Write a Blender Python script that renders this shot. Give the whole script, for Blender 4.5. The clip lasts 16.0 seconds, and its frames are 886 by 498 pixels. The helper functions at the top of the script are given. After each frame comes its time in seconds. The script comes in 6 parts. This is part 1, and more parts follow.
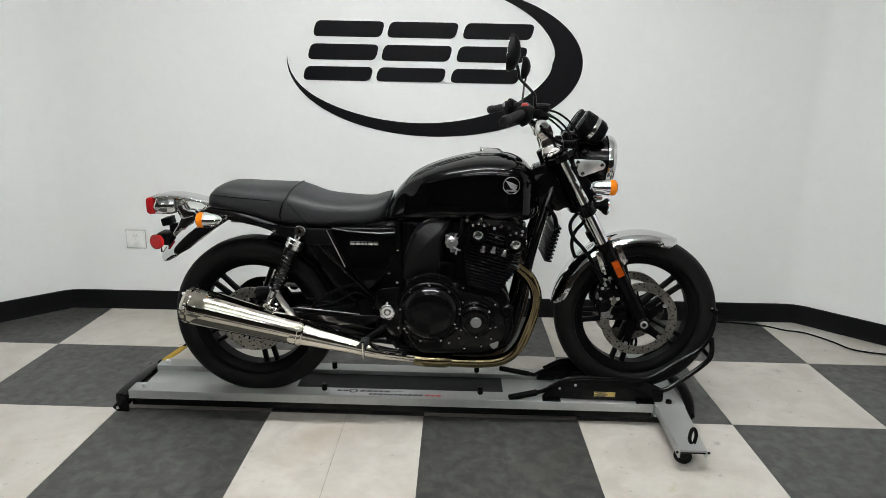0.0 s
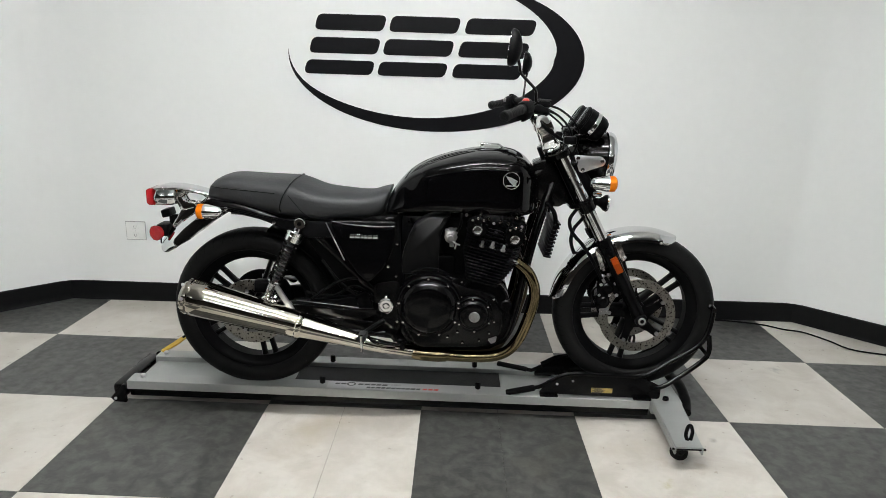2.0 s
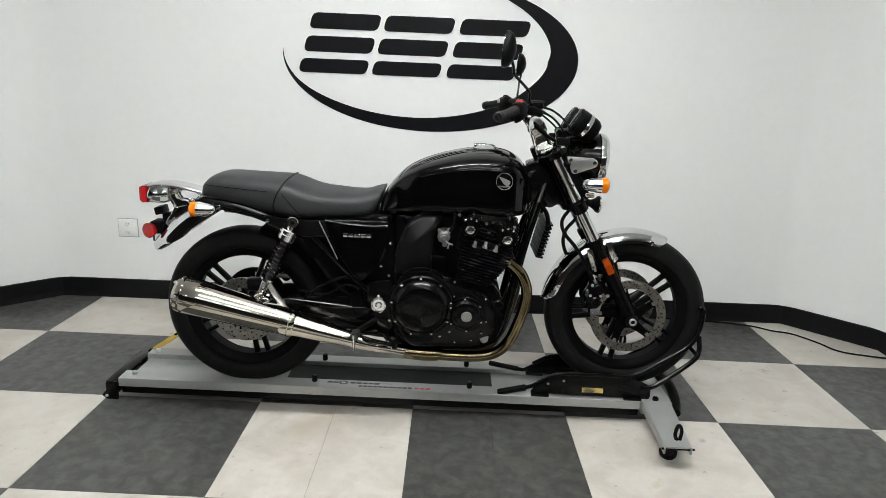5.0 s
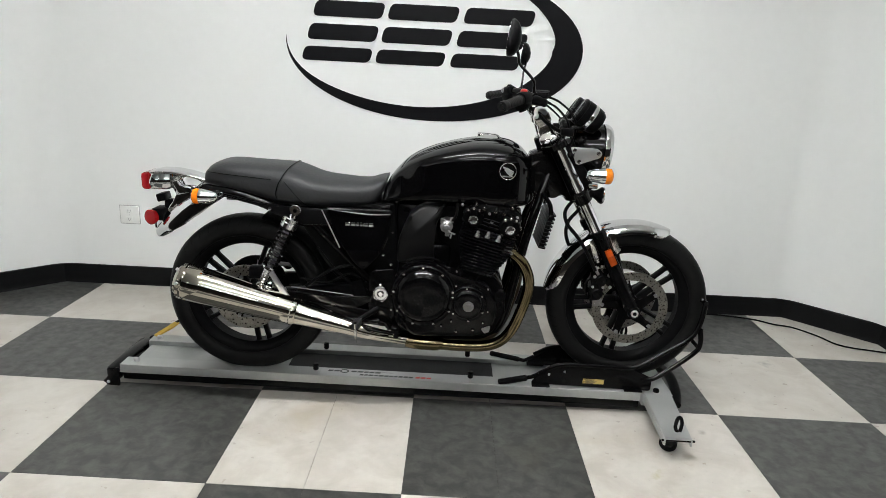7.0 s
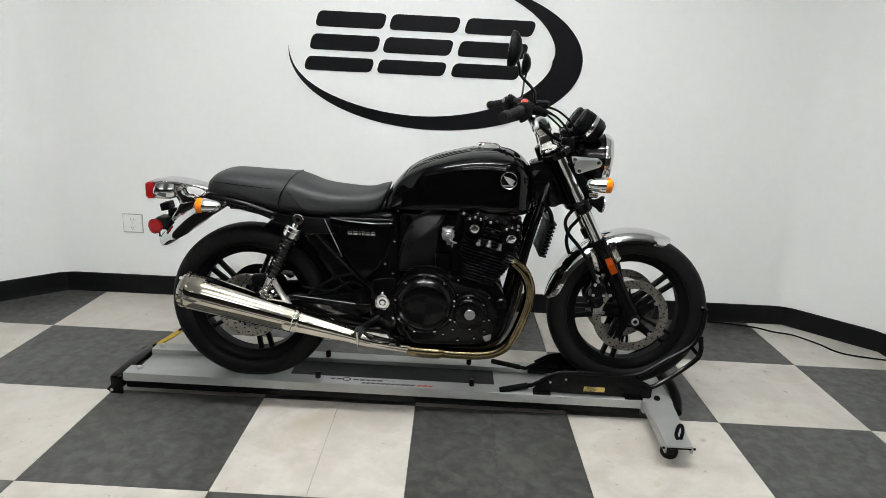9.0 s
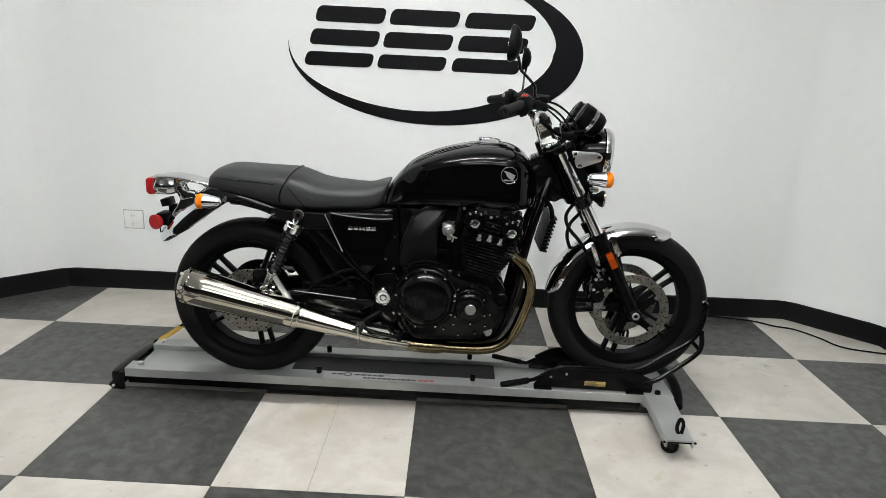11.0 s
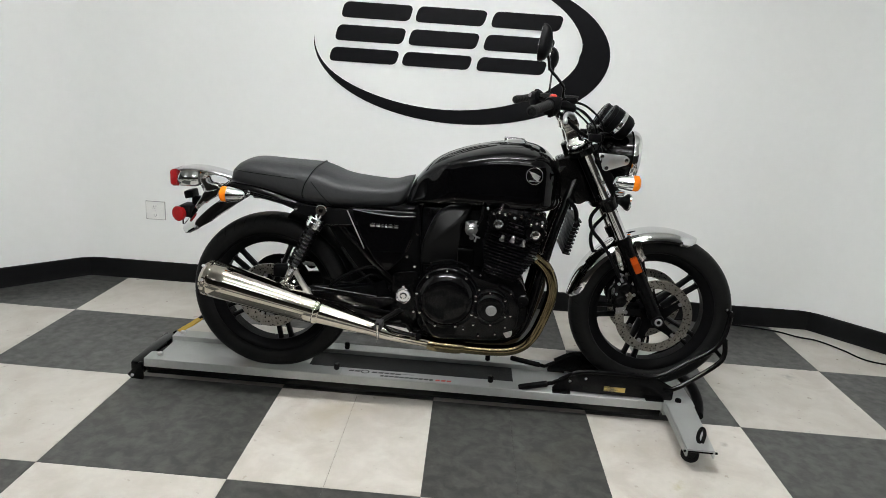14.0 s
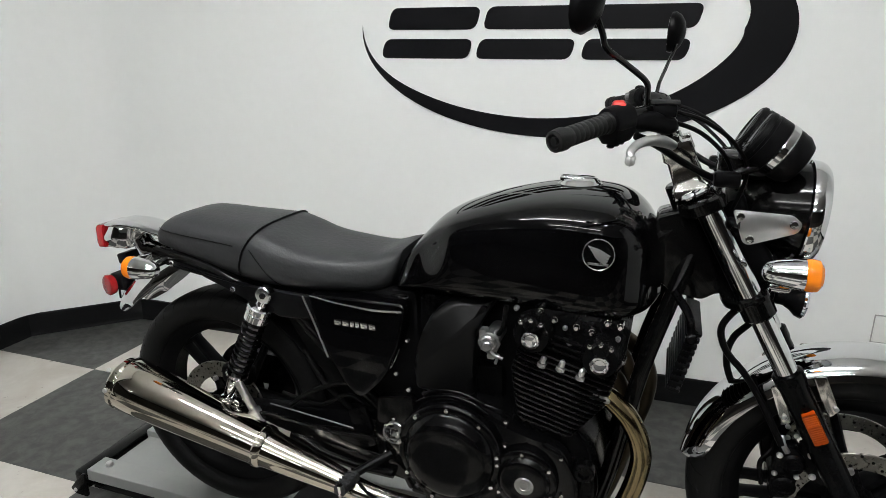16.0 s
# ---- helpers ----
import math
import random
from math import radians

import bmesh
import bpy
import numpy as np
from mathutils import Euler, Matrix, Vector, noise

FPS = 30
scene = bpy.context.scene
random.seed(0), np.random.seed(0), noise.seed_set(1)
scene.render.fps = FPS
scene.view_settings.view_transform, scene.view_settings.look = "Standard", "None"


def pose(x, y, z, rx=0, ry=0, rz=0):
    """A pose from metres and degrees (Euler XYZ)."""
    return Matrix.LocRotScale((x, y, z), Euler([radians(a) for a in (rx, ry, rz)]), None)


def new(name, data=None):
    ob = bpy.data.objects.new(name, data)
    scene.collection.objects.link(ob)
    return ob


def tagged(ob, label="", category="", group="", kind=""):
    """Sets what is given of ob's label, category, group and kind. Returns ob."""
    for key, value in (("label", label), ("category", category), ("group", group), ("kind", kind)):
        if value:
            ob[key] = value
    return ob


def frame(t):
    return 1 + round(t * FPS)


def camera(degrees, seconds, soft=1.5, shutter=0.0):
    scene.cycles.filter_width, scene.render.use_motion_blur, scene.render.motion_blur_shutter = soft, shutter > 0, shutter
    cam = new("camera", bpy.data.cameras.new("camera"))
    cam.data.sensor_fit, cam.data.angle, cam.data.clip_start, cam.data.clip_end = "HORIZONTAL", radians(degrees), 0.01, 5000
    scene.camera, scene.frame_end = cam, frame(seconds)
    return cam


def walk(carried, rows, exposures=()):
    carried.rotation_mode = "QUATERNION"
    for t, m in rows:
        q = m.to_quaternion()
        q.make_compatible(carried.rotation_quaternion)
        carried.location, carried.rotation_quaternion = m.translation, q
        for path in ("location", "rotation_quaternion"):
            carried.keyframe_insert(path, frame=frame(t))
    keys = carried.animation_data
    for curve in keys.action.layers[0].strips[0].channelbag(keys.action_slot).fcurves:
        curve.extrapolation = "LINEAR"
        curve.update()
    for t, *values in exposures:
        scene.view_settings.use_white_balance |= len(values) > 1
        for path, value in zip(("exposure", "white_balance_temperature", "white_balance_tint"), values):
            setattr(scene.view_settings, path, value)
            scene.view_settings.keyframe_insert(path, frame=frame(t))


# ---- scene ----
# camera: seconds, eye in metres, then yaw (to the left of +y), pitch (up) and roll in degrees
cam = camera(68.46, 16.0, 0.85)
ROWS = [
    (0.0, 1.3155, -2.3252, 1.2928, 0.909, -14.555, 1.159),
    (0.5, 1.3158, -2.3299, 1.2892, 0.792, -14.290, 1.147),
    (1.0, 1.3156, -2.3308, 1.2875, 360.899, -14.718, 1.805),
    (1.5, 1.3165, -2.3264, 1.2937, 360.881, -15.030, 1.729),
    (2.0, 1.3173, -2.3300, 1.2862, 360.874, -14.856, 1.850),
    (2.5, 1.3205, -2.3302, 1.2859, 360.620, -14.966, 2.046),
    (3.0, 1.3155, -2.3317, 1.2928, 360.504, -14.955, 2.110),
    (3.5, 1.3152, -2.3363, 1.2915, 0.181, -14.875, 2.148),
    (4.0, 1.3182, -2.3413, 1.2898, 360.507, -14.889, 2.295),
    (6.5, 1.3162, -2.3368, 1.2913, 359.747, -14.933, 2.800),
    (7.0, 1.3119, -2.3372, 1.2839, 360.260, -15.682, 3.048),
    (7.5, 1.3140, -2.3431, 1.2856, 360.447, -15.608, 3.251),
    (8.0, 1.3134, -2.3445, 1.2910, 360.485, -15.613, 2.940),
    (8.5, 1.3118, -2.3472, 1.2915, 360.427, -15.147, 2.769),
    (9.0, 1.3086, -2.3524, 1.2928, 0.353, -15.040, 2.960),
    (11.5, 1.3120, -2.3522, 1.2910, 0.460, -15.687, 2.764),
    (12.0, 1.3087, -2.3527, 1.2894, 360.484, -15.863, 2.827),
    (12.5, 1.3071, -2.3514, 1.2874, 360.681, -15.695, 2.966),
    (13.0, 1.3079, -2.3482, 1.2902, 360.911, -15.798, 2.892),
    (13.5, 1.3132, -2.3446, 1.2840, 361.194, -15.739, 3.760),
    (14.0, 1.2834, -2.3372, 1.2827, 1.748, -15.523, 4.073),
    (14.2, 1.2388, -2.3184, 1.2800, -0.302, -17.578, 4.161),
    (14.5, 1.2654, -2.2138, 1.2680, 3.678, -13.989, 2.003),
    (14.7, 1.2902, -2.1242, 1.2982, 6.629, -10.260, 0.069),
    (15.0, 1.3770, -1.9582, 1.3186, 13.191, -12.434, -3.163),
    (15.4, 1.4308, -1.6752, 1.2731, 16.603, -14.707, -0.892),
    (15.5, 1.4585, -1.5678, 1.2738, 376.181, -14.596, -0.005),
    (15.7, 1.5024, -1.4299, 1.3003, 15.252, -15.889, 0.357),
    (16.0, 1.6134, -1.2670, 1.2907, 379.164, -16.556, 0.342),
]
walk(cam, [(t, Matrix.Translation((x, y, z)) @ pose(0, 0, 0, 0, 0, yaw) @ pose(0, 0, 0, 90 + pitch) @ pose(0, 0, 0, 0, 0, roll)) for t, x, y, z, yaw, pitch, roll in ROWS],
     [(0.0, 0.2), (1.0, 0.24), (2.0, 0.31), (13.5, 0.31), (14.0, 0.26), (14.5, 0.22), (15.0, 0.08), (16.0, 0.15)])

# ---- world and lamps ----
world = bpy.data.worlds.new("hall_dark")
world.use_nodes = True
world.node_tree.nodes["Background"].inputs[0].default_value = (0.5, 0.5, 0.5, 1)
world.node_tree.nodes["Background"].inputs[1].default_value = 0.004
scene.world = world
TUBE = 139.0      # strength of the ceiling light diffusers


# ---- materials ----
def material(name, colour, rough=0.5, metal=0.0, spread=0.12, grain=40.0, stain=3.0, bump=0.0, bump_scale=200.0,
             coat=0.0, per_object=0.0, rough_spread=0.1, spec=0.5):
    """A surface whose colour and gloss vary at two scales, with a fine relief."""
    m = bpy.data.materials.new(name)
    m.use_nodes = True
    nt = m.node_tree
    b = nt.nodes["Principled BSDF"]
    geo = nt.nodes.new("ShaderNodeNewGeometry")
    fine, wide = nt.nodes.new("ShaderNodeTexNoise"), nt.nodes.new("ShaderNodeTexNoise")
    fine.inputs["Scale"].default_value, fine.inputs["Detail"].default_value = grain, 4
    wide.inputs["Scale"].default_value, wide.inputs["Detail"].default_value = stain, 3
    for n in (fine, wide):
        nt.links.new(geo.outputs["Position"], n.inputs["Vector"])
    add = nt.nodes.new("ShaderNodeMath")
    add.operation = "ADD"
    nt.links.new(fine.outputs["Fac"], add.inputs[0])
    nt.links.new(wide.outputs["Fac"], add.inputs[1])
    last = add.outputs[0]
    if per_object:
        info = nt.nodes.new("ShaderNodeObjectInfo")
        more = nt.nodes.new("ShaderNodeMath")
        more.operation = "MULTIPLY_ADD"
        more.inputs[1].default_value = per_object
        nt.links.new(info.outputs["Random"], more.inputs[0])
        nt.links.new(last, more.inputs[2])
        last = more.outputs[0]
    ramp = nt.nodes.new("ShaderNodeMapRange")
    ramp.inputs[1].default_value, ramp.inputs[2].default_value = 0.55, 1.45
    ramp.inputs[3].default_value, ramp.inputs[4].default_value = 1 - spread, 1 + spread
    nt.links.new(last, ramp.inputs[0])
    mix = nt.nodes.new("ShaderNodeVectorMath")
    mix.operation = "SCALE"
    mix.inputs[0].default_value = colour
    nt.links.new(ramp.outputs[0], mix.inputs["Scale"])
    nt.links.new(mix.outputs[0], b.inputs["Base Color"])
    gloss = nt.nodes.new("ShaderNodeMapRange")
    gloss.inputs[1].default_value, gloss.inputs[2].default_value = 0.3, 0.7
    gloss.inputs[3].default_value, gloss.inputs[4].default_value = rough * (1 - rough_spread), rough * (1 + rough_spread)
    nt.links.new(fine.outputs["Fac"], gloss.inputs[0])
    nt.links.new(gloss.outputs[0], b.inputs["Roughness"])
    b.inputs["Metallic"].default_value = metal
    b.inputs["Specular IOR Level"].default_value = spec
    b.inputs["Coat Weight"].default_value = coat
    b.inputs["Coat Roughness"].default_value = 0.04
    if bump:
        relief, bn = nt.nodes.new("ShaderNodeTexNoise"), nt.nodes.new("ShaderNodeBump")
        relief.inputs["Scale"].default_value, relief.inputs["Detail"].default_value = bump_scale, 3
        nt.links.new(geo.outputs["Position"], relief.inputs["Vector"])
        bn.inputs["Strength"].default_value, bn.inputs["Distance"].default_value = bump, 0.002
        nt.links.new(relief.outputs["Fac"], bn.inputs["Height"])
        nt.links.new(bn.outputs[0], b.inputs["Normal"])
    return m


def tile_material(name, colour, dark, amount, scale, gloss):
    """Vinyl tile: cloudy marbling, small scuffs, and a slight change from tile to tile."""
    m = material(name, colour, gloss, 0, 0.10, 30, 2.2, 0.12, 90, per_object=0.25, rough_spread=0.25)
    nt = m.node_tree
    b = nt.nodes["Principled BSDF"]
    src = b.inputs["Base Color"].links[0].from_socket
    geo = nt.nodes.new("ShaderNodeNewGeometry")
    scuff = nt.nodes.new("ShaderNodeTexNoise")
    scuff.inputs["Scale"].default_value, scuff.inputs["Detail"].default_value = scale, 6
    scuff.inputs["Roughness"].default_value = 0.58
    scuff.inputs["Distortion"].default_value = 0.4
    nt.links.new(geo.outputs["Position"], scuff.inputs["Vector"])
    ramp = nt.nodes.new("ShaderNodeValToRGB")
    ramp.color_ramp.elements[0].position, ramp.color_ramp.elements[1].position = 0.40, 0.64
    ramp.color_ramp.elements[0].color, ramp.color_ramp.elements[1].color = (0, 0, 0, 1), (amount, amount, amount, 1)
    nt.links.new(scuff.outputs["Fac"], ramp.inputs[0])
    mix = nt.nodes.new("ShaderNodeMix")
    mix.data_type = "RGBA"
    nt.links.new(ramp.outputs[0], mix.inputs[0])
    nt.links.new(src, mix.inputs[6])
    mix.inputs[7].default_value = (*dark, 1)
    spill, spot = nt.nodes.new("ShaderNodeTexNoise"), nt.nodes.new("ShaderNodeValToRGB")
    spill.inputs["Scale"].default_value, spill.inputs["Detail"].default_value = 1.7, 5
    nt.links.new(geo.outputs["Position"], spill.inputs["Vector"])
    spot.color_ramp.elements[0].position, spot.color_ramp.elements[1].position = 0.63, 0.74
    spot.color_ramp.elements[0].color, spot.color_ramp.elements[1].color = (0, 0, 0, 1), (0.5, 0.5, 0.5, 1)
    nt.links.new(spill.outputs["Fac"], spot.inputs[0])
    old = nt.nodes.new("ShaderNodeMix")
    old.data_type = "RGBA"
    nt.links.new(spot.outputs[0], old.inputs[0])
    nt.links.new(mix.outputs[2], old.inputs[6])
    old.inputs[7].default_value = (dark[0] * 0.92, dark[1] * 0.84, dark[2] * 0.66, 1)
    nt.links.new(old.outputs[2], b.inputs["Base Color"])
    return m


def glow(name, colour, strength):
    m = bpy.data.materials.new(name)
    m.use_nodes = True
    b = m.node_tree.nodes["Principled BSDF"]
    b.inputs["Base Color"].default_value = (0.8, 0.8, 0.8, 1)
    b.inputs["Emission Color"].default_value = (*colour, 1)
    b.inputs["Emission Strength"].default_value = strength
    return m


def lens(name, colour, rough=0.12):
    """Tinted moulded plastic of a lamp lens."""
    m = material(name, colour, rough, 0, 0.06, 120, 20, 0.15, 500)
    b = m.node_tree.nodes["Principled BSDF"]
    b.inputs["Transmission Weight"].default_value = 0.25
    b.inputs["Coat Weight"].default_value = 0.12
    b.inputs["Specular IOR Level"].default_value = 0.3
    return m


WHITE_WALL = material("white_wall_paint", (0.80, 0.81, 0.80), 0.55, 0, 0.02, 25, 0.9, 0.10, 160)
BLACK_BASE = material("black_vinyl_base", (0.006, 0.006, 0.0065), 0.42, 0, 0.2, 30, 4, spec=0.12)
VINYL_BLACK = material("black_wall_vinyl", (0.005, 0.005, 0.006), 0.45, 0, 0.15, 60, 3, spec=0.1)
TILE_WHITE = tile_material("white_vinyl_tile", (0.485, 0.460, 0.420), (0.385, 0.352, 0.308), 0.7, 6.0, 0.36)
TILE_DARK = tile_material("charcoal_vinyl_tile", (0.030, 0.030, 0.0285), (0.072, 0.072, 0.067), 0.95, 19.0, 0.38)


def floor_marks(m, marks):
    """Old spills and scuffs at their places on the floor: (x, y, reach, colour, strength)."""
    nt = m.node_tree
    b = nt.nodes["Principled BSDF"]
    geo, wob = nt.nodes.new("ShaderNodeNewGeometry"), nt.nodes.new("ShaderNodeTexNoise")
    wob.inputs["Scale"].default_value, wob.inputs["Detail"].default_value = 30, 5
    nt.links.new(geo.outputs["Position"], wob.inputs["Vector"])
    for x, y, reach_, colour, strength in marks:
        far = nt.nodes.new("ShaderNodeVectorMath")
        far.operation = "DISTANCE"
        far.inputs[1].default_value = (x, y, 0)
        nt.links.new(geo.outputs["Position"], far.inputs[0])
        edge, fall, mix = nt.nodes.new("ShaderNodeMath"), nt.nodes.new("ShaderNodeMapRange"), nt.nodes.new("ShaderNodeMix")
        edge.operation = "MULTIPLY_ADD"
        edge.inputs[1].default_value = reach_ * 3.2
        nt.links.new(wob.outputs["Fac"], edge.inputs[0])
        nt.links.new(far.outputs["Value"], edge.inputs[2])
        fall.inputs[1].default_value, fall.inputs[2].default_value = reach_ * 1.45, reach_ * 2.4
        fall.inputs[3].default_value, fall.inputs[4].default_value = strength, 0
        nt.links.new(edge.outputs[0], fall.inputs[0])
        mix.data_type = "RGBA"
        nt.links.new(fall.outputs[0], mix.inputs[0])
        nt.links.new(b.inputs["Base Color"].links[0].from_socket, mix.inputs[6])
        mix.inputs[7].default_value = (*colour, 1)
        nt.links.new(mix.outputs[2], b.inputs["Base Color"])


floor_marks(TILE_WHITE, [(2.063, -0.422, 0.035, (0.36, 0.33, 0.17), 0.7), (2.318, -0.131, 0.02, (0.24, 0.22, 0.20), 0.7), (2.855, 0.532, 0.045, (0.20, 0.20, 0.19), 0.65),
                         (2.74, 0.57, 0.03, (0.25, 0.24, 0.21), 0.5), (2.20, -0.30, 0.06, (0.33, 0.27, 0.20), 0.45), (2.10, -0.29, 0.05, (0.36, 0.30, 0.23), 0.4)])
CEILING = material("pale_ceiling", (0.72, 0.72, 0.71), 0.9, 0, 0.05, 30, 2)
HALL = material("dark_hall_wall", (0.05, 0.046, 0.042), 0.7, 0, 0.1, 20, 2, spec=0.1)
UNSEEN_DARK_FLOOR = material("dark_unseen_floor", (0.030, 0.025, 0.021), 0.95, 0, 0.3, 200, 3, 0.4, 500, spec=0.05)
PLASTIC_WHITE = material("white_plastic", (0.78, 0.78, 0.76), 0.3, 0, 0.02, 50, 8)
PLATE_EDGE = material("grey_plate_gap", (0.25, 0.25, 0.25), 0.5)
JOINT = material("dirty_tile_joint", (0.045, 0.042, 0.038), 0.8, 0, 0.3, 60, 6, spec=0.1)
OUTLINE_GREY = material("grey_outline", (0.34, 0.34, 0.33), 0.6)
PAINT = material("gloss_black_paint", (0.0013, 0.0013, 0.0015), 0.03, 0, 0.1, 300, 8, coat=0.0, spec=0.22)
ENGINE_BLACK = material("satin_black_engine", (0.0024, 0.0024, 0.0026), 0.22, 0, 0.25, 120, 12, 0.08, 300, rough_spread=0.2, spec=0.08)
FIN = material("black_cast_fins", (0.003, 0.003, 0.0031), 0.28, 0, 0.2, 150, 15, 0.1, 500, spec=0.07)
COVER_BLACK = material("gloss_black_engine_cover", (0.002, 0.002, 0.0022), 0.10, 0, 0.2, 150, 12, coat=0.0, spec=0.16)
FRAME_BLACK = material("black_frame_enamel", (0.003, 0.003, 0.003), 0.11, 0, 0.15, 100, 8, spec=0.20)
MATT_BLACK = material("matt_black_plastic", (0.003, 0.003, 0.0033), 0.40, 0, 0.15, 150, 9, 0.15, 600, spec=0.06)
AIRBOX = material("satin_grey_black_plastic", (0.0045, 0.0045, 0.0046), 0.32, 0, 0.12, 150, 9, 0.1, 700, spec=0.10)
RUBBER = material("tyre_rubber", (0.0065, 0.0065, 0.0065), 0.52, 0, 0.35, 70, 8, 0.25, 250, spec=0.10)
GRIP = material("grip_rubber", (0.007, 0.007, 0.007), 0.6, 0, 0.2, 200, 20, 0.3, 500, spec=0.18)
SEAT = material("black_seat_vinyl", (0.023, 0.0237, 0.025), 0.48, 0, 0.15, 220, 9, 0.45, 90, spec=0.28)
CHROME = material("chrome", (0.66, 0.665, 0.67), 0.04, 1, 0.02, 60, 5, rough_spread=0.4)
STEEL = material("polished_steel", (0.72, 0.70, 0.67), 0.13, 1, 0.06, 60, 9)
HEADER = material("heat_tinted_header", (0.19, 0.15, 0.085), 0.16, 1, 0.10, 30, 9, rough_spread=0.05)
SATIN = material("satin_aluminium", (0.62, 0.62, 0.62), 0.34, 1, 0.06, 90, 8)
DISC = material("machined_disc", (0.23, 0.22, 0.20), 0.32, 1, 0.25, 160, 25, rough_spread=0.3)
CAST = material("cast_aluminium", (0.28, 0.28, 0.28), 0.36, 0.9, 0.2, 120, 30, 0.2, 400)
# darker copy of the header steel; the shade is in its colour
HEADER_SHADED = material("shaded_header_steel", (0.045, 0.036, 0.025), 0.36, 1, 0.3, 40, 12)
DECK = material("anodised_deck_aluminium", (0.36, 0.37, 0.36), 0.46, 0.55, 0.13, 70, 6, 0.12, 60, rough_spread=0.25)
DECK_MAT = material("grey_grip_mat", (0.022, 0.022, 0.023), 0.7, 0, 0.15, 300, 12, 0.4, 900, spec=0.2)
STAND = material("powder_black_steel", (0.003, 0.003, 0.0032), 0.17, 0, 0.2, 90, 9, spec=0.16)
AMBER = lens("amber_lens", (0.95, 0.25, 0.01))
ORANGE = lens("orange_reflector", (0.50, 0.075, 0.006), 0.08)
RED = lens("red_lens", (0.42, 0.012, 0.015))
RED_PLASTIC = material("red_switch", (0.50, 0.03, 0.02), 0.35)
REFLECTOR = lens("deep_orange_reflector", (0.34, 0.050, 0.004), 0.10)
RED_DEEP = lens("deep_red_reflector", (0.36, 0.008, 0.009), 0.14)
WARM_CHROME = material("heat_warmed_chrome", (0.52, 0.485, 0.42), 0.05, 1, 0.06, 60, 5, rough_spread=0.4)
DULL = material("dull_cast_silver", (0.34, 0.34, 0.34), 0.28, 1, 0.12, 90, 20, 0.1, 300)
GLASS = lens("clear_lamp_glass", (0.75, 0.78, 0.78), 0.05)
MIRROR = material("mirror_glass", (0.9, 0.9, 0.9), 0.02, 1, 0.01)
YELLOW = material("yellow_strap", (0.55, 0.36, 0.04), 0.6, 0, 0.15, 200, 20, 0.3, 500)
TAG = material("gold_label", (0.55, 0.40, 0.12), 0.4, 0.3, 0.1, 100, 20)
PRINT_BLACK = material("dark_print", (0.03, 0.03, 0.03), 0.5)
PRINT_RED = material("red_print", (0.62, 0.06, 0.05), 0.5)
CABLE = material("black_cable", (0.003, 0.003, 0.003), 0.45, spec=0.06)


# ---- mesh helpers ----
WORLD_OF = {}


def thing(name, at, label, category, group="", kind=""):
    ob = new(name)
    ob.location = at
    ob.empty_display_size = 0.05
    WORLD_OF[ob] = Vector(at)
    return tagged(ob, label, category, group, kind)


def part(name, bm, mat_, parent=None, label="", smooth=True, angle=35, kind=""):
    """Link a bmesh in world places as one mesh, under a thing or a part."""
    me = bpy.data.meshes.new(name)
    bmesh.ops.recalc_face_normals(bm, faces=bm.faces[:])
    if smooth:
        for f in bm.faces:
            f.smooth = True
        for e in bm.edges:
            if len(e.link_faces) == 2 and e.calc_face_angle(0) > radians(angle):
                e.smooth = False
    bm.to_mesh(me)
    bm.free()
    me.materials.append(mat_)
    ob = new(name, me)
    if parent is not None:
        ob.parent = parent
        at = WORLD_OF.get(parent)
        if at is not None:
            ob.matrix_parent_inverse = Matrix.Translation(-at)
    return tagged(ob, label, "", "", kind)


def axes_to(d):
    d = Vector(d).normalized()
    up = Vector((0, 0, 1)) if abs(d.z) < 0.95 else Vector((0, 1, 0))
    s = d.cross(up).normalized()
    return d, s, s.cross(d).normalized()


def box(bm, lo, hi, bevel=0.0, m=None, seg=2):
    lo, hi = Vector(lo), Vector(hi)
    r = bmesh.ops.create_cube(bm, size=1)
    vs = r["verts"]
    for v in vs:
        v.co = Vector((lo[i] + (v.co[i] + 0.5) * (hi[i] - lo[i]) for i in range(3)))
    if bevel:
        es = list({e for v in vs for e in v.link_edges})
        out = bmesh.ops.bevel(bm, geom=es, offset=bevel, segments=seg, affect="EDGES", profile=0.5)
        vs = list({v for f in out["faces"] for v in f.verts} | {v for v in vs if v.is_valid})
    if m is not None:
        for v in vs:
            v.co = m @ v.co
    return vs


def rings(bm, loops, closed=True, caps=True):
    """Skin a row of rings of equal length."""
    made = [[bm.verts.new(p) for p in ring] for ring in loops]
    n = len(made[0])
    for a, b in zip(made, made[1:]):
        for i in range(n if closed else n - 1):
            j = (i + 1) % n
            bm.faces.new((a[i], a[j], b[j], b[i]))
    if caps and closed:
        bm.faces.new(made[0][::-1])
        bm.faces.new(made[-1])
    return made


def lathe(bm, at, axis, profile, n=32, caps=True):
    """Turn (distance along the axis, radius) pairs about an axis."""
    d, s, u = axes_to(axis)
    at = Vector(at)
    loops = []
    for l, r in profile:
        r = max(r, 1e-4)
        loops.append([at + d * l + (s * math.cos(t) + u * math.sin(t)) * r for t in (2 * math.pi * k / n for k in range(n))])
    return rings(bm, loops, True, caps)


def rod(bm, a, b, r0, r1=None, n=16, bevel=0.0):
    a, b = Vector(a), Vector(b)
    r1 = r0 if r1 is None else r1
    l = (b - a).length
    pr = [(0, r0), (l, r1)]
    if bevel:
        pr = [(0, r0 - bevel), (bevel, r0), (l - bevel, r1), (l, r1 - bevel)]
    return lathe(bm, a, b - a, pr, n)


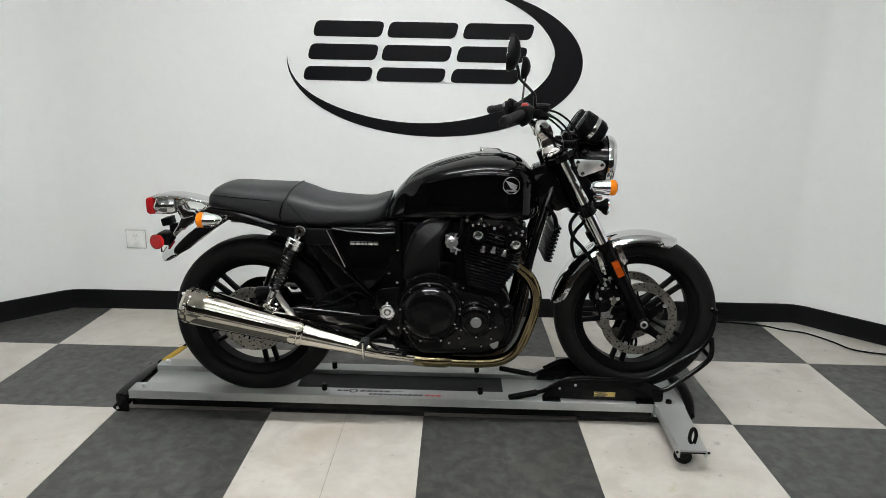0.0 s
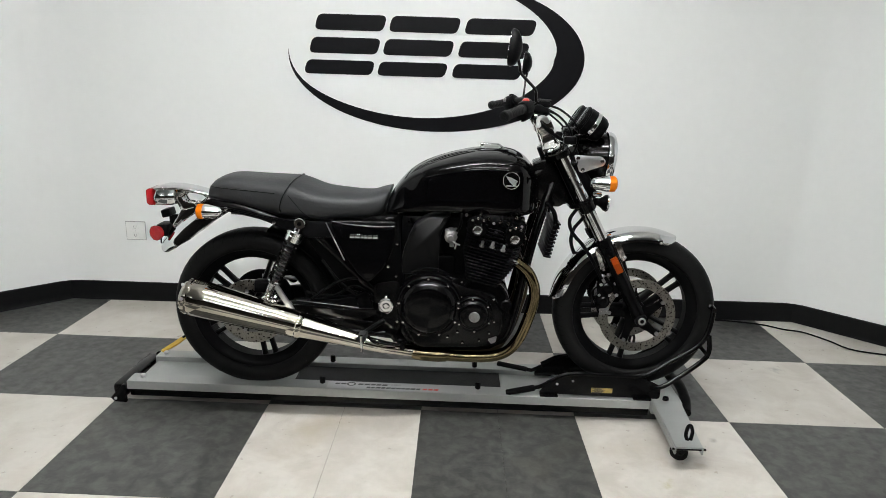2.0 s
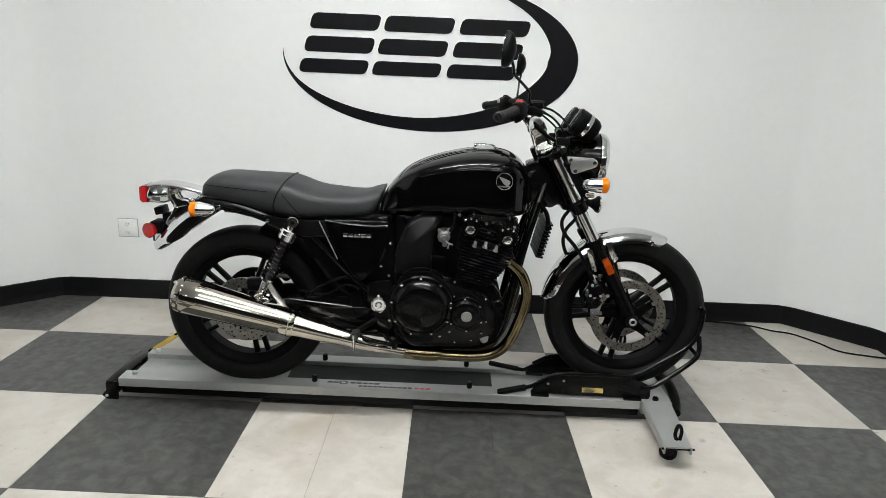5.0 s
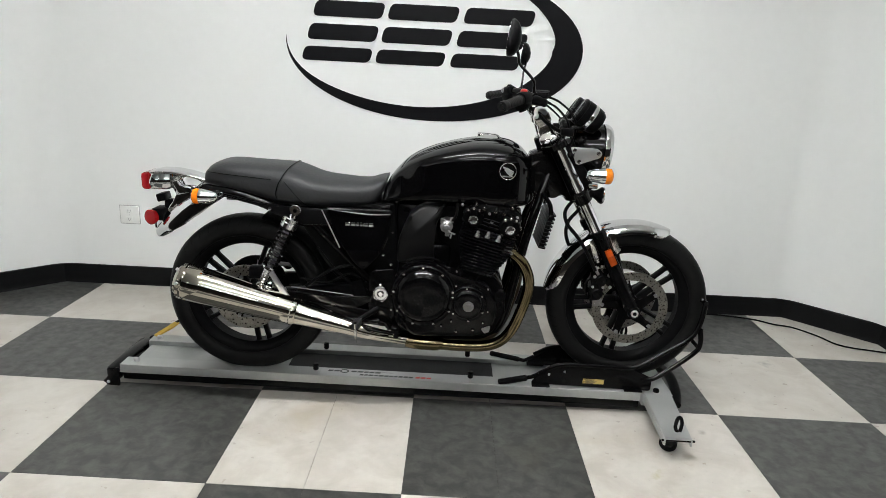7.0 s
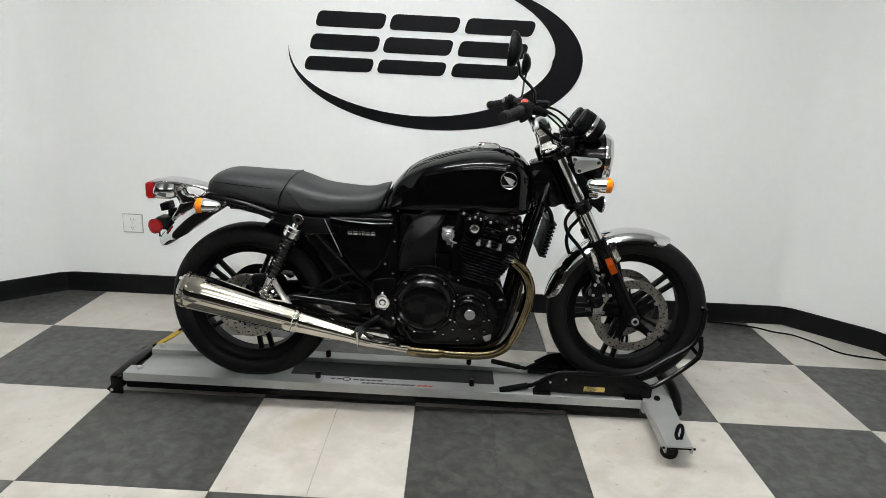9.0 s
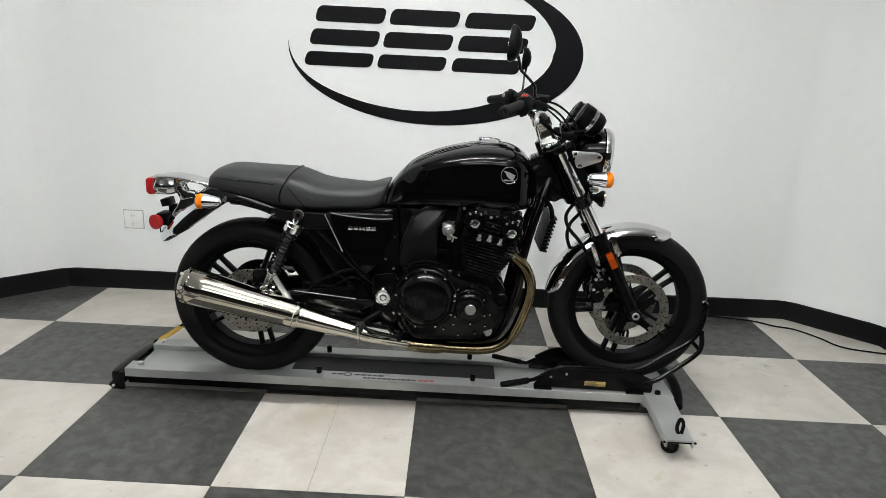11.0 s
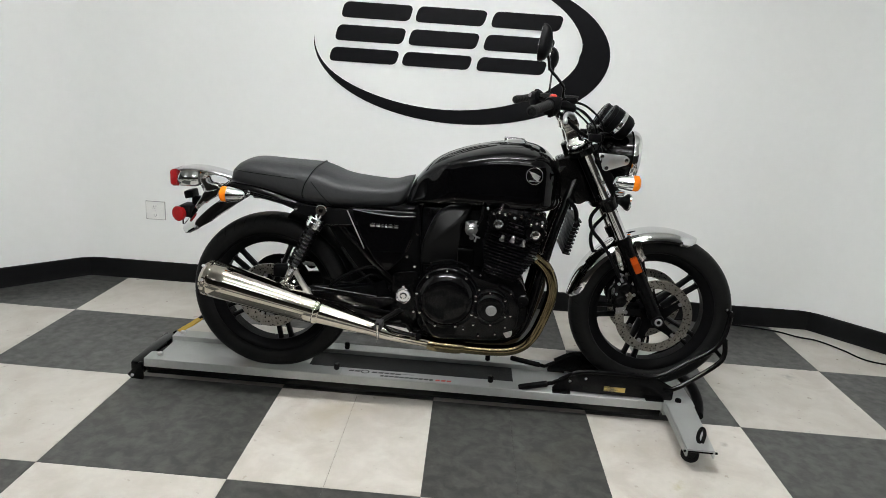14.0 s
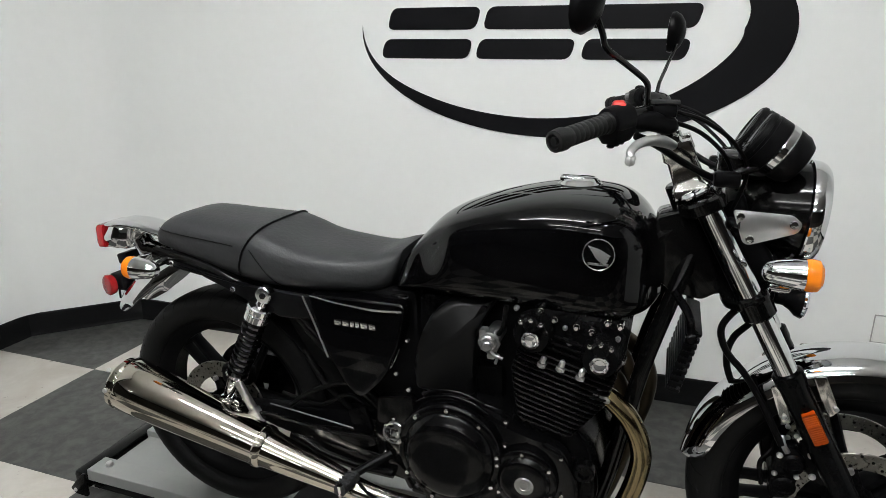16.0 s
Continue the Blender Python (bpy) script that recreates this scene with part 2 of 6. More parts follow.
def smooth_path(pts, per=6):
    """A rounded path through the points (Catmull-Rom)."""
    p = [Vector(q) for q in pts]
    p = [2 * p[0] - p[1]] + p + [2 * p[-1] - p[-2]]
    out = []
    for i in range(1, len(p) - 2):
        for k in range(per):
            t = k / per
            a, b, c, d = p[i - 1:i + 3]
            out.append(0.5 * (2 * b + (c - a) * t + (2 * a - 5 * b + 4 * c - d) * t * t + (3 * b - a - 3 * c + d) * t ** 3))
    out.append(p[-2])
    return out


def tube(bm, pts, r, n=12, per=6, smooth=True, radii=None):
    p = smooth_path(pts, per) if smooth and len(pts) > 2 else [Vector(q) for q in pts]
    loops, side = [], None
    for i, q in enumerate(p):
        d = (p[min(i + 1, len(p) - 1)] - p[max(i - 1, 0)]).normalized()
        if side is None:
            _, side, _ = axes_to(d)
        side = (side - d * side.dot(d)).normalized()
        u = d.cross(side)
        rr = r if radii is None else np.interp(i / (len(p) - 1), *radii)
        loops.append([q + (side * math.cos(t) + u * math.sin(t)) * rr for t in (2 * math.pi * k / n for k in range(n))])
    return rings(bm, loops)


def plate(bm, outline, y0, y1, bevel=0.0, seg=2):
    """A flat outline of (x, z) pairs made thick from y0 to y1."""
    fa = bm.faces.new([bm.verts.new((x, y0, z)) for x, z in outline])
    r = bmesh.ops.extrude_face_region(bm, geom=[fa])
    vs = [g for g in r["geom"] if isinstance(g, bmesh.types.BMVert)]
    for v in vs:
        v.co.y = y1
    if bevel:
        es = [e for e in fa.edges] + list({e for v in vs for e in v.link_edges if all(abs(w.co.y - y1) < 1e-6 for w in e.verts)})
        bmesh.ops.bevel(bm, geom=es, offset=bevel, segments=seg, affect="EDGES", profile=0.5)


def rounded(pts, r, n=4):
    """An outline with its corners rounded."""
    out = []
    k = len(pts)
    for i in range(k):
        a, b, c = (Vector(pts[(i + d) % k]).to_2d() for d in (-1, 0, 1))
        u, v = (a - b), (c - b)
        q = min(r, u.length * 0.45, v.length * 0.45)
        p0, p1 = b + u.normalized() * q, b + v.normalized() * q
        for s in range(n + 1):
            t = s / n
            w = p0.lerp(b, t).lerp(b.lerp(p1, t), t)
            out.append((w.x, w.y))
    return out


def spline(keys, x):
    """A smooth curve through (x, value) keys."""
    xs = [k[0] for k in keys]
    i = max(0, min(len(keys) - 2, int(np.searchsorted(xs, x)) - 1))
    (x0, y0), (x1, y1) = keys[i][:2], keys[i + 1][:2]
    t = max(0.0, min(1.0, (x - x0) / (x1 - x0)))
    m0 = (y1 - keys[i - 1][1]) / (x1 - keys[i - 1][0]) if i else (y1 - y0) / (x1 - x0)
    m1 = (keys[i + 2][1] - y0) / (keys[i + 2][0] - x0) if i + 2 < len(keys) else (y1 - y0) / (x1 - x0)
    h = x1 - x0
    return ((2 * t ** 3 - 3 * t * t + 1) * y0 + (t ** 3 - 2 * t * t + t) * h * m0
            + (3 * t * t - 2 * t ** 3) * y1 + (t ** 3 - t * t) * h * m1)


def bolt(bm, at, axis, r, h):
    """A domed cap screw."""
    lathe(bm, at, axis, [(0, r), (h * 0.6, r), (h * 0.9, r * 0.8), (h, r * 0.35)], 10)

# ---- the room ----
T = 0.6096
WALL_L, WALL_R = Vector((-0.835, 1.140, 0)), Vector((3.255, 1.195, 0))
CHAMF_L, CHAMF_R = Vector((-1.175, 0.785, 0)), Vector((3.605, 0.850, 0))
# side wall ends lie out of view, set by the reflections they give
END_L, END_R = Vector((-1.157, -1.1, 0)), Vector((3.623, -1.1, 0))
HIGH = 3.0


def wall(name, a, b, mat_, thick=0.12, top=HIGH, label=""):
    """An upright wall from a to b; its room side is to the right of the way from a to b."""
    d = (b - a).normalized()
    out = Vector((-d.y, d.x, 0)) * thick
    bm = bmesh.new()
    rings(bm, [[a, b, b + out, a + out], [p + Vector((0, 0, top)) for p in (a, b, b + out, a + out)]])
    ob = part(name, bm, mat_, smooth=False)
    return tagged(ob, label, "wall", kind="structure")


wall("wall_north", WALL_L, WALL_R, WHITE_WALL, label="white painted wall behind the motorcycle")
wall("wall_northwest", CHAMF_L, WALL_L, WHITE_WALL, label="white painted slanting corner wall")
wall("wall_northeast", WALL_R, CHAMF_R, WHITE_WALL, label="white painted slanting corner wall")
wall("wall_west", END_L, CHAMF_L, WHITE_WALL, label="white painted side wall of the booth")
wall("wall_east", CHAMF_R, END_R, WHITE_WALL, label="white painted side wall of the booth")
# hall walls out of view, added dark so that gloss parts reflect little
HX0, HX1, HY0 = -4.5, 7.0, -7.6
wall("wall_hall_west", Vector((HX0, HY0, 0)), Vector((HX0, -1.1, 0)), HALL, label="unseen dark hall wall, added to darken reflections")
wall("wall_hall_east", Vector((HX1, -1.1, 0)), Vector((HX1, HY0, 0)), HALL, label="unseen dark hall wall, added to darken reflections")
wall("wall_hall_south", Vector((HX1, HY0, 0)), Vector((HX0, HY0, 0)), HALL, label="unseen dark hall wall, added to darken reflections")
wall("wall_return_west", Vector((HX0, -1.1, 0)), END_L, HALL, label="unseen dark return wall, added to darken reflections")
wall("wall_return_east", END_R, Vector((HX1, -1.1, 0)), HALL, label="unseen dark return wall, added to darken reflections")

bm = bmesh.new()
box(bm, (HX0 - 0.2, HY0 - 0.2, HIGH), (HX1 + 0.2, 1.6, HIGH + 0.1))
tagged(part("ceiling", bm, CEILING, smooth=False), "plain pale ceiling over the hall", "ceiling", kind="structure")


def baseboard(a, b, trim_a, trim_b):
    """A black rubber base with a rounded top and a small toe, along the foot of a wall."""
    d = (b - a).normalized()
    s = Vector((d.y, -d.x, 0))
    prof = [(0.0, 0.0), (0.011, 0.0), (0.0075, 0.012), (0.006, 0.03), (0.006, 0.103), (0.004, 0.108), (0.0, 0.109)]
    bm = bmesh.new()
    rings(bm, [[p + s * (u + 0.0005) + d * (k * u) + Vector((0, 0, z)) for u, z in prof] for p, k in ((a, trim_a), (b, trim_b))])
    return tagged(part("baseboard", bm, BLACK_BASE, smooth=False), "black rubber baseboard along the white wall", "baseboard", kind="structure")


c = math.tan(radians(22.5))
baseboard(WALL_L, WALL_R, c, -c)
baseboard(CHAMF_L, WALL_L, c, -c)
baseboard(WALL_R, CHAMF_R, c, -c)
baseboard(END_L, CHAMF_L, 0, -c)
baseboard(CHAMF_R, END_R, c, 0)



def soft_corner(p, before, after, name, r=0.20):
    """A plastered, softly rounded inner corner above the base."""
    d1, d2 = (p - before).normalized(), (after - p).normalized()
    n1, n2 = Vector((d1.y, -d1.x, 0)), Vector((d2.y, -d2.x, 0))
    turn = n1.angle(n2)
    tl = r * math.tan(turn / 2)
    c_ = p - d1 * tl + n1 * r
    loop = []
    for k in range(13):
        n = (n1 * math.sin(turn * (1 - k / 12)) + n2 * math.sin(turn * k / 12)) / math.sin(turn)
        loop.append(c_ - n * (r - 0.0006))
    loop.append(p - (n1 + n2).normalized() * 0.02)
    bm = bmesh.new()
    rings(bm, [[q + Vector((0, 0, z)) for q in loop] for z in (0.1095, HIGH - 0.001)])
    tagged(part(name, bm, WHITE_WALL), "white plastered corner between two walls", "wall", kind="structure")


soft_corner(CHAMF_L, END_L, WALL_L, "wall_corner_west")
soft_corner(WALL_L, CHAMF_L, WALL_R, "wall_corner_northwest")
soft_corner(WALL_R, WALL_L, CHAMF_R, "wall_corner_northeast")
soft_corner(CHAMF_R, WALL_R, END_R, "wall_corner_east")

# wall emblem: rows of slanted bars in an open sweeping oval
U = (WALL_R - WALL_L).normalized()
FACE = Vector((U.y, -U.x, 0))


def on_wall(x, z, off=0.0):
    k = (x - WALL_L.x) / U.x
    return WALL_L + U * k + FACE * off + Vector((0, 0, z))


def wall_sheet(bm, outer, holes, lift=0.002, thick=0.0015):
    """A thin vinyl sheet on the wall, with slots cut through it."""
    es = []
    for loop in [outer, *holes]:
        vs = [bm.verts.new(on_wall(x, z, lift)) for x, z in loop]
        es += [bm.edges.new((vs[i], vs[(i + 1) % len(vs)])) for i in range(len(vs))]
    bmesh.ops.triangle_fill(bm, edges=es, use_beauty=True, normal=FACE)
    r = bmesh.ops.extrude_face_region(bm, geom=bm.faces[:])
    for g in r["geom"]:
        if isinstance(g, bmesh.types.BMVert):
            g.co += FACE * thick


emblem = thing("wall_emblem", on_wall(1.2, 1.0), "black vinyl wall emblem of slanted blocks in a sweeping oval", "wall emblem")
OX, OZ, OA, OB = 1.198, 1.379, 0.763, 0.379
bm = bmesh.new()
loop_out, loop_in = [], []
N = 96
SWEEP = [(-183, 0.0008), (-160, 0.018), (-130, 0.048), (-90, 0.072), (-60, 0.100), (-35, 0.136), (-10, 0.156), (8, 0.153), (25, 0.112), (45, 0.062), (65, 0.024), (80, 0.008), (90, 0.0008)]
for k in range(N + 1):
    t = k / N
    a = radians(-183 + t * 273)
    w = spline(SWEEP, math.degrees(a))
    loop_out.append((OX + OA * math.cos(a), OZ + OB * math.sin(a)))
    x, z = OX + OA * math.cos(a), OZ + OB * math.sin(a)
    nx, nz = math.cos(a) / OA, math.sin(a) / OB
    l = math.hypot(nx, nz)
    loop_in.append((x - nx / l * w, z - nz / l * w))
wall_sheet(bm, loop_out + loop_in[::-1], [])
part("oval_sweep", bm, VINYL_BLACK, emblem, smooth=False)


def emblem_bar(x0, x1, z0, z1, foot):
    """One slanted bar with rounded ends."""
    lean = 0.268
    bm = bmesh.new()
    wall_sheet(bm, [(px_ + (pz - foot) * lean, pz) for px_, pz in rounded([(x0, z0), (x1, z0), (x1, z1), (x0, z1)], 0.03, 5)], [])
    part("emblem_bar", bm, VINYL_BLACK, emblem, smooth=False)


for x0 in (0.512, 0.890, 1.276):
    for z0, z1 in ((1.279, 1.350), (1.383, 1.462), (1.497, 1.575)):
        emblem_bar(x0, x0 + 0.352, z0, z1, 1.279)


def outlet_plate(x, z, w=0.094, h=0.112):
    ob = thing("wall_outlet", on_wall(x, z, 0.001), "white plastic wall outlet plate with two sockets", "outlet")
    m = Matrix.Translation(on_wall(x, z)) @ Matrix.Rotation(math.atan2(U.y, U.x), 4, "Z")
    bm = bmesh.new()
    box(bm, (-w / 2, -0.009, -h / 2), (w / 2, -0.001, h / 2), 0.003, m)
    plate_ = part("cover_plate", bm, PLASTIC_WHITE, ob)
    # wider grey plate, added only to outline the cover plate
    bm = bmesh.new()
    box(bm, (-w / 2 - 0.0035, -0.004, -h / 2 - 0.0035), (w / 2 + 0.0035, -0.0005, h / 2 + 0.0035), 0.001, m)
    part("backing_gasket", bm, OUTLINE_GREY, plate_, "grey outline added round the cover plate")
    for s in (-1, 1):
        bm = bmesh.new()
        box(bm, (-0.017, -0.0115, s * 0.024 - 0.014), (0.017, -0.008, s * 0.024 + 0.014), 0.002, m)
        sock = part("socket", bm, PLASTIC_WHITE, plate_)
        for dx, z0, z1, hw in ((-0.0065, -0.004, 0.005, 0.0014), (0.0065, -0.004, 0.005, 0.0014), (0, -0.011, -0.007, 0.0022)):
            bm = bmesh.new()
            box(bm, (dx - hw, -0.0119, s * 0.024 + z0), (dx + hw, -0.011, s * 0.024 + z1), 0, m)
            part("socket_slot", bm, PLATE_EDGE, sock)
    bm = bmesh.new()
    bolt(bm, m @ Vector((0, -0.0088, 0)), -(m.to_3x3() @ Vector((0, 1, 0))), 0.003, 0.0012)
    part("screw", bm, SATIN, plate_)


outlet_plate(-0.439, 0.407, 0.103, 0.098)
outlet_plate(2.390, 0.398, 0.112, 0.094)


# suspended light fixtures in rows, shining down; an added top panel brightens the ceiling
DROP = 0.36


def ceiling_light(x, y, length, width, strength):
    z = HIGH - DROP
    ob = thing("ceiling_light", (x, y, HIGH - 0.001), "long white suspended light fixture, switched on", "ceiling light", "ceiling lights")
    bm = bmesh.new()
    box(bm, (x - length / 2, y - width / 2, z), (x + length / 2, y + width / 2, z + 0.05), 0.006)
    part("frame", bm, PLASTIC_WHITE, ob)
    bm = bmesh.new()
    box(bm, (x - length / 2 + 0.02, y - width / 2 + 0.015, z - 0.012), (x + length / 2 - 0.02, y + width / 2 - 0.015, z - 0.001), 0.004)
    part("diffuser", bm, glow("diffuser_glow", (0.985, 1.0, 0.995), strength), ob)
    # glowing top panel, added only to brighten the ceiling
    bm = bmesh.new()
    box(bm, (x - length / 2 + 0.04, y - width / 2 + 0.02, z + 0.051), (x + length / 2 - 0.04, y + width / 2 - 0.02, z + 0.058), 0.002)
    part("uplight_panel", bm, glow("ceiling_fill_glow", (0.985, 1.0, 0.995), strength * 0.56), ob)
    for u in (-0.4, 0.4):
        bm = bmesh.new()
        rod(bm, (x + u * length, y, z + 0.059), (x + u * length, y, HIGH - 0.001), 0.004, None, 8)
        part("hanger", bm, SATIN, ob)


for lx in (0.64, 1.67):
    for ly in (-0.85, -2.5):
        ceiling_light(lx, ly, 1.0, 0.11, TUBE * (0.80 if ly > -1 else 0.46))
for lx in (0.2, 2.0):
    ceiling_light(lx, -4.7, 1.2, 0.11, TUBE * 0.30)
# two unseen side fixtures, added as weak fill light
for lx in (-2.6, 5.0):
    ceiling_light(lx, -4.6, 1.2, 0.11, TUBE * 0.12)

# ---- motorcycle dolly ----
dolly = thing("motorcycle_dolly", (1.05, 0.1, 0.0), "low silver aluminium motorcycle dolly with black wheel chock", "motorcycle dolly")
X0, X1 = 0.065, 2.10


def channel(y0, y1, x0, x1):
    """An aluminium rail: flat top, a folded lip on its outer side, open beneath."""
    bm = bmesh.new()
    prof = [(y0, 0.066), (y0 + 0.005, 0.066), (y0 + 0.005, 0.094), (y1 - 0.005, 0.094), (y1 - 0.005, 0.066), (y1, 0.066), (y1, 0.0985), (y1 - 0.0015, 0.1), (y0 + 0.0015, 0.1), (y0, 0.0985)]
    rings(bm, [[(x, y, z) for y, z in prof] for x in (x0, x1)])
    return bm


part("rail", channel(-0.035, 0.036, X0, X1), DECK, dolly)
part("rail", channel(0.196, 0.262, X0 + 0.01, X1 - 0.02), DECK, dolly)
bm = bmesh.new()
box(bm, (X0 + 0.02, 0.037, 0.076), (X1 - 0.05, 0.195, 0.080), 0.001)
part("deck_tray", bm, DECK, dolly)
bm = bmesh.new()
box(bm, (0.70, 0.039, 0.0802), (1.53, 0.193, 0.0845), 0.001)
part("grip_mat", bm, DECK_MAT, dolly, "dark grey grip mat")
for y0, y1 in ((-0.025, -0.005), (0.24, 0.256)):
    bm = bmesh.new()
    box(bm, (X0 + 0.005, y0, 0.033), (X1 + 0.0, y1, 0.0655), 0.003)
    part("side_beam", bm, STAND, dolly, "black steel beam")
for x in (0.4, 1.0, 1.6, 2.0):
    bm = bmesh.new()
    box(bm, (x - 0.02, -0.004, 0.03), (x + 0.02, 0.239, 0.065), 0.003)
    part("cross_member", bm, STAND, dolly)
# end ramp bar
bm = bmesh.new()
plate(bm, rounded([(0.000, 0.030), (0.018, 0.014), (0.064, 0.012), (0.064, 0.088), (0.05, 0.088)], 0.006), -0.047, -0.036, 0.003)
plate(bm, rounded([(0.012, 0.012), (0.064, 0.012), (0.064, 0.088), (0.05, 0.090), (0.02, 0.055)], 0.008), 0.265, 0.279, 0.003)
box(bm, (0.008, -0.036, 0.03), (0.062, 0.265, 0.085), 0.012)
part("end_bar", bm, STAND, dolly, "black steel end bar")
bm = bmesh.new()
bolt(bm, (0.022, -0.0473, 0.030), (0, -1, 0), 0.006, 0.004)
part("bolt", bm, SATIN, dolly)
for x, y in ((0.112, 0.005), (0.108, 0.225), (1.985, 0.0)):
    bm = bmesh.new()
    bolt(bm, (x, y, 0.1), (0, 0, 1), 0.011, 0.013)
    part("bolt", bm, SATIN, dolly)
for x, y in ((0.823, 0.012), (1.436, 0.014), (0.827, 0.212), (1.428, 0.212)):
    bm = bmesh.new()
    rod(bm, (x, y, 0.1), (x, y, 0.128), 0.011, None, 14, 0.003)
    part("peg", bm, STAND, dolly, "black rubber-capped peg")
# printed strip: a long maker's mark drawn as bars
bm = bmesh.new()
box(bm, (0.845, -0.030, 0.1002), (1.43, 0.030, 0.1012))
part("printed_strip", bm, material("strip_film", (0.39, 0.39, 0.395), 0.4, 0.3, 0.05, 60, 8), dolly, "light printed strip with dark bars")
random.seed(3)
bm, br = bmesh.new(), bmesh.new()


def print_bar(bm, x, w, y0, y1):
    """A slanted bar of print lying on the strip."""
    lean = 0.25
    rings(bm, [[(x + y0 * lean, y0, z), (x + w + y0 * lean, y0, z), (x + w + y1 * lean, y1, z), (x + y1 * lean, y1, z)] for z in (0.1013, 0.1016)])


x = 0.872
for k in range(8):
    w = 0.017 + 0.006 * random.random()
    if k == 2:
        # round mark, larger than the rest of the row
        for q in range(20):
            a0, a1 = 2 * math.pi * q / 20, 2 * math.pi * (q + 1) / 20
            rings(bm, [[(x + 0.018 + r * 1.15 * math.cos(a), 0.010 + r * math.sin(a), z) for a, r in ((a0, 0.010), (a1, 0.010), (a1, 0.0155), (a0, 0.0155))] for z in (0.1013, 0.1016)])
        x += 0.043
        continue
    print_bar(bm, x, w, 0.004, 0.016)
    x += w + 0.0045
print_bar(bm, x, 0.045, 0.0125, 0.0145)
x = 1.005
for k in range(11):
    w = 0.012 + 0.006 * random.random()
    print_bar(bm, x, w, -0.020, -0.008)
    x += w + 0.004
x += 0.006
for k in range(3):
    print_bar(br, x, 0.017, -0.020, -0.007)
    x += 0.022
part("print_mark", bm, PRINT_BLACK, dolly, smooth=False)
part("red_print_mark", br, PRINT_RED, dolly, smooth=False)


def outrigger(sign, y_in, y_out, xa, xb):
    """A leg plate that reaches out to a caster."""
    bm = bmesh.new()
    a, b = Vector((xa, y_in, 0)), Vector((xb, y_out, 0))
    w0, w1, z0, z1 = 0.051, 0.046, 0.103, 0.088
    for lo, hi in ((0.0, 0.006),):
        rings(bm, [[(a.x - w0, a.y, z0 + lo), (a.x + w0, a.y, z0 + lo), (a.x + w0, a.y, z0 + hi), (a.x - w0, a.y, z0 + hi)],
                   [(b.x - w1, b.y, z1 + lo), (b.x + w1, b.y, z1 + lo), (b.x + w1, b.y, z1 + hi), (b.x - w1, b.y, z1 + hi)]])
    for s in (-1, 1):
        rings(bm, [[(a.x + s * w0 - 0.003, a.y, z0 - 0.03), (a.x + s * w0 + 0.003, a.y, z0 - 0.03), (a.x + s * w0 + 0.003, a.y, z0), (a.x + s * w0 - 0.003, a.y, z0)],
                   [(b.x + s * w1 - 0.003, b.y, z1 - 0.022), (b.x + s * w1 + 0.003, b.y, z1 - 0.022), (b.x + s * w1 + 0.003, b.y, z1), (b.x + s * w1 - 0.003, b.y, z1)]])
    leg = part("outrigger", bm, DECK, dolly, "silver aluminium outrigger plate")
    cy = y_out - sign * 0.078
    bm = bmesh.new()
    lathe(bm, (xb - 0.008, cy - 0.012, 0.031), (0.4, 0.9, 0), [(0, 0.022), (0.004, 0.031), (0.022, 0.031), (0.026, 0.022)], 24)
    part("caster_wheel", bm, RUBBER, leg)
    bm = bmesh.new()
    turn = Matrix.Translation((xb, cy, 0)) @ Matrix.Rotation(radians(-24), 4, "Z")
    for v in (-0.020, 0.020):
        rings(bm, [[turn @ Vector((x_, v + e, z_)) for x_, z_ in ((-0.008, 0.025), (0.010, 0.025), (0.042, 0.088), (-0.018, 0.088))] for e in (-0.0025, 0.0025)])
    rod(bm, turn @ Vector((0, -0.024, 0.031)), turn @ Vector((0, 0.024, 0.031)), 0.005)
    part("caster_fork", bm, STAND, leg)
    bm = bmesh.new()
    rod(bm, (xb - w1 - 0.01, y_out - sign * 0.004, z1 - 0.004), (xb + w1 + 0.012, y_out - sign * 0.004, z1 - 0.004), 0.004)
    part("axle_pin", bm, STAND, leg)
    bm = bmesh.new()
    hx, hy = xb + 0.01, y_out - sign * 0.045
    tube(bm, [(hx - 0.002, hy, 0.094), (hx - 0.010, hy, 0.115), (hx - 0.004, hy + 0.004, 0.143), (hx + 0.006, hy + 0.006, 0.146), (hx + 0.013, hy + 0.004, 0.125), (hx + 0.008, hy, 0.096)], 0.0065, 10)
    part("tie_ring", bm, STAND, leg, "black tie-down ring")
    bm = bmesh.new()
    bolt(bm, (xa - 0.002, y_in - sign * 0.012, 0.108), (0, 0, 1), 0.012, 0.014)
    part("bolt", bm, STAND, leg)


outrigger(-1, -0.045, -0.345, 2.160, 2.146)
outrigger(1, 0.275, 0.575, 2.160, 2.160)
bm = bmesh.new()
box(bm, (2.105, -0.044, 0.05), (2.225, 0.274, 0.1), 0.004)
part("cross_beam", bm, DECK, dolly)
bm = bmesh.new()
tube(bm, [(2.228, -0.07, 0.075), (2.245, 0.0, 0.10), (2.25, 0.1, 0.115), (2.245, 0.2, 0.10), (2.228, 0.28, 0.075)], 0.020, 12)
part("front_bumper", bm, CABLE, dolly)

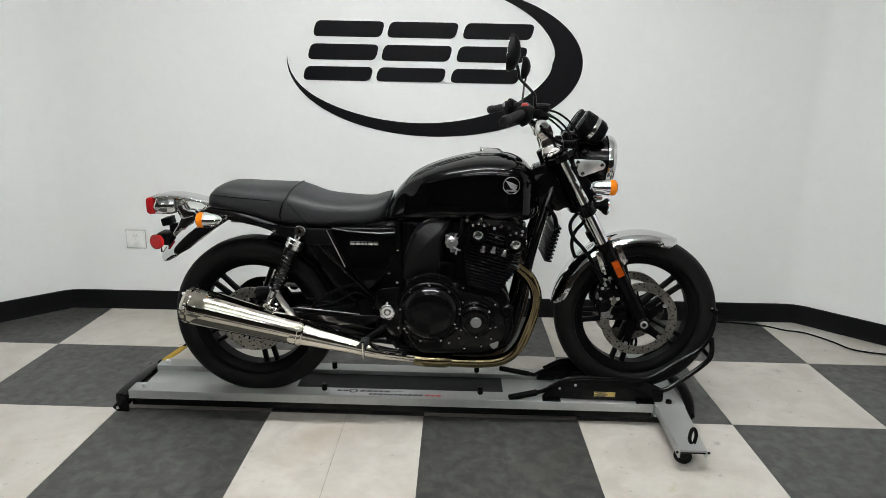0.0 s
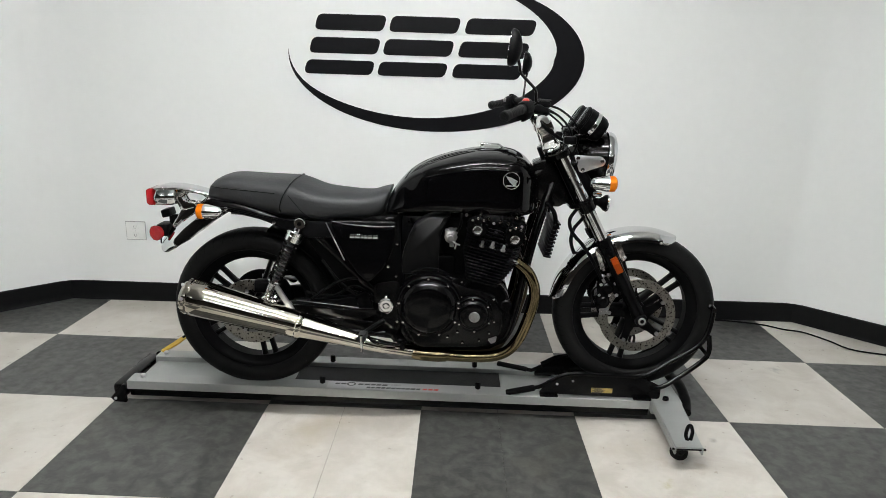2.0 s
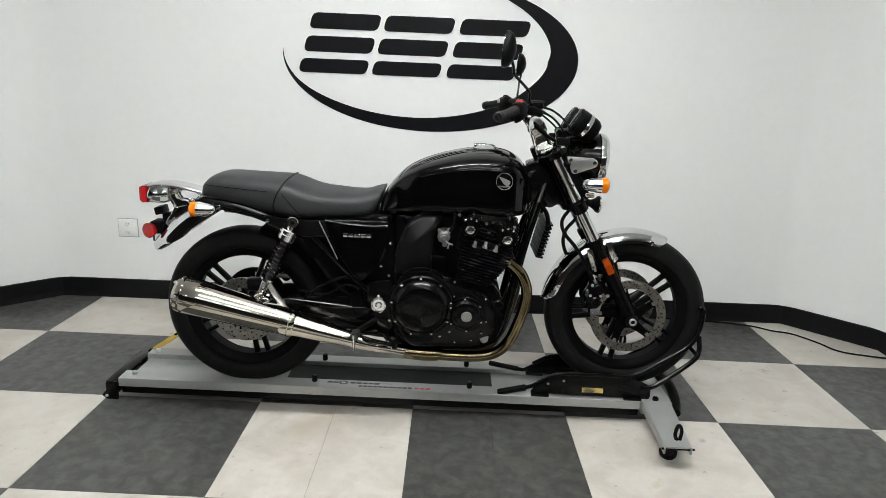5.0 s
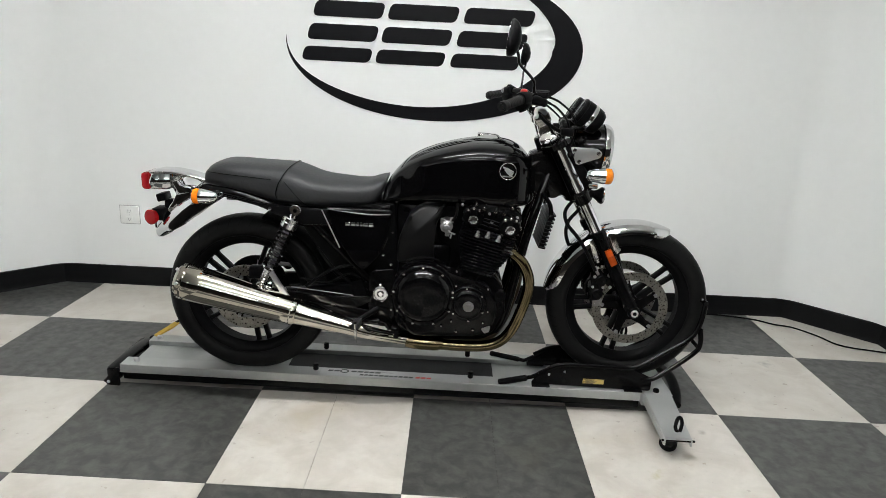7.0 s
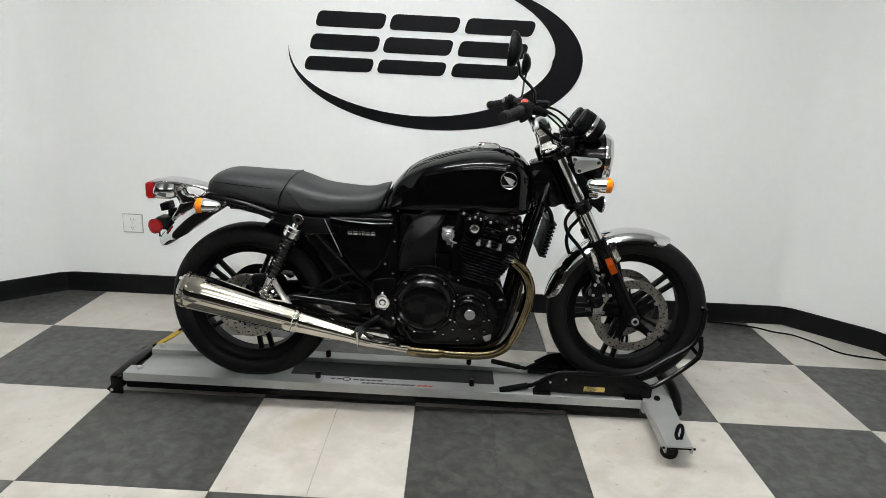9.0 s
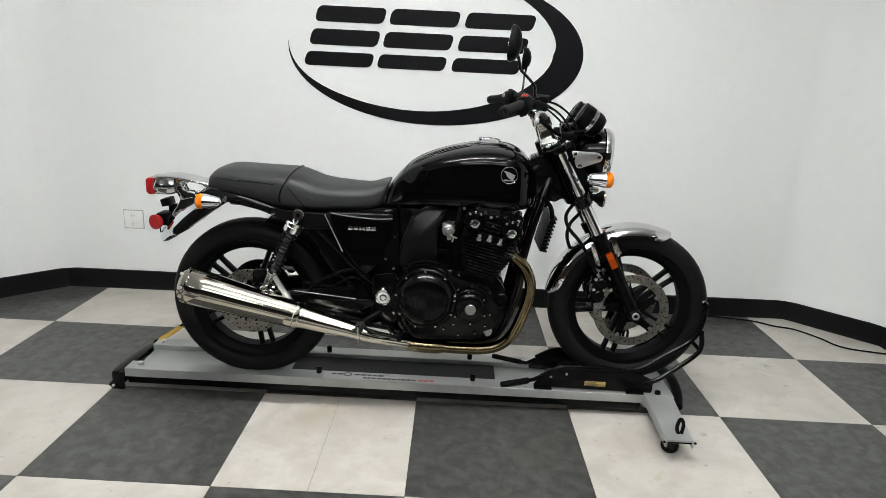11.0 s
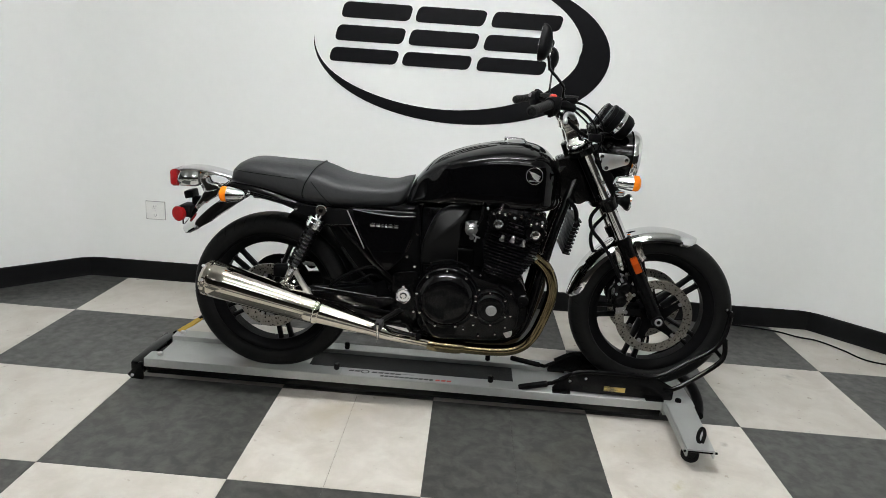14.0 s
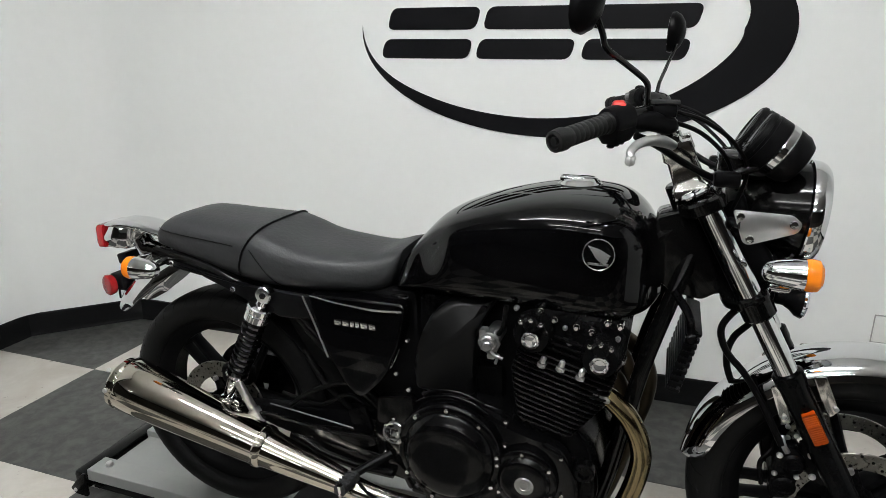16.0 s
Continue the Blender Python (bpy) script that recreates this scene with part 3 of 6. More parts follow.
# wheel chock on the dolly
chock = thing("wheel_chock", (2.0, 0.07, 0.1), "black tubular steel wheel chock holding the front tyre", "wheel chock")
for side, y in ((-1, -0.015), (1, 0.155)):
    bm = bmesh.new()
    plate(bm, rounded([(1.67, 0.108), (1.70, 0.150), (1.78, 0.187), (2.06, 0.192), (2.14, 0.155), (2.14, 0.102)], 0.012), y - 0.004, y + 0.004, 0.0015)
    side_plate = part("side_plate", bm, STAND, chock)
    bm = bmesh.new()
    tube(bm, [(1.70, y - side * -0.002, 0.150), (1.785, y, 0.190), (1.95, y, 0.194), (2.07, y, 0.198), (2.17, y, 0.262), (2.275, y, 0.345), (2.305, y + side * -0.012, 0.46), (2.295, y - side * 0.03, 0.48)], 0.0095, 10)
    part("upper_tube", bm, STAND, chock)
    bm = bmesh.new()
    tube(bm, [(2.10, y, 0.150), (2.14, y, 0.152), (2.19, y, 0.185), (2.285, y, 0.268), (2.305, y, 0.31), (2.297, y, 0.37)], 0.0095, 10)
    part("lower_tube", bm, STAND, chock)
    bm = bmesh.new()
    # the far lever stands raised, the near one lies down
    ends = ((1.553, 0.104), (1.673, 0.133), (1.70, 0.148)) if side < 0 else ((1.526, 0.146), (1.662, 0.122), (1.70, 0.142))
    tube(bm, [(x, y, z) for x, z in ends], 0.008, 10, smooth=False)
    lever = part("lever", bm, STAND, chock)
    bm = bmesh.new()
    (xa, za), (xb, zb) = ends[0], ends[1]
    rod(bm, (xa - 0.008, y, za - (zb - za) * 0.06), (xa + (xb - xa) * 0.86, y, za + (zb - za) * 0.86), 0.0125 if side < 0 else 0.0105, None, 14, 0.004)
    part("lever_grip", bm, CABLE, lever)
    for x in (1.71, 2.07):
        bm = bmesh.new()
        box(bm, (x - 0.035, y - 0.02 if side < 0 else y - 0.004, 0.1003), (x + 0.035, y + 0.004 if side < 0 else y + 0.03, 0.108), 0.002)
        part("foot_bracket", bm, STAND, chock)
    if side < 0:
        bm = bmesh.new()
        box(bm, (1.873, y - 0.0062, 0.120), (1.955, y - 0.0045, 0.140), 0.0004)
        tag = part("warning_label", bm, TAG, side_plate, "small gold label with dark bars")
        bm = bmesh.new()
        for k in range(5):
            box(bm, (1.875 + 0.008 * (k % 2), y - 0.0068, 0.121 + 0.004 * k), (1.915 + 0.006 * (k % 3), y - 0.0063, 0.1230 + 0.004 * k))
        part("label_print", bm, PRINT_BLACK, tag)
    for x, z in ((1.74, 0.15), (1.80, 0.165)):
        bm = bmesh.new()
        bolt(bm, (x, y - 0.0042 * (1 if side < 0 else -1), z), (0, side, 0), 0.005, 0.003)
        part("rivet", bm, SATIN, side_plate)
for x, z in ((2.30, 0.475), (1.80, 0.125), (2.10, 0.125), (2.295, 0.30)):
    bm = bmesh.new()
    rod(bm, (x, -0.02, z), (x, 0.16, z), 0.009)
    part("cross_tube", bm, STAND, chock)

# strap end lying on the dolly behind the rear wheel
strap = thing("tie_strap", (0.09, 0.24, 0.1), "yellow strap end lying over the dolly", "strap")
bm = bmesh.new()
loops = []
for p, w in (((0.085, 0.240, 0.1005), 0.009), ((0.095, 0.250, 0.106), 0.010), ((0.128, 0.272, 0.124), 0.012), ((0.146, 0.295, 0.135), 0.012), ((0.155, 0.307, 0.140), 0.009)):
    p = Vector(p)
    loops.append([p + Vector((-w, w * 0.6, 0)), p + Vector((w, -w * 0.6, 0)), p + Vector((w, -w * 0.6, 0.006)), p + Vector((-w, w * 0.6, 0.006))])
rings(bm, loops)
part("webbing", bm, YELLOW, strap)
bm = bmesh.new()
tube(bm, [(0.150, 0.302, 0.142), (0.175, 0.340, 0.150), (0.205, 0.385, 0.110), (0.24, 0.41, 0.05), (0.27, 0.43, 0.007)], 0.0075)
part("strap_tail", bm, CABLE, strap)

# cable along the floor
cable = thing("floor_cable", (3.0, 1.1, 0.0), "black power cable lying loose on the floor", "cable")
bm = bmesh.new()
tube(bm, [(2.45, 1.175, 0.006), (2.76, 1.155, 0.006), (2.90, 1.142, 0.006), (3.05, 1.105, 0.006), (3.14, 1.045, 0.006), (3.23, 1.01, 0.006), (3.31, 0.90, 0.006), (3.35, 0.81, 0.006), (3.42, 0.765, 0.006), (3.60, 0.72, 0.006)], 0.0045, 8, 8)
part("cord", bm, CABLE, cable)

# ---- motorcycle ----
YC = 0.07
bike = thing("motorcycle", (1.29, YC, 0.08), "gloss black motorcycle with chrome fenders and exhaust on a dolly", "motorcycle")
RW, FW = Vector((0.562, YC, 0.395)), Vector((2.020, YC, 0.437))


def R(off):
    """The y of the bike's right side at that distance from its middle."""
    return YC - off


def torus_profile(bm, c, prof, n=72):
    """Turn a closed (y offset, radius) profile about the wheel's axle."""
    loops = []
    for k in range(n):
        a = 2 * math.pi * k / n
        loops.append([(c[0] + r * math.cos(a), c[1] + y, c[2] + r * math.sin(a)) for y, r in prof])
    made = [[bm.verts.new(p) for p in l] for l in loops]
    m = len(prof)
    for k in range(n):
        a, b = made[k], made[(k + 1) % n]
        for i in range(m):
            bm.faces.new((a[i], a[(i + 1) % m], b[(i + 1) % m], b[i]))


def make_wheel(name, c, radius, width, phase, label, deep=0.078):
    w = width / 2
    bm = bmesh.new()
    rr = radius - deep
    torus_profile(bm, c, [(-0.72 * w, rr + 0.012), (-0.72 * w, rr - 0.004), (-0.60 * w, rr - 0.018), (-0.36 * w, rr - 0.034),
                          (0.36 * w, rr - 0.034), (0.60 * w, rr - 0.018), (0.72 * w, rr - 0.004), (0.72 * w, rr + 0.012), (0.5 * w, rr + 0.004), (-0.5 * w, rr + 0.004)])
    wheel = part(name, bm, MATT_BLACK, bike, label)
    # tyre with a rounded crown and tread grooves
    bm = bmesh.new()
    prof = []
    for k in range(21):
        t = -1 + k / 10
        y = w * math.sin(t * math.pi / 2 * 0.98)
        prof.append((y, radius - (radius - rr) * 0.62 * abs(t) ** 2.6))
    wall_ = [(0.995, 0.30), (0.965, 0.20), (0.91, 0.11), (0.84, 0.05), (0.765, 0.02), (0.70, 0.01)]
    prof += [(w * a, rr + deep * b) for a, b in wall_] + [(-w * a, rr + deep * b) for a, b in wall_[::-1]]
    torus_profile(bm, c, prof, 96)
    tyre = part("tyre", bm, RUBBER, wheel)
    # raised black strips imitate the shade in the tread grooves
    bm = bmesh.new()
    for k in range(44):
        a = 2 * math.pi * k / 44
        for s in (-1, 1):
            loops = []
            for q in range(5):
                u = 0.14 + 0.17 * q
                y = s * w * math.sin(u * math.pi / 2)
                r = radius - (radius - rr) * 0.62 * u ** 2.6
                aa = a + (0.05 if s > 0 else 0.0) + 0.10 * u
                d = 0.006
                ca, sa = math.cos(aa), math.sin(aa)
                cb, sb = math.cos(aa + d), math.sin(aa + d)
                loops.append([(c[0] + (r + e) * x_, c[1] + y, c[2] + (r + e) * z_) for x_, z_, e in ((ca, sa, 0.0004), (cb, sb, 0.0004), (cb, sb, -0.003), (ca, sa, -0.003))])
            rings(bm, loops)
    part("tread", bm, CABLE, tyre, kind="stuff")
    # hub and five split spokes
    bm = bmesh.new()
    lathe(bm, (c[0], c[1] - 0.055, c[2]), (0, 1, 0), [(0, 0.030), (0.006, 0.042), (0.03, 0.046), (0.08, 0.046), (0.104, 0.042), (0.11, 0.03)], 32)
    part("hub", bm, MATT_BLACK, wheel)
    for k in range(5):
        a = radians(phase + 72 * k)
        for s in (-1, 1):
            bm = bmesh.new()
            e = a + s * 0.105
            i0, i1 = a + s * 0.34, e
            p0 = Vector((c[0] + 0.040 * math.cos(i0), c[1], c[2] + 0.040 * math.sin(i0)))
            p1 = Vector((c[0] + (rr - 0.026) * math.cos(i1), c[1], c[2] + (rr - 0.026) * math.sin(i1)))
            d = (p1 - p0).normalized()
            n_ = Vector((-d.z, 0, d.x))
            loops = []
            for t, hw, hy in ((0, 0.011, 0.026), (0.5, 0.008, 0.019), (0.9, 0.0085, 0.016), (1.0, 0.013, 0.020)):
                p = p0.lerp(p1, t)
                loops.append([p + n_ * (hw * cx) + Vector((0, hy * cy, 0)) for cx, cy in ((-1, -0.5), (-0.5, -1), (0.5, -1), (1, -0.5), (1, 0.5), (0.5, 1), (-0.5, 1), (-1, 0.5))])
            rings(bm, loops)
            part("spoke", bm, MATT_BLACK, wheel)
    return wheel


def disc_brake(parent, c, y, r_out, r_in):
    bm = bmesh.new()
    torus_profile(bm, (c[0], y, c[2]), [(-0.0022, r_in), (-0.0025, r_out - 0.001), (-0.0015, r_out), (0.0015, r_out), (0.0025, r_out - 0.001), (0.0022, r_in)], 72)
    d = part("brake_disc", bm, DISC, parent, "drilled steel brake disc")
    # raised black discs stand in for the shade inside the drilled holes
    bm = bmesh.new()
    for k in range(42):
        a = 2 * math.pi * k / 42
        r = r_in + (r_out - r_in) * (0.22, 0.55, 0.84)[k % 3]
        for s in (-1, 1):
            lathe(bm, (c[0] + r * math.cos(a), y + s * 0.0020, c[2] + r * math.sin(a)), (0, s, 0), [(0, 0.0031), (0.0007, 0.0031)], 8)
    part("drilling", bm, CABLE, d, kind="stuff")
    bm = bmesh.new()
    for k in range(5):
        a = radians(20 + 72 * k)
        p0 = Vector((c[0] + 0.035 * math.cos(a), y + 0.004, c[2] + 0.035 * math.sin(a)))
        p1 = Vector((c[0] + (r_in + 0.006) * math.cos(a + 0.2), y + 0.004, c[2] + (r_in + 0.006) * math.sin(a + 0.2)))
        dd = (p1 - p0).normalized()
        nn = Vector((-dd.z, 0, dd.x))
        rings(bm, [[p + nn * (h * cx) + Vector((0, 0.004 * cy, 0)) for cx, cy in ((-1, -1), (1, -1), (1, 1), (-1, 1))] for p, h in ((p0, 0.020), (p0.lerp(p1, 0.45), 0.014), (p0.lerp(p1, 0.8), 0.012), (p1, 0.016))])
    torus_profile(bm, (c[0], y + 0.004, c[2]), [(-0.004, 0.024), (-0.004, 0.047), (0.004, 0.047), (0.004, 0.024)], 32)
    part("disc_carrier", bm, ENGINE_BLACK, d)
    for k in range(5):
        a = radians(20 + 72 * k) + 0.2
        bm = bmesh.new()
        q = Vector((c[0] + (r_in - 0.004) * math.cos(a), y, c[2] + (r_in - 0.004) * math.sin(a)))
        box(bm, (-0.0065, -0.005, -0.0065), (0.0065, 0.005, 0.0065), 0.003, Matrix.Translation(q) @ Matrix.Rotation(-a, 4, "Y"))
        lathe(bm, q + Vector((0, -0.005, 0)), (0, -1, 0), [(0, 0.0065), (0.003, 0.0065), (0.003, 0.004), (0.002, 0.003), (0.002, 0.001)], 14)
        part("disc_bobbin", bm, CAST, d)


front_wheel = make_wheel("front_wheel", FW, 0.307, 0.112, 40, "black cast front wheel with split spokes", 0.072)
rear_wheel = make_wheel("rear_wheel", RW, 0.311, 0.142, 138, "black cast rear wheel with split spokes", 0.075)
disc_brake(front_wheel, FW, R(0.075), 0.143, 0.110)
disc_brake(front_wheel, FW, R(-0.075), 0.143, 0.110)
disc_brake(rear_wheel, RW, R(0.070), 0.128, 0.085)

# --- fuel tank ---
TOP = [(1.068, 0.800), (1.076, 0.846), (1.09, 0.878), (1.119, 0.919), (1.167, 0.966), (1.239, 1.002), (1.322, 1.028), (1.404, 1.044), (1.476, 1.046), (1.539, 1.036), (1.582, 1.006), (1.609, 0.962), (1.622, 0.915)]
LOW = [(1.068, 0.800), (1.12, 0.806), (1.22, 0.812), (1.31, 0.818), (1.466, 0.818), (1.55, 0.816), (1.60, 0.824), (1.622, 0.840)]
WID = [(1.068, 0.080), (1.078, 0.104), (1.095, 0.114), (1.14, 0.124), (1.20, 0.142), (1.30, 0.168), (1.40, 0.184), (1.48, 0.190), (1.54, 0.182), (1.585, 0.150), (1.61, 0.105), (1.622, 0.06)]
# half of the tank's cross-section, as shares of its half width and height: tucked under, upright side, a crease, a sloping top
SECTION = [(0.0, 0.0), (0.60, 0.0), (0.90, 0.025), (0.985, 0.09), (1.0, 0.20), (0.985, 0.42), (0.964, 0.62), (0.948, 0.725), (0.925, 0.785), (0.885, 0.835), (0.815, 0.880), (0.64, 0.935), (0.40, 0.975), (0.18, 0.996), (0.0, 1.0)]
half = [(p.x, p.y) for p in smooth_path([(a, b, 0) for a, b in SECTION], 4)]
bm = bmesh.new()
loops = []
for k in range(81):
    u = k / 80
    x = 1.068 + (1.622 - 1.068) * (0.5 - 0.5 * math.cos(math.pi * u))
    zt, zb, w = spline(TOP, x) - 0.004, spline(LOW, x), spline(WID, x)
    front = max(0.0, min(1.0, (x - 1.13) / 0.09))
    draw = 0.24 * (1 - front * front * (3 - 2 * front))        # the tail of the tank draws in more towards its top
    side = [(max(0.0, a) * w * (1 - draw * b), zb + (zt - zb) * b) for a, b in half]
    loops.append([(x, YC - a, z) for a, z in side] + [(x, YC + a, z) for a, z in side[-2:0:-1]])
rings(bm, loops)
tank = part("fuel_tank", bm, PAINT, bike, "gloss black painted fuel tank", angle=60)
bm = bmesh.new()
fx, fz = 1.445, 1.046
lathe(bm, (fx, YC + 0.006, fz - 0.011), (-0.05, 0, 1), [(0, 0.046), (0.006, 0.046), (0.010, 0.040), (0.013, 0.038), (0.017, 0.032), (0.018, 0.01)], 32)
cap_ = part("filler_cap", bm, CHROME, tank, "chrome fuel filler cap")
bm = bmesh.new()
box(bm, (fx - 0.040, YC - 0.010, fz + 0.000), (fx + 0.010, YC + 0.020, fz + 0.009), 0.003)
box(bm, (fx + 0.012, YC - 0.006, fz - 0.002), (fx + 0.032, YC + 0.016, fz + 0.006), 0.003)
part("cap_flap", bm, CHROME, cap_)
# round tank badges: plain wing shape on a dark ground, lying on the leaning tank side
for s in (-1, 1):
    by = YC + s * 0.1845
    lie = Matrix.Translation((1.510, by, 0.948)) @ Matrix.Rotation(radians(s * 6), 4, "X") @ Matrix.Scale(0.9, 4) @ Matrix.Translation((-1.510, -by, -0.948))
    bm = bmesh.new()
    torus_profile(bm, (1.510, by, 0.948), [(s * h, r) for h, r in ((-0.004, 0.0303), (0.003, 0.0303), (0.0038, 0.0309), (0.0042, 0.0317), (0.0038, 0.0325), (0.002, 0.0331), (-0.006, 0.0333))], 48)
    bmesh.ops.transform(bm, matrix=lie, verts=bm.verts[:])
    badge = part("badge", bm, CHROME, tank, "round chrome-ringed tank badge")
    bm = bmesh.new()
    lathe(bm, (1.510, by - s * 0.004, 0.948), (0, s, 0), [(0, 0.030), (0.006, 0.030)], 40)
    bmesh.ops.transform(bm, matrix=lie, verts=bm.verts[:])
    part("badge_ground", bm, FRAME_BLACK, badge)
    yy = by + s * 0.0022
    for k in range(4):
        bm = bmesh.new()
        z0 = 0.961 - 0.0055 * k
        plate(bm, rounded([(1.488 + 0.004 * k, z0 + 0.004), (1.512, z0 - 0.002), (1.534 - 0.002 * k, z0 - 0.0135), (1.530 - 0.002 * k, z0 - 0.0165), (1.508, z0 - 0.0065), (1.490 + 0.004 * k, z0 + 0.0005)], 0.001, 2), yy, yy + s * 0.0018)
        bmesh.ops.transform(bm, matrix=lie, verts=bm.verts[:])
        part("badge_feather", bm, SATIN, badge)
    bm = bmesh.new()
    box(bm, (1.490, min(yy, yy + s * 0.0015), 0.926), (1.531, max(yy, yy + s * 0.0015), 0.931), 0.0005)
    bmesh.ops.transform(bm, matrix=lie, verts=bm.verts[:])
    part("badge_bar", bm, DULL, badge)

# --- seat ---
STOP = [(0.420, 0.842), (0.426, 0.866), (0.437, 0.888), (0.46, 0.905), (0.503, 0.914), (0.609, 0.912), (0.70, 0.910), (0.735, 0.908), (0.767, 0.899), (0.83, 0.877), (0.903, 0.868), (1.009, 0.866), (1.062, 0.882), (1.082, 0.884)]
SLOW = [(0.420, 0.826), (0.45, 0.818), (0.50, 0.806), (0.60, 0.782), (0.71, 0.762), (0.822, 0.760), (0.924, 0.765), (1.035, 0.775), (1.06, 0.80), (1.082, 0.868)]
SWID = [(0.420, 0.075), (0.43, 0.098), (0.50, 0.118), (0.60, 0.128), (0.72, 0.140), (0.80, 0.142), (0.90, 0.132), (1.00, 0.112), (1.05, 0.098), (1.082, 0.085)]


def seat_loft(x0, x1, n, grow, top=STOP, low=SLOW):
    bm = bmesh.new()
    loops = []
    for k in range(n):
        x = x0 + (x1 - x0) * k / (n - 1)
        zt, zb, w = spline(top, x) + grow, spline(low, x) - grow, spline(SWID, x) + grow
        zm = zb + (zt - zb) * 0.45
        ring = []
        for q in range(40):
            a = 2 * math.pi * q / 40
            ca, sa = math.cos(a), math.sin(a)
            e = 3.4 if sa >= 0 else 3.0
            y = math.copysign(abs(ca) ** (2 / e), ca) * w * (1 - 0.10 * abs(min(0, sa)))
            z = zm + (zt - zm) * abs(sa) ** (2 / e) if sa >= 0 else zm - (zm - zb) * abs(sa) ** (2 / e)
            ring.append((x - (0.035 if x0 < 0.6 else 0.0) * 0, YC + y, z))
        loops.append(ring)
    rings(bm, loops)
    return bm


seat = part("seat", seat_loft(0.420, 1.082, 50, 0.0), SEAT, bike, "black stitched vinyl dual seat", angle=70)
bm = bmesh.new()


def seat_ring_path(x, lean, span=(-0.06, 1.06), grow=0.002):
    """A line across the seat's top from side to side, leaning forward down its flanks."""
    pts = []
    for k in range(25):
        a = math.pi * (span[0] + (span[1] - span[0]) * k / 24)
        ca, sa = math.cos(a), math.sin(a)
        xx = x - lean * (1 - abs(max(sa, 0)) ** 0.6) - 0.03 * min(0, sa)
        zt, zb, w = spline(STOP, xx) + grow, spline(SLOW, xx), spline(SWID, xx) + grow
        zm = zb + (zt - zb) * 0.45
        e = 3.4
        pts.append((xx, YC + math.copysign(abs(ca) ** (2 / e), ca) * w, zm + (zt - zm) * math.copysign(abs(sa) ** (2 / e), sa)))
    return pts


tube(bm, seat_ring_path(0.738, 0.042), 0.0026, 8, 3)
part("seat_piping", bm, MATT_BLACK, seat)
for s in (-1, 1):
    bm = bmesh.new()
    pts = []
    for k in range(12):
        x = 0.440 + 0.240 * k / 11
        w = spline(SWID, x)
        zt, zb = spline(STOP, x), spline(SLOW, x)
        zz = 0.878 - 0.012 * k / 11
        zm = zb + (zt - zb) * 0.45
        sa = max(0.0, min(1.0, ((zz - zm) / (zt - zm)) ** 1.7))
        ca = math.sqrt(max(0, 1 - sa * sa))
        pts.append((x, YC + s * (abs(ca) ** (2 / 3.4) * w + 0.0008), zz))
    tube(bm, pts, 0.0015, 6, 2)
    part("seat_seam", bm, CABLE, seat)

for s in (-1, 1):
    bm = bmesh.new()
    pts = []
    for k in range(9):
        x, zz = 0.728 + 0.080 * k / 8, 0.862 - 0.092 * k / 8
        w, zt, zb = spline(SWID, x), spline(STOP, x), spline(SLOW, x)
        zm = zb + (zt - zb) * 0.45
        up_ = zz >= zm
        q = min(1.0, abs(zz - zm) / ((zt - zm) if up_ else (zm - zb)))
        e = 3.4 if up_ else 3.0
        sa = q ** (e / 2)
        pts.append((x, YC + s * ((1 - sa * sa) ** (1 / e) * w * (1 if up_ else 1 - 0.10 * sa) + 0.0006), zz))
    tube(bm, pts, 0.0015, 6, 2)
    part("seat_seam", bm, CABLE, seat)

# --- tail: chrome cowl with an opening on either side, lamp, plate bracket, fender ---
COWL = [(0.267, 0.862), (0.329, 0.858), (0.431, 0.838), (0.441, 0.831), (0.409, 0.813), (0.369, 0.791), (0.349, 0.766), (0.298, 0.747), (0.289, 0.779), (0.276, 0.800), (0.268, 0.840)]
GAP = [(0.303, 0.822), (0.322, 0.838), (0.376, 0.833), (0.392, 0.822), (0.362, 0.800), (0.314, 0.802)]


def reach(loop, c, a):
    """How far a ray from c at angle a goes before it leaves the loop."""
    best = 0.0
    dx, dz = math.cos(a), math.sin(a)
    for k in range(len(loop)):
        (x0, z0), (x1, z1) = loop[k], loop[(k + 1) % len(loop)]
        ex, ez = x1 - x0, z1 - z0
        den = dx * ez - dz * ex
        if abs(den) < 1e-9:
            continue
        t = ((x0 - c[0]) * ez - (z0 - c[1]) * ex) / den
        u = ((x0 - c[0]) * dz - (z0 - c[1]) * dx) / den
        if t > 0 and -1e-6 <= u <= 1 + 1e-6:
            best = max(best, t)
    return best


cowl = None
for s in (-1, 1):
    bm = bmesh.new()
    outer, inner, c_ = rounded(COWL, 0.008, 4), rounded(GAP, 0.007, 4), (0.345, 0.822)
    made = []
    for k in range(72):
        a = 2 * math.pi * k / 72
        r0, r1 = reach(inner, c_, a), reach(outer, c_, a)
        mid = (r0 + r1) / 2
        ring = []
        for r, h in ((r0, 0.016), (r0 + 0.0025, 0.030), (mid, 0.034), (r1 - 0.006, 0.030), (r1, 0.022), (r1, 0.012), (mid, 0.010)):
            x, z = c_[0] + r * math.cos(a), c_[1] + r * math.sin(a)
            ring.append(bm.verts.new((x, YC + s * h, z)))
        made.append(ring)
    for k in range(72):
        p, q = made[k], made[(k + 1) % 72]
        for m in range(7):
            bm.faces.new((p[m], p[(m + 1) % 7], q[(m + 1) % 7], q[m]))
    ob = part("tail_cowl" if s < 0 else "cowl_side", bm, CHROME, cowl or bike, "chrome tail cowl with an opening in its side" if s < 0 else "", angle=60)
    cowl = cowl or ob
bm = bmesh.new()
loops = []
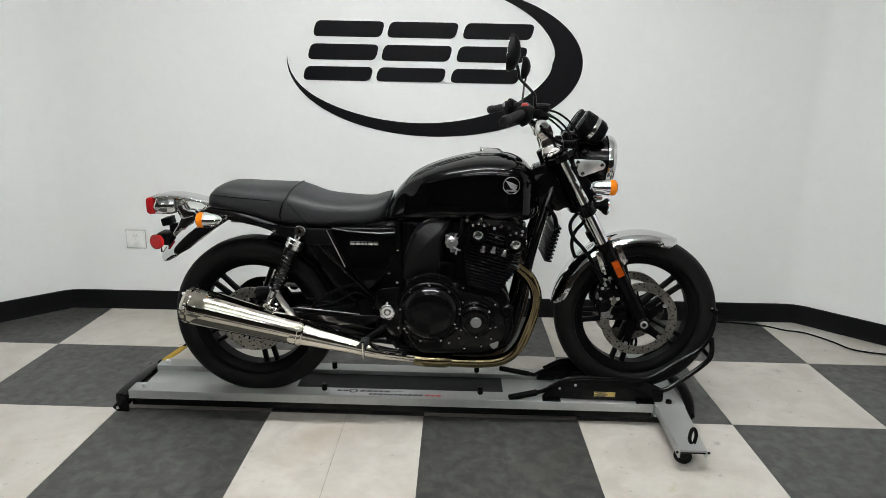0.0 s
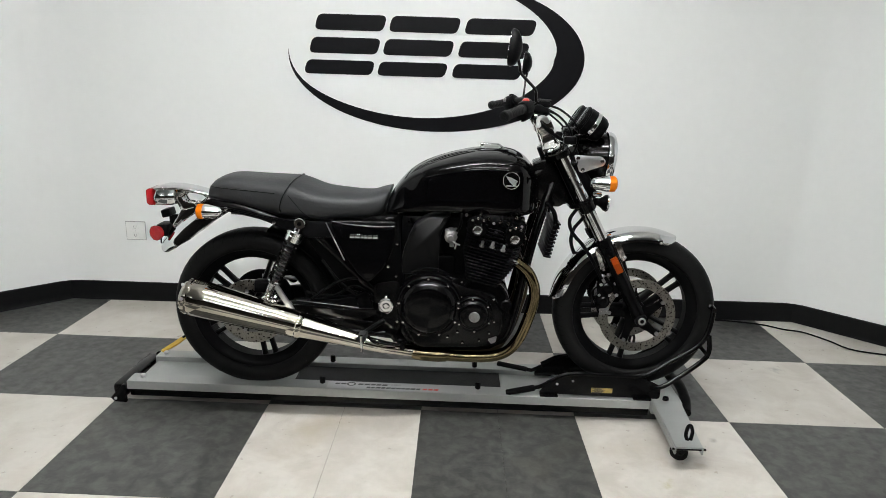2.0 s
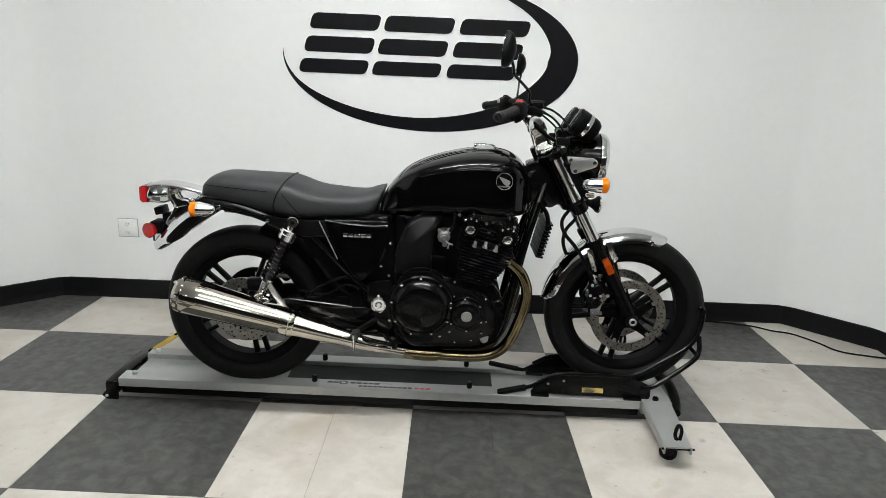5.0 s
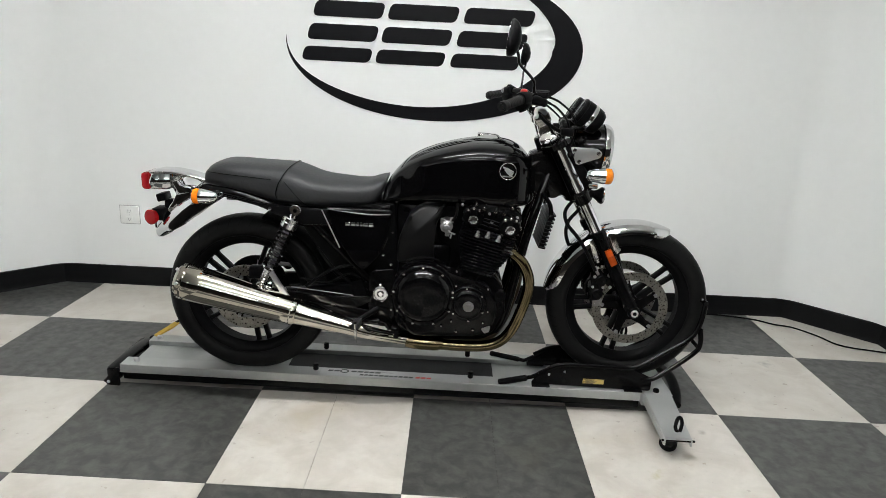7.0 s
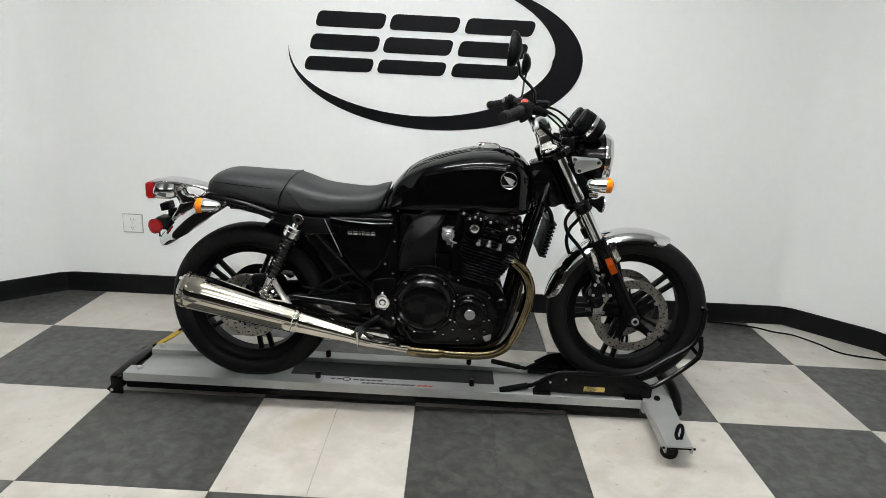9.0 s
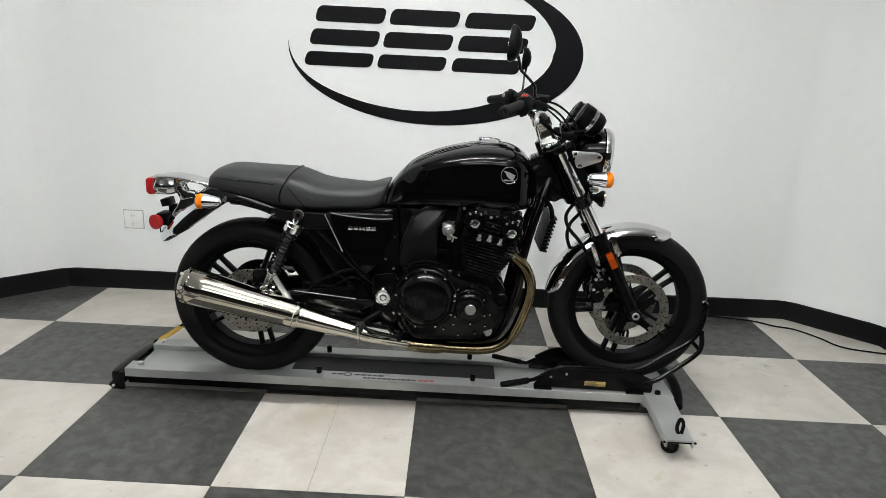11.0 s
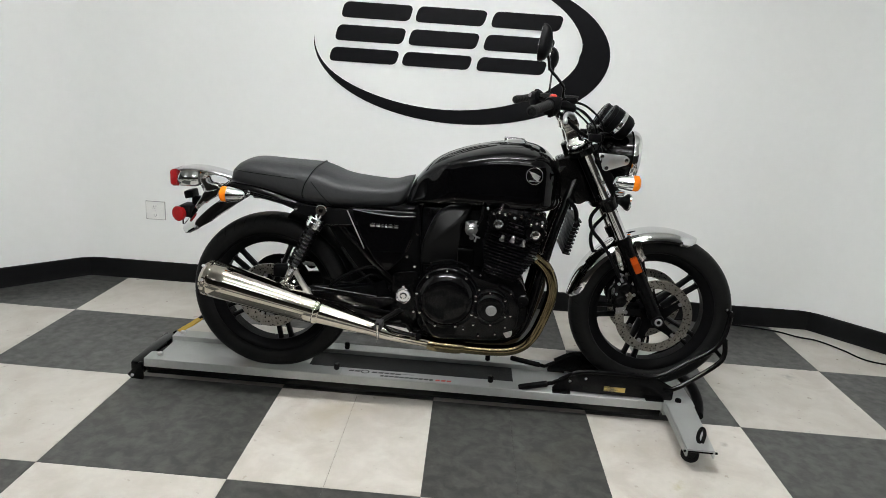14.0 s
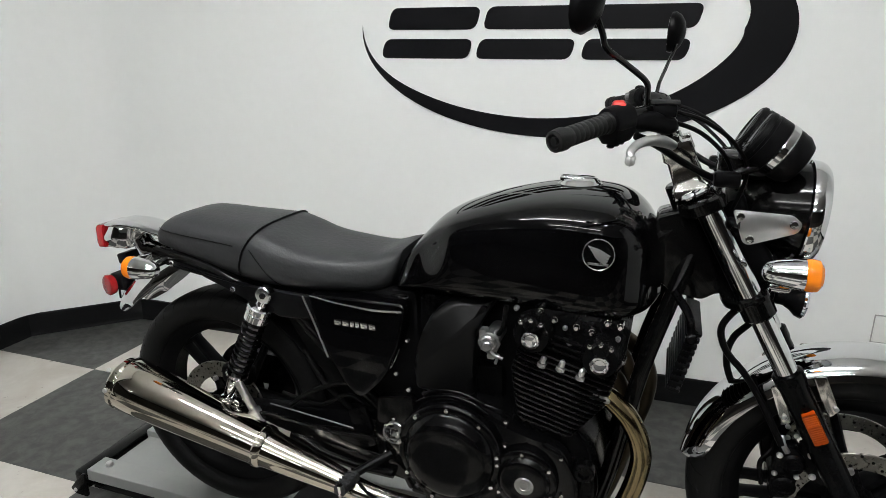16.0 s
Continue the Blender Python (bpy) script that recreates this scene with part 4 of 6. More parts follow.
for x, w, z, h in ((0.445, 0.036, 0.824, 0.006), (0.40, 0.044, 0.838, 0.007), (0.34, 0.048, 0.851, 0.007), (0.29, 0.050, 0.858, 0.007), (0.24, 0.050, 0.858, 0.007), (0.205, 0.046, 0.851, 0.006)):
    loops.append([(x, YC + y, z + dz) for y, dz in rounded([(-w, -h), (w, -h), (w, h * 0.3), (w * 0.6, h), (-w * 0.6, h), (-w, h * 0.3)], 0.005, 3)])
rings(bm, loops)
part("cowl_top", bm, CHROME, cowl)
bm = bmesh.new()
loops = []
for x, w, zb, zt in ((0.205, 0.052, 0.791, 0.849), (0.209, 0.054, 0.790, 0.850), (0.240, 0.056, 0.790, 0.856), (0.268, 0.055, 0.791, 0.857), (0.282, 0.050, 0.795, 0.855)):
    zm = zb + (zt - zb) * 0.45
    loops.append([(x, YC + y, z) for y, z in rounded([(-w * 0.84, zb), (w * 0.84, zb), (w, zm), (w * 0.80, zt), (-w * 0.80, zt), (-w, zm)], 0.008, 4)])
rings(bm, loops)
lamp = part("tail_lamp", bm, CHROME, bike, "chrome-housed tail lamp")
bm = bmesh.new()
loops = []
for x, w, zb, zt in ((0.2045, 0.053, 0.790, 0.853), (0.187, 0.053, 0.789, 0.852), (0.177, 0.047, 0.794, 0.847)):
    loops.append([(x, YC + y, z) for y, z in rounded([(-w, zb), (w, zb), (w, zt), (-w, zt)], 0.010, 4)])
rings(bm, loops)
part("lamp_lens", bm, RED, lamp, "red tail lamp lens")
# rear fender blade
bm = bmesh.new()
loops = []
pts = smooth_path([(0.47, 0, 0.800), (0.43, 0, 0.785), (0.378, 0, 0.757), (0.334, 0, 0.726), (0.290, 0, 0.690), (0.251, 0, 0.654), (0.216, 0, 0.622)], 5)
for i, p in enumerate(pts):
    d = (pts[min(i + 1, len(pts) - 1)] - pts[max(0, i - 1)]).normalized()
    n_ = Vector((d.z, 0, -d.x))
    u = i / (len(pts) - 1)
    w = 0.072 * (1 - 0.35 * max(0, u - 0.78) / 0.22)
    hh = np.interp(u, (0, 0.3, 0.55, 0.8, 0.95, 1), (0.052, 0.078, 0.084, 0.070, 0.050, 0.030))
    ring = []
    for k in range(13):
        a = math.pi * k / 12
        h = hh * (math.sin(a) - 0.5)
        ring.append((p.x + n_.x * h, YC - w * math.cos(a), p.z + n_.z * h))
    for k in range(12, -1, -1):
        a = math.pi * k / 12
        h = hh * (math.sin(a) - 0.5) - 0.002
        ring.append((p.x + n_.x * h, YC - (w - 0.003) * math.cos(a), p.z + n_.z * h))
    loops.append(ring)
rings(bm, loops)
part("rear_fender", bm, CHROME, bike, "chrome rear fender", angle=50)
# black side skirts between the seat and the rear wheel
for s in (-1, 1):
    bm = bmesh.new()
    plate(bm, rounded([(0.445, 0.812), (0.52, 0.806), (0.62, 0.788), (0.72, 0.772), (0.885, 0.768), (0.900, 0.718), (0.80, 0.708), (0.72, 0.734), (0.65, 0.763), (0.587, 0.784), (0.50, 0.797)], 0.006), YC + s * 0.124, YC + s * 0.138, 0.003)
    sk = part("tail_skirt", bm, MATT_BLACK, bike)
    for x, z in ((0.505, 0.806), (0.676, 0.762)):
        bm = bmesh.new()
        bolt(bm, (x, YC + s * 0.137, z), (0, s, 0), 0.008, 0.008)
        part("bolt", bm, CHROME, sk)
# neck below the tail cowl
bm = bmesh.new()
plate(bm, rounded([(0.43, 0.812), (0.36, 0.790), (0.300, 0.775), (0.285, 0.745), (0.262, 0.712), (0.30, 0.690), (0.355, 0.735), (0.43, 0.775)], 0.010), YC - 0.045, YC + 0.045, 0.004)
part("tail_bracket", bm, CHROME, bike, "chrome neck below the tail cowl")
bm = bmesh.new()
box(bm, (-0.017, -0.028, -0.0145), (0.017, 0.028, 0.0145), 0.004, Matrix.Translation((0.235, YC, 0.756)) @ Matrix.Rotation(radians(-14), 4, "Y"))
box(bm, (0.240, YC - 0.012, 0.700), (0.275, YC + 0.012, 0.748), 0.004)
box(bm, (0.206, YC - 0.052, 0.672), (0.250, YC + 0.020, 0.718), 0.006)
rod(bm, (0.212, YC - 0.03, 0.668), (0.212, YC - 0.03, 0.640), 0.003)
bracket = part("plate_bracket", bm, MATT_BLACK, bike, "black number plate bracket and lamp")
bm = bmesh.new()
lathe(bm, (0.212, R(0.048), 0.687), (-0.35, -1, 0), [(0, 0.026), (0.010, 0.0285), (0.015, 0.0285), (0.018, 0.025), (0.0195, 0.008)], 28)
part("rear_reflector", bm, RED_DEEP, bracket, "round deep red reflector")


def signal(x, y, z, d, name):
    """A chrome bullet turn signal; d is the way its lens points along x."""
    bm = bmesh.new()
    lathe(bm, (x - d * 0.088, y, z), (d, 0, 0), [(0, 0.008), (0.006, 0.016), (0.02, 0.021), (0.05, 0.0262), (0.062, 0.0272), (0.064, 0.024)], 28)
    body = part(name, bm, CHROME, bike, "chrome bullet turn signal")
    bm = bmesh.new()
    lathe(bm, (x - d * 0.0255, y, z), (d, 0, 0), [(0, 0.0262), (0.012, 0.0275), (0.020, 0.026), (0.0255, 0.019), (0.028, 0.006)], 28)
    part("signal_lens", bm, AMBER, body, "amber lens")
    side = 1 if y > YC else -1
    bm = bmesh.new()
    rod(bm, (x - d * 0.05, y - side * 0.02, z), (x - d * 0.055, y - side * 0.085, z + 0.004), 0.009)
    part("signal_stem", bm, CHROME, body)


for s in (-1, 1):
    signal(1.866, YC + s * 0.19, 0.950, 1, "front_signal")
    signal(0.423, YC + s * 0.195, 0.805, -1, "rear_signal")

# --- frame ---
bm = bmesh.new()
for s in (-1, 1):
    tube(bm, [(0.43, YC + s * 0.105, 0.816), (0.55, YC + s * 0.112, 0.803), (0.65, YC + s * 0.116, 0.776), (0.72, YC + s * 0.118, 0.748), (0.80, YC + s * 0.115, 0.715), (0.95, YC + s * 0.105, 0.73), (1.10, YC + s * 0.08, 0.78)], 0.0175, 12)
    tube(bm, [(0.80, YC + s * 0.112, 0.74), (0.90, YC + s * 0.112, 0.64), (1.00, YC + s * 0.112, 0.54), (1.075, YC + s * 0.112, 0.47), (1.09, YC + s * 0.11, 0.38), (1.12, YC + s * 0.11, 0.315)], 0.016, 12)
    tube(bm, [(1.675, YC + s * 0.03, 0.93), (1.645, YC + s * 0.06, 0.84), (1.610, YC + s * 0.085, 0.72), (1.585, YC + s * 0.095, 0.60), (1.555, YC + s * 0.10, 0.44), (1.52, YC + s * 0.10, 0.335), (1.44, YC + s * 0.105, 0.305), (1.25, YC + s * 0.11, 0.302), (1.12, YC + s * 0.11, 0.315)], 0.0165, 12)
    tube(bm, [(1.66, YC + s * 0.03, 0.99), (1.50, YC + s * 0.05, 0.90), (1.10, YC + s * 0.07, 0.80)], 0.014, 10)
part("frame", bm, FRAME_BLACK, bike, "black enamelled tube frame")
bm = bmesh.new()
rod(bm, (1.640, YC, 1.06), (1.735, YC, 0.85), 0.034, None, 24, 0.004)
plate(bm, rounded([(1.60, 0.995), (1.665, 1.02), (1.735, 0.86), (1.70, 0.835), (1.64, 0.845), (1.60, 0.88)], 0.01), YC - 0.048, YC + 0.048, 0.006)
part("steering_head", bm, FRAME_BLACK, bike)
for s in (-1, 1):
    bm = bmesh.new()
    plate(bm, rounded([(1.035, 0.545), (1.125, 0.56), (1.15, 0.40), (1.11, 0.335), (1.04, 0.36), (1.03, 0.44)], 0.02), YC + s * 0.118 - 0.012, YC + s * 0.118 + 0.012, 0.005)
    pl = part("pivot_plate", bm, FRAME_BLACK, bike)
    bm = bmesh.new()
    yy = YC + s * 0.130
    lathe(bm, (1.079, yy, 0.459), (0, s, 0), [(0, 0.030), (0.004, 0.030), (0.006, 0.027), (0.0055, 0.0230), (0.003, 0.0220), (0.003, 0.0135), (0.0065, 0.0120), (0.0075, 0.0090), (0.0055, 0.0080), (0.0055, 0.001)], 28)
    part("pivot_cap", bm, CHROME, pl, "chrome pivot bolt cap")
    bm = bmesh.new()
    lathe(bm, (1.079, yy, 0.493), (0, s, 0), [(0, 0.006), (0.005, 0.006), (0.007, 0.004)], 8)
    part("bolt", bm, STEEL, pl)
    for x, z in ((1.03, 0.583), (1.115, 0.575), (1.085, 0.61), (1.055, 0.40), (1.12, 0.40)):
        bm = bmesh.new()
        bolt(bm, (x, YC + s * 0.128, z), (0, s, 0), 0.006, 0.006)
        part("bolt", bm, STEEL, pl)

# side cover, chrome trim and bars for the model mark
for s in (-1, 1):
    y0, y1 = YC + s * 0.100, YC + s * 0.152
    bm = bmesh.new()
    plate(bm, rounded([(0.875, 0.778), (1.115, 0.782), (1.105, 0.70), (1.075, 0.615), (1.02, 0.56), (0.985, 0.585), (0.925, 0.665)], 0.018), y0, y1, 0.005, 3)
    for v in bm.verts:
        v.co.y += s * 0.17 * (0.74 - v.co.z)
    cover = part("side_cover", bm, PAINT, bike, "gloss black side cover")
    bm = bmesh.new()
    tube(bm, [(0.885, y1 - s * 0.004, 0.775), (0.95, y1, 0.768), (1.04, y1, 0.763), (1.108, y1 - s * 0.004, 0.766)], 0.0022, 8)
    part("trim_strip", bm, CHROME, cover)
    # bright tube imitates the highlight line along the rear edge
    bm = bmesh.new()
    tube(bm, [(0.862, y1 - s * 0.012, 0.768), (0.890, y1 - s * 0.008, 0.712), (0.930, y1 + s * 0.004, 0.636)], 0.0022, 8)
    part("trim_edge", bm, SATIN, cover)
    bm = bmesh.new()
    x = 0.950
    for w in (0.016, 0.016, 0.009, 0.009, 0.016, 0.016):
        box(bm, (x, min(y1 - s * 0.001, y1 + s * 0.002), 0.719), (x + w, max(y1 - s * 0.001, y1 + s * 0.002), 0.732), 0.001, Matrix.Translation((0, s * 0.0035, 0)))
        x += w + 0.0035
    part("model_mark", bm, CHROME, cover, "row of small chrome bars")
    # thin chrome tube imitates a short highlight on the front edge
    bm = bmesh.new()
    tube(bm, [(1.102, y1 - s * 0.004, 0.680), (1.094, y1 - s * 0.001, 0.658), (1.084, y1 + s * 0.001, 0.634)], 0.0018, 8)
    part("trim_edge", bm, CHROME, cover)
    for x, z in ((1.118, 0.70), (1.03, 0.585)):
        bm = bmesh.new()
        bolt(bm, (x, y1 - s * 0.012, z), (0, s, 0), 0.005, 0.006)
        part("cover_screw", bm, STEEL, cover)
    # air box cover
    bm = bmesh.new()
    out = rounded([(1.135, 0.585), (1.137, 0.664), (1.157, 0.725), (1.180, 0.780), (1.221, 0.806), (1.312, 0.818), (1.276, 0.752), (1.268, 0.655), (1.272, 0.590)], 0.018, 6)
    plate(bm, out, YC + s * 0.10, YC + s * 0.160, 0.012, 3)
    for v in bm.verts:
        # the face leans in below, and its top folds back towards the tank
        v.co.y += s * (0.16 * (min(v.co.z, 0.770) - 0.700) - 0.9 * max(0.0, v.co.z - 0.770))
    air = part("airbox_cover", bm, AIRBOX, bike, "satin dark grey air box cover", angle=70)
    bm = bmesh.new()
    plate(bm, rounded([(1.262, 0.764), (1.284, 0.806), (1.296, 0.806), (1.273, 0.764)], 0.004), YC + s * 0.146, YC + s * 0.1535)
    part("cover_slot", bm, CABLE, air)

# --- swing arm and shocks ---
for s in (-1, 1):
    bm = bmesh.new()
    y = YC + s * 0.098
    rings(bm, [[(x, y + dy, z + dz) for dy, dz in rounded([(-w, -h), (w, -h), (w, h), (-w, h)], 0.008, 3)] for x, z, w, h in ((0.505, 0.405, 0.013, 0.026), (0.60, 0.412, 0.015, 0.028), (0.80, 0.438, 0.016, 0.024), (1.07, 0.474, 0.02, 0.028))])
    arm = part("swing_arm", bm, MATT_BLACK, bike)
    bm = bmesh.new()
    lathe(bm, (RW.x, y + s * 0.012, RW.z), (0, s, 0), [(0, 0.020), (0.01, 0.020), (0.013, 0.013), (0.025, 0.011)], 6)
    part("axle_nut", bm, CHROME, arm)
    bm = bmesh.new()
    lathe(bm, (0.668, y + s * 0.040, 0.468), (0, s, 0), [(0, 0.021), (0.008, 0.021), (0.011, 0.014), (0.022, 0.012), (0.024, 0.006)], 20)
    part("shock_nut", bm, CHROME, arm)
    # shock
    top, low = Vector((0.772, YC + s * 0.152, 0.765)), Vector((0.642, YC + s * 0.152, 0.475))
    d = (low - top).normalized()
    bm = bmesh.new()
    lathe(bm, top - Vector((0, 0.012, 0)), (0, 1, 0), [(0, 0.009), (0.0, 0.018), (0.003, 0.0205), (0.021, 0.0205), (0.024, 0.018), (0.024, 0.009), (0.020, 0.008)], 24)
    p = top + d * 0.012
    lathe(bm, p, d, [(0, 0.011), (0.016, 0.014), (0.018, 0.029), (0.021, 0.0315), (0.031, 0.0315), (0.033, 0.029), (0.036, 0.029), (0.038, 0.0305), (0.056, 0.0305), (0.060, 0.022)], 28)
    shock = part("shock_absorber", bm, CHROME, bike, "chrome-topped rear shock with black coil spring")
    bm = bmesh.new()
    lathe(bm, top + Vector((0, s * 0.008, 0)), (0, s, 0), [(0, 0.008), (0.006, 0.008), (0.008, 0.006)], 6)
    part("bolt", bm, FRAME_BLACK, shock)
    bm = bmesh.new()
    _, a1, a2 = axes_to(d)
    pts = []
    turns = 10.5
    for k in range(int(turns * 14)):
        t = k / (turns * 14)
        aa = 2 * math.pi * turns * t
        pts.append(top + d * (0.068 + 0.165 * t) + (a1 * math.cos(aa) + a2 * math.sin(aa)) * 0.0235)
    tube(bm, pts, 0.0042, 8, 1, smooth=False)
    part("coil_spring", bm, FRAME_BLACK, shock)
    bm = bmesh.new()
    rod(bm, top + d * 0.06, top + d * 0.25, 0.012)
    part("damper_rod", bm, CAST, shock)
    bm = bmesh.new()
    lathe(bm, top + d * 0.232, d, [(0, 0.027), (0.006, 0.028), (0.012, 0.024), (0.014, 0.018), (0.050, 0.016), (0.078, 0.014)], 24)
    lathe(bm, low - Vector((0, 0.013, 0)), (0, 1, 0), [(0, 0.015), (0.003, 0.018), (0.023, 0.018), (0.026, 0.015)], 20)
    part("shock_foot", bm, CHROME, shock)
    bm = bmesh.new()
    a, b = Vector((0.674, YC + s * 0.158, 0.540)), Vector((0.736, YC + s * 0.162, 0.440))
    d = (b - a).normalized()
    flat = Vector((-d.z, 0, d.x))
    rings(bm, [[p + flat * (u * w) + Vector((0, v * 0.007, 0)) for u, v in rounded([(-1, -1), (1, -1), (1, 1), (-1, 1)], 0.5, 3)] for p, w in ((a, 0.006), (a + d * 0.006, 0.0085), (b - d * 0.030, 0.0100), (b - d * 0.004, 0.0100), (b, 0.008))])
    fold = part("folded_peg", bm, SATIN, bike, "folded silver passenger foot peg")
    bm = bmesh.new()
    rings(bm, [[p + flat * (u * 0.0135) + Vector((0, v * 0.0115, 0)) for u, v in rounded([(-1, -1), (1, -1), (1, 1), (-1, 1)], 0.5, 3)] for p in (b - d * 0.030, b - d * 0.026, b + d * 0.004, b + d * 0.008)])
    part("peg_hinge", bm, SATIN, fold)
    for k in range(7):
        bm = bmesh.new()
        p = a + d * (0.012 + 0.009 * k) - flat * 0.0085
        box(bm, (-0.002, -0.006, -0.002), (0.002, 0.006, 0.002), 0.0006, Matrix.Translation(p))
        part("peg_tooth", bm, DULL, fold)
bm = bmesh.new()
box(bm, (0.575, R(0.092), 0.475), (0.66, R(0.05), 0.525), 0.012)
part("rear_caliper", bm, MATT_BLACK, bike)

# --- engine ---
bm = bmesh.new()
plate(bm, rounded([(1.135, 0.555), (1.22, 0.60), (1.36, 0.585), (1.49, 0.575), (1.53, 0.52), (1.545, 0.42), (1.50, 0.335), (1.42, 0.315), (1.18, 0.315), (1.135, 0.36)], 0.03, 5), R(0.165), R(-0.165), 0.015, 3)
engine = part("engine", bm, ENGINE_BLACK, bike, "black air-cooled four-cylinder engine")
# crankcase end flanges
for s in (-1, 1):
    bm = bmesh.new()
    plate(bm, rounded([(1.16, 0.54), (1.25, 0.602), (1.335, 0.575), (1.40, 0.555), (1.47, 0.545), (1.51, 0.47), (1.505, 0.385), (1.44, 0.335), (1.20, 0.325), (1.15, 0.40)], 0.03, 5), YC + s * 0.15, YC + s * 0.200, 0.012, 3)
    part("crankcase_side", bm, COVER_BLACK, engine)

# clutch cover with its ring of screws
CL = Vector((1.240, 0, 0.492))
for s in (-1, 1):
    bm = bmesh.new()
    lathe(bm, (CL.x, YC + s * 0.195, CL.z), (0, s, 0), [(0, 0.115), (0.016, 0.115), (0.022, 0.113), (0.025, 0.109), (0.0255, 0.101), (0.026, 0.099), (0.0305, 0.0982), (0.033, 0.0965), (0.0445, 0.0855), (0.0480, 0.0805), (0.0505, 0.0720), (0.0525, 0.060), (0.0540, 0.04), (0.0545, 0.002)], 72)
    clutch = part("clutch_cover", bm, COVER_BLACK, engine, "gloss black round clutch cover")
    for k in range(9):
        a = radians(12 + 40 * k)
        bm = bmesh.new()
        bolt(bm, (CL.x + 0.107 * math.cos(a), YC + s * 0.222, CL.z + 0.107 * math.sin(a)), (0, s, 0), 0.0052, 0.008)
        part("cover_bolt", bm, STEEL, clutch)
    # ignition cover
    bm = bmesh.new()
    lathe(bm, (1.400, YC + s * 0.195, 0.468), (0, s, 0), [(0, 0.068), (0.015, 0.068), (0.020, 0.066), (0.0225, 0.062), (0.023, 0.054), (0.0255, 0.0530), (0.0315, 0.0470), (0.033, 0.042), (0.034, 0.03), (0.0345, 0.002)], 56)
    ign = part("ignition_cover", bm, COVER_BLACK, engine, "gloss black ignition cover")
    bm = bmesh.new()
    lathe(bm, (1.403, YC + s * 0.227, 0.464), (0, s, 0), [(0, 0.0195), (0.003, 0.0195), (0.0045, 0.018), (0.0045, 0.0155), (0.003, 0.0150), (0.003, 0.0115), (0.006, 0.0105), (0.0065, 0.0085), (0.0050, 0.0075), (0.0050, 0.001)], 28)
    part("cover_cap", bm, CAST, ign, "round silver cap")
    for k in range(6):
        a = radians(35 + 60 * k)
        bm = bmesh.new()
        bolt(bm, (1.400 + 0.061 * math.cos(a), YC + s * 0.218, 0.468 + 0.061 * math.sin(a)), (0, s, 0), 0.0046, 0.007)
        part("cover_bolt", bm, STEEL, ign)
    bm = bmesh.new()
    lathe(bm, (1.515, YC + s * 0.180, 0.500), (0, s, 0), [(0, 0.021), (0.02, 0.021), (0.024, 0.017), (0.024, 0.011), (0.018, 0.010), (0.018, 0.002)], 24)
    part("engine_mount", bm, ENGINE_BLACK, engine)
    for x, z in ((1.355, 0.585), (1.46, 0.395), (1.365, 0.355), (1.425, 0.365), (1.31, 0.375), (1.475, 0.44), (1.345, 0.395), (1.355, 0.53), (1.47, 0.525), (1.20, 0.585)):
        bm = bmesh.new()
        bolt(bm, (x, YC + s * 0.199, z), (0, s, 0), 0.0045, 0.008)
        part("case_bolt", bm, STEEL, engine)
    # two raised ribs over the clutch cover
    for r, a0, a1 in ((0.126, 52, 128), (0.138, 60, 118)):
        bm = bmesh.new()
        tube(bm, [(CL.x + r * math.cos(radians(a0 + (a1 - a0) * k / 8)), YC + s * 0.200, CL.z + r * math.sin(radians(a0 + (a1 - a0) * k / 8))) for k in range(9)], 0.0042, 10, 2)
        part("case_rib", bm, COVER_BLACK, engine)
    # grey metal plate imitates a reflection on the black crankcase
    bm = bmesh.new()
    plate(bm, rounded([(1.455, 0.372), (1.488, 0.385), (1.485, 0.362), (1.468, 0.354)], 0.005), YC + s * 0.199, YC + s * 0.206, 0.002)
    part("case_boss", bm, CAST, engine)

# cylinder block: stacked cooling fins leaning forward
LEAN_A = radians(14)
AX = Vector((math.sin(LEAN_A), 0, math.cos(LEAN_A)))
SX = Vector((math.cos(LEAN_A), 0, -math.sin(LEAN_A)))
BASE = Vector((1.425, YC, 0.568))


def block_ring(c, hx, hy, r=0.014):
    return [c + SX * u + Vector((0, v, 0)) for u, v in rounded([(-hx, -hy), (hx, -hy), (hx, hy), (-hx, hy)], r, 3)]


bm = bmesh.new()
rings(bm, [block_ring(BASE, 0.068, 0.165), block_ring(BASE + AX * 0.19, 0.070, 0.165)])
cyl = part("cylinder_block", bm, ENGINE_BLACK, engine, "black finned cylinder block")
for k in range(14):
    c_ = BASE + AX * (0.008 + 0.0118 * k)
    wide = 0.060 + 0.038 * min(1, k / 8)
    bm = bmesh.new()
    hy = 0.185 + 0.006 * min(1, k / 6)
    rings(bm, [block_ring(c_, wide - 0.001, hy - 0.001, 0.02), block_ring(c_ + AX * 0.001, wide, hy, 0.02), block_ring(c_ + AX * 0.0030, wide, hy, 0.02), block_ring(c_ + AX * 0.0040, wide - 0.001, hy - 0.001, 0.02)])
    part("cooling_fin", bm, FIN, cyl)
for u, h, z in ((-0.042, 0.188, 0.138), (-0.006, 0.190, 0.145), (0.034, 0.190, 0.143)):
    for s in (-1, 1):
        bm = bmesh.new()
        p = BASE + SX * u + AX * z + Vector((0, s * h, 0))
        lathe(bm, p, AX, [(0, 0.009), (0.008, 0.009), (0.009, 0.006), (0.020, 0.006), (0.024, 0.003)], 10)
        part("head_nut", bm, SATIN, cyl)
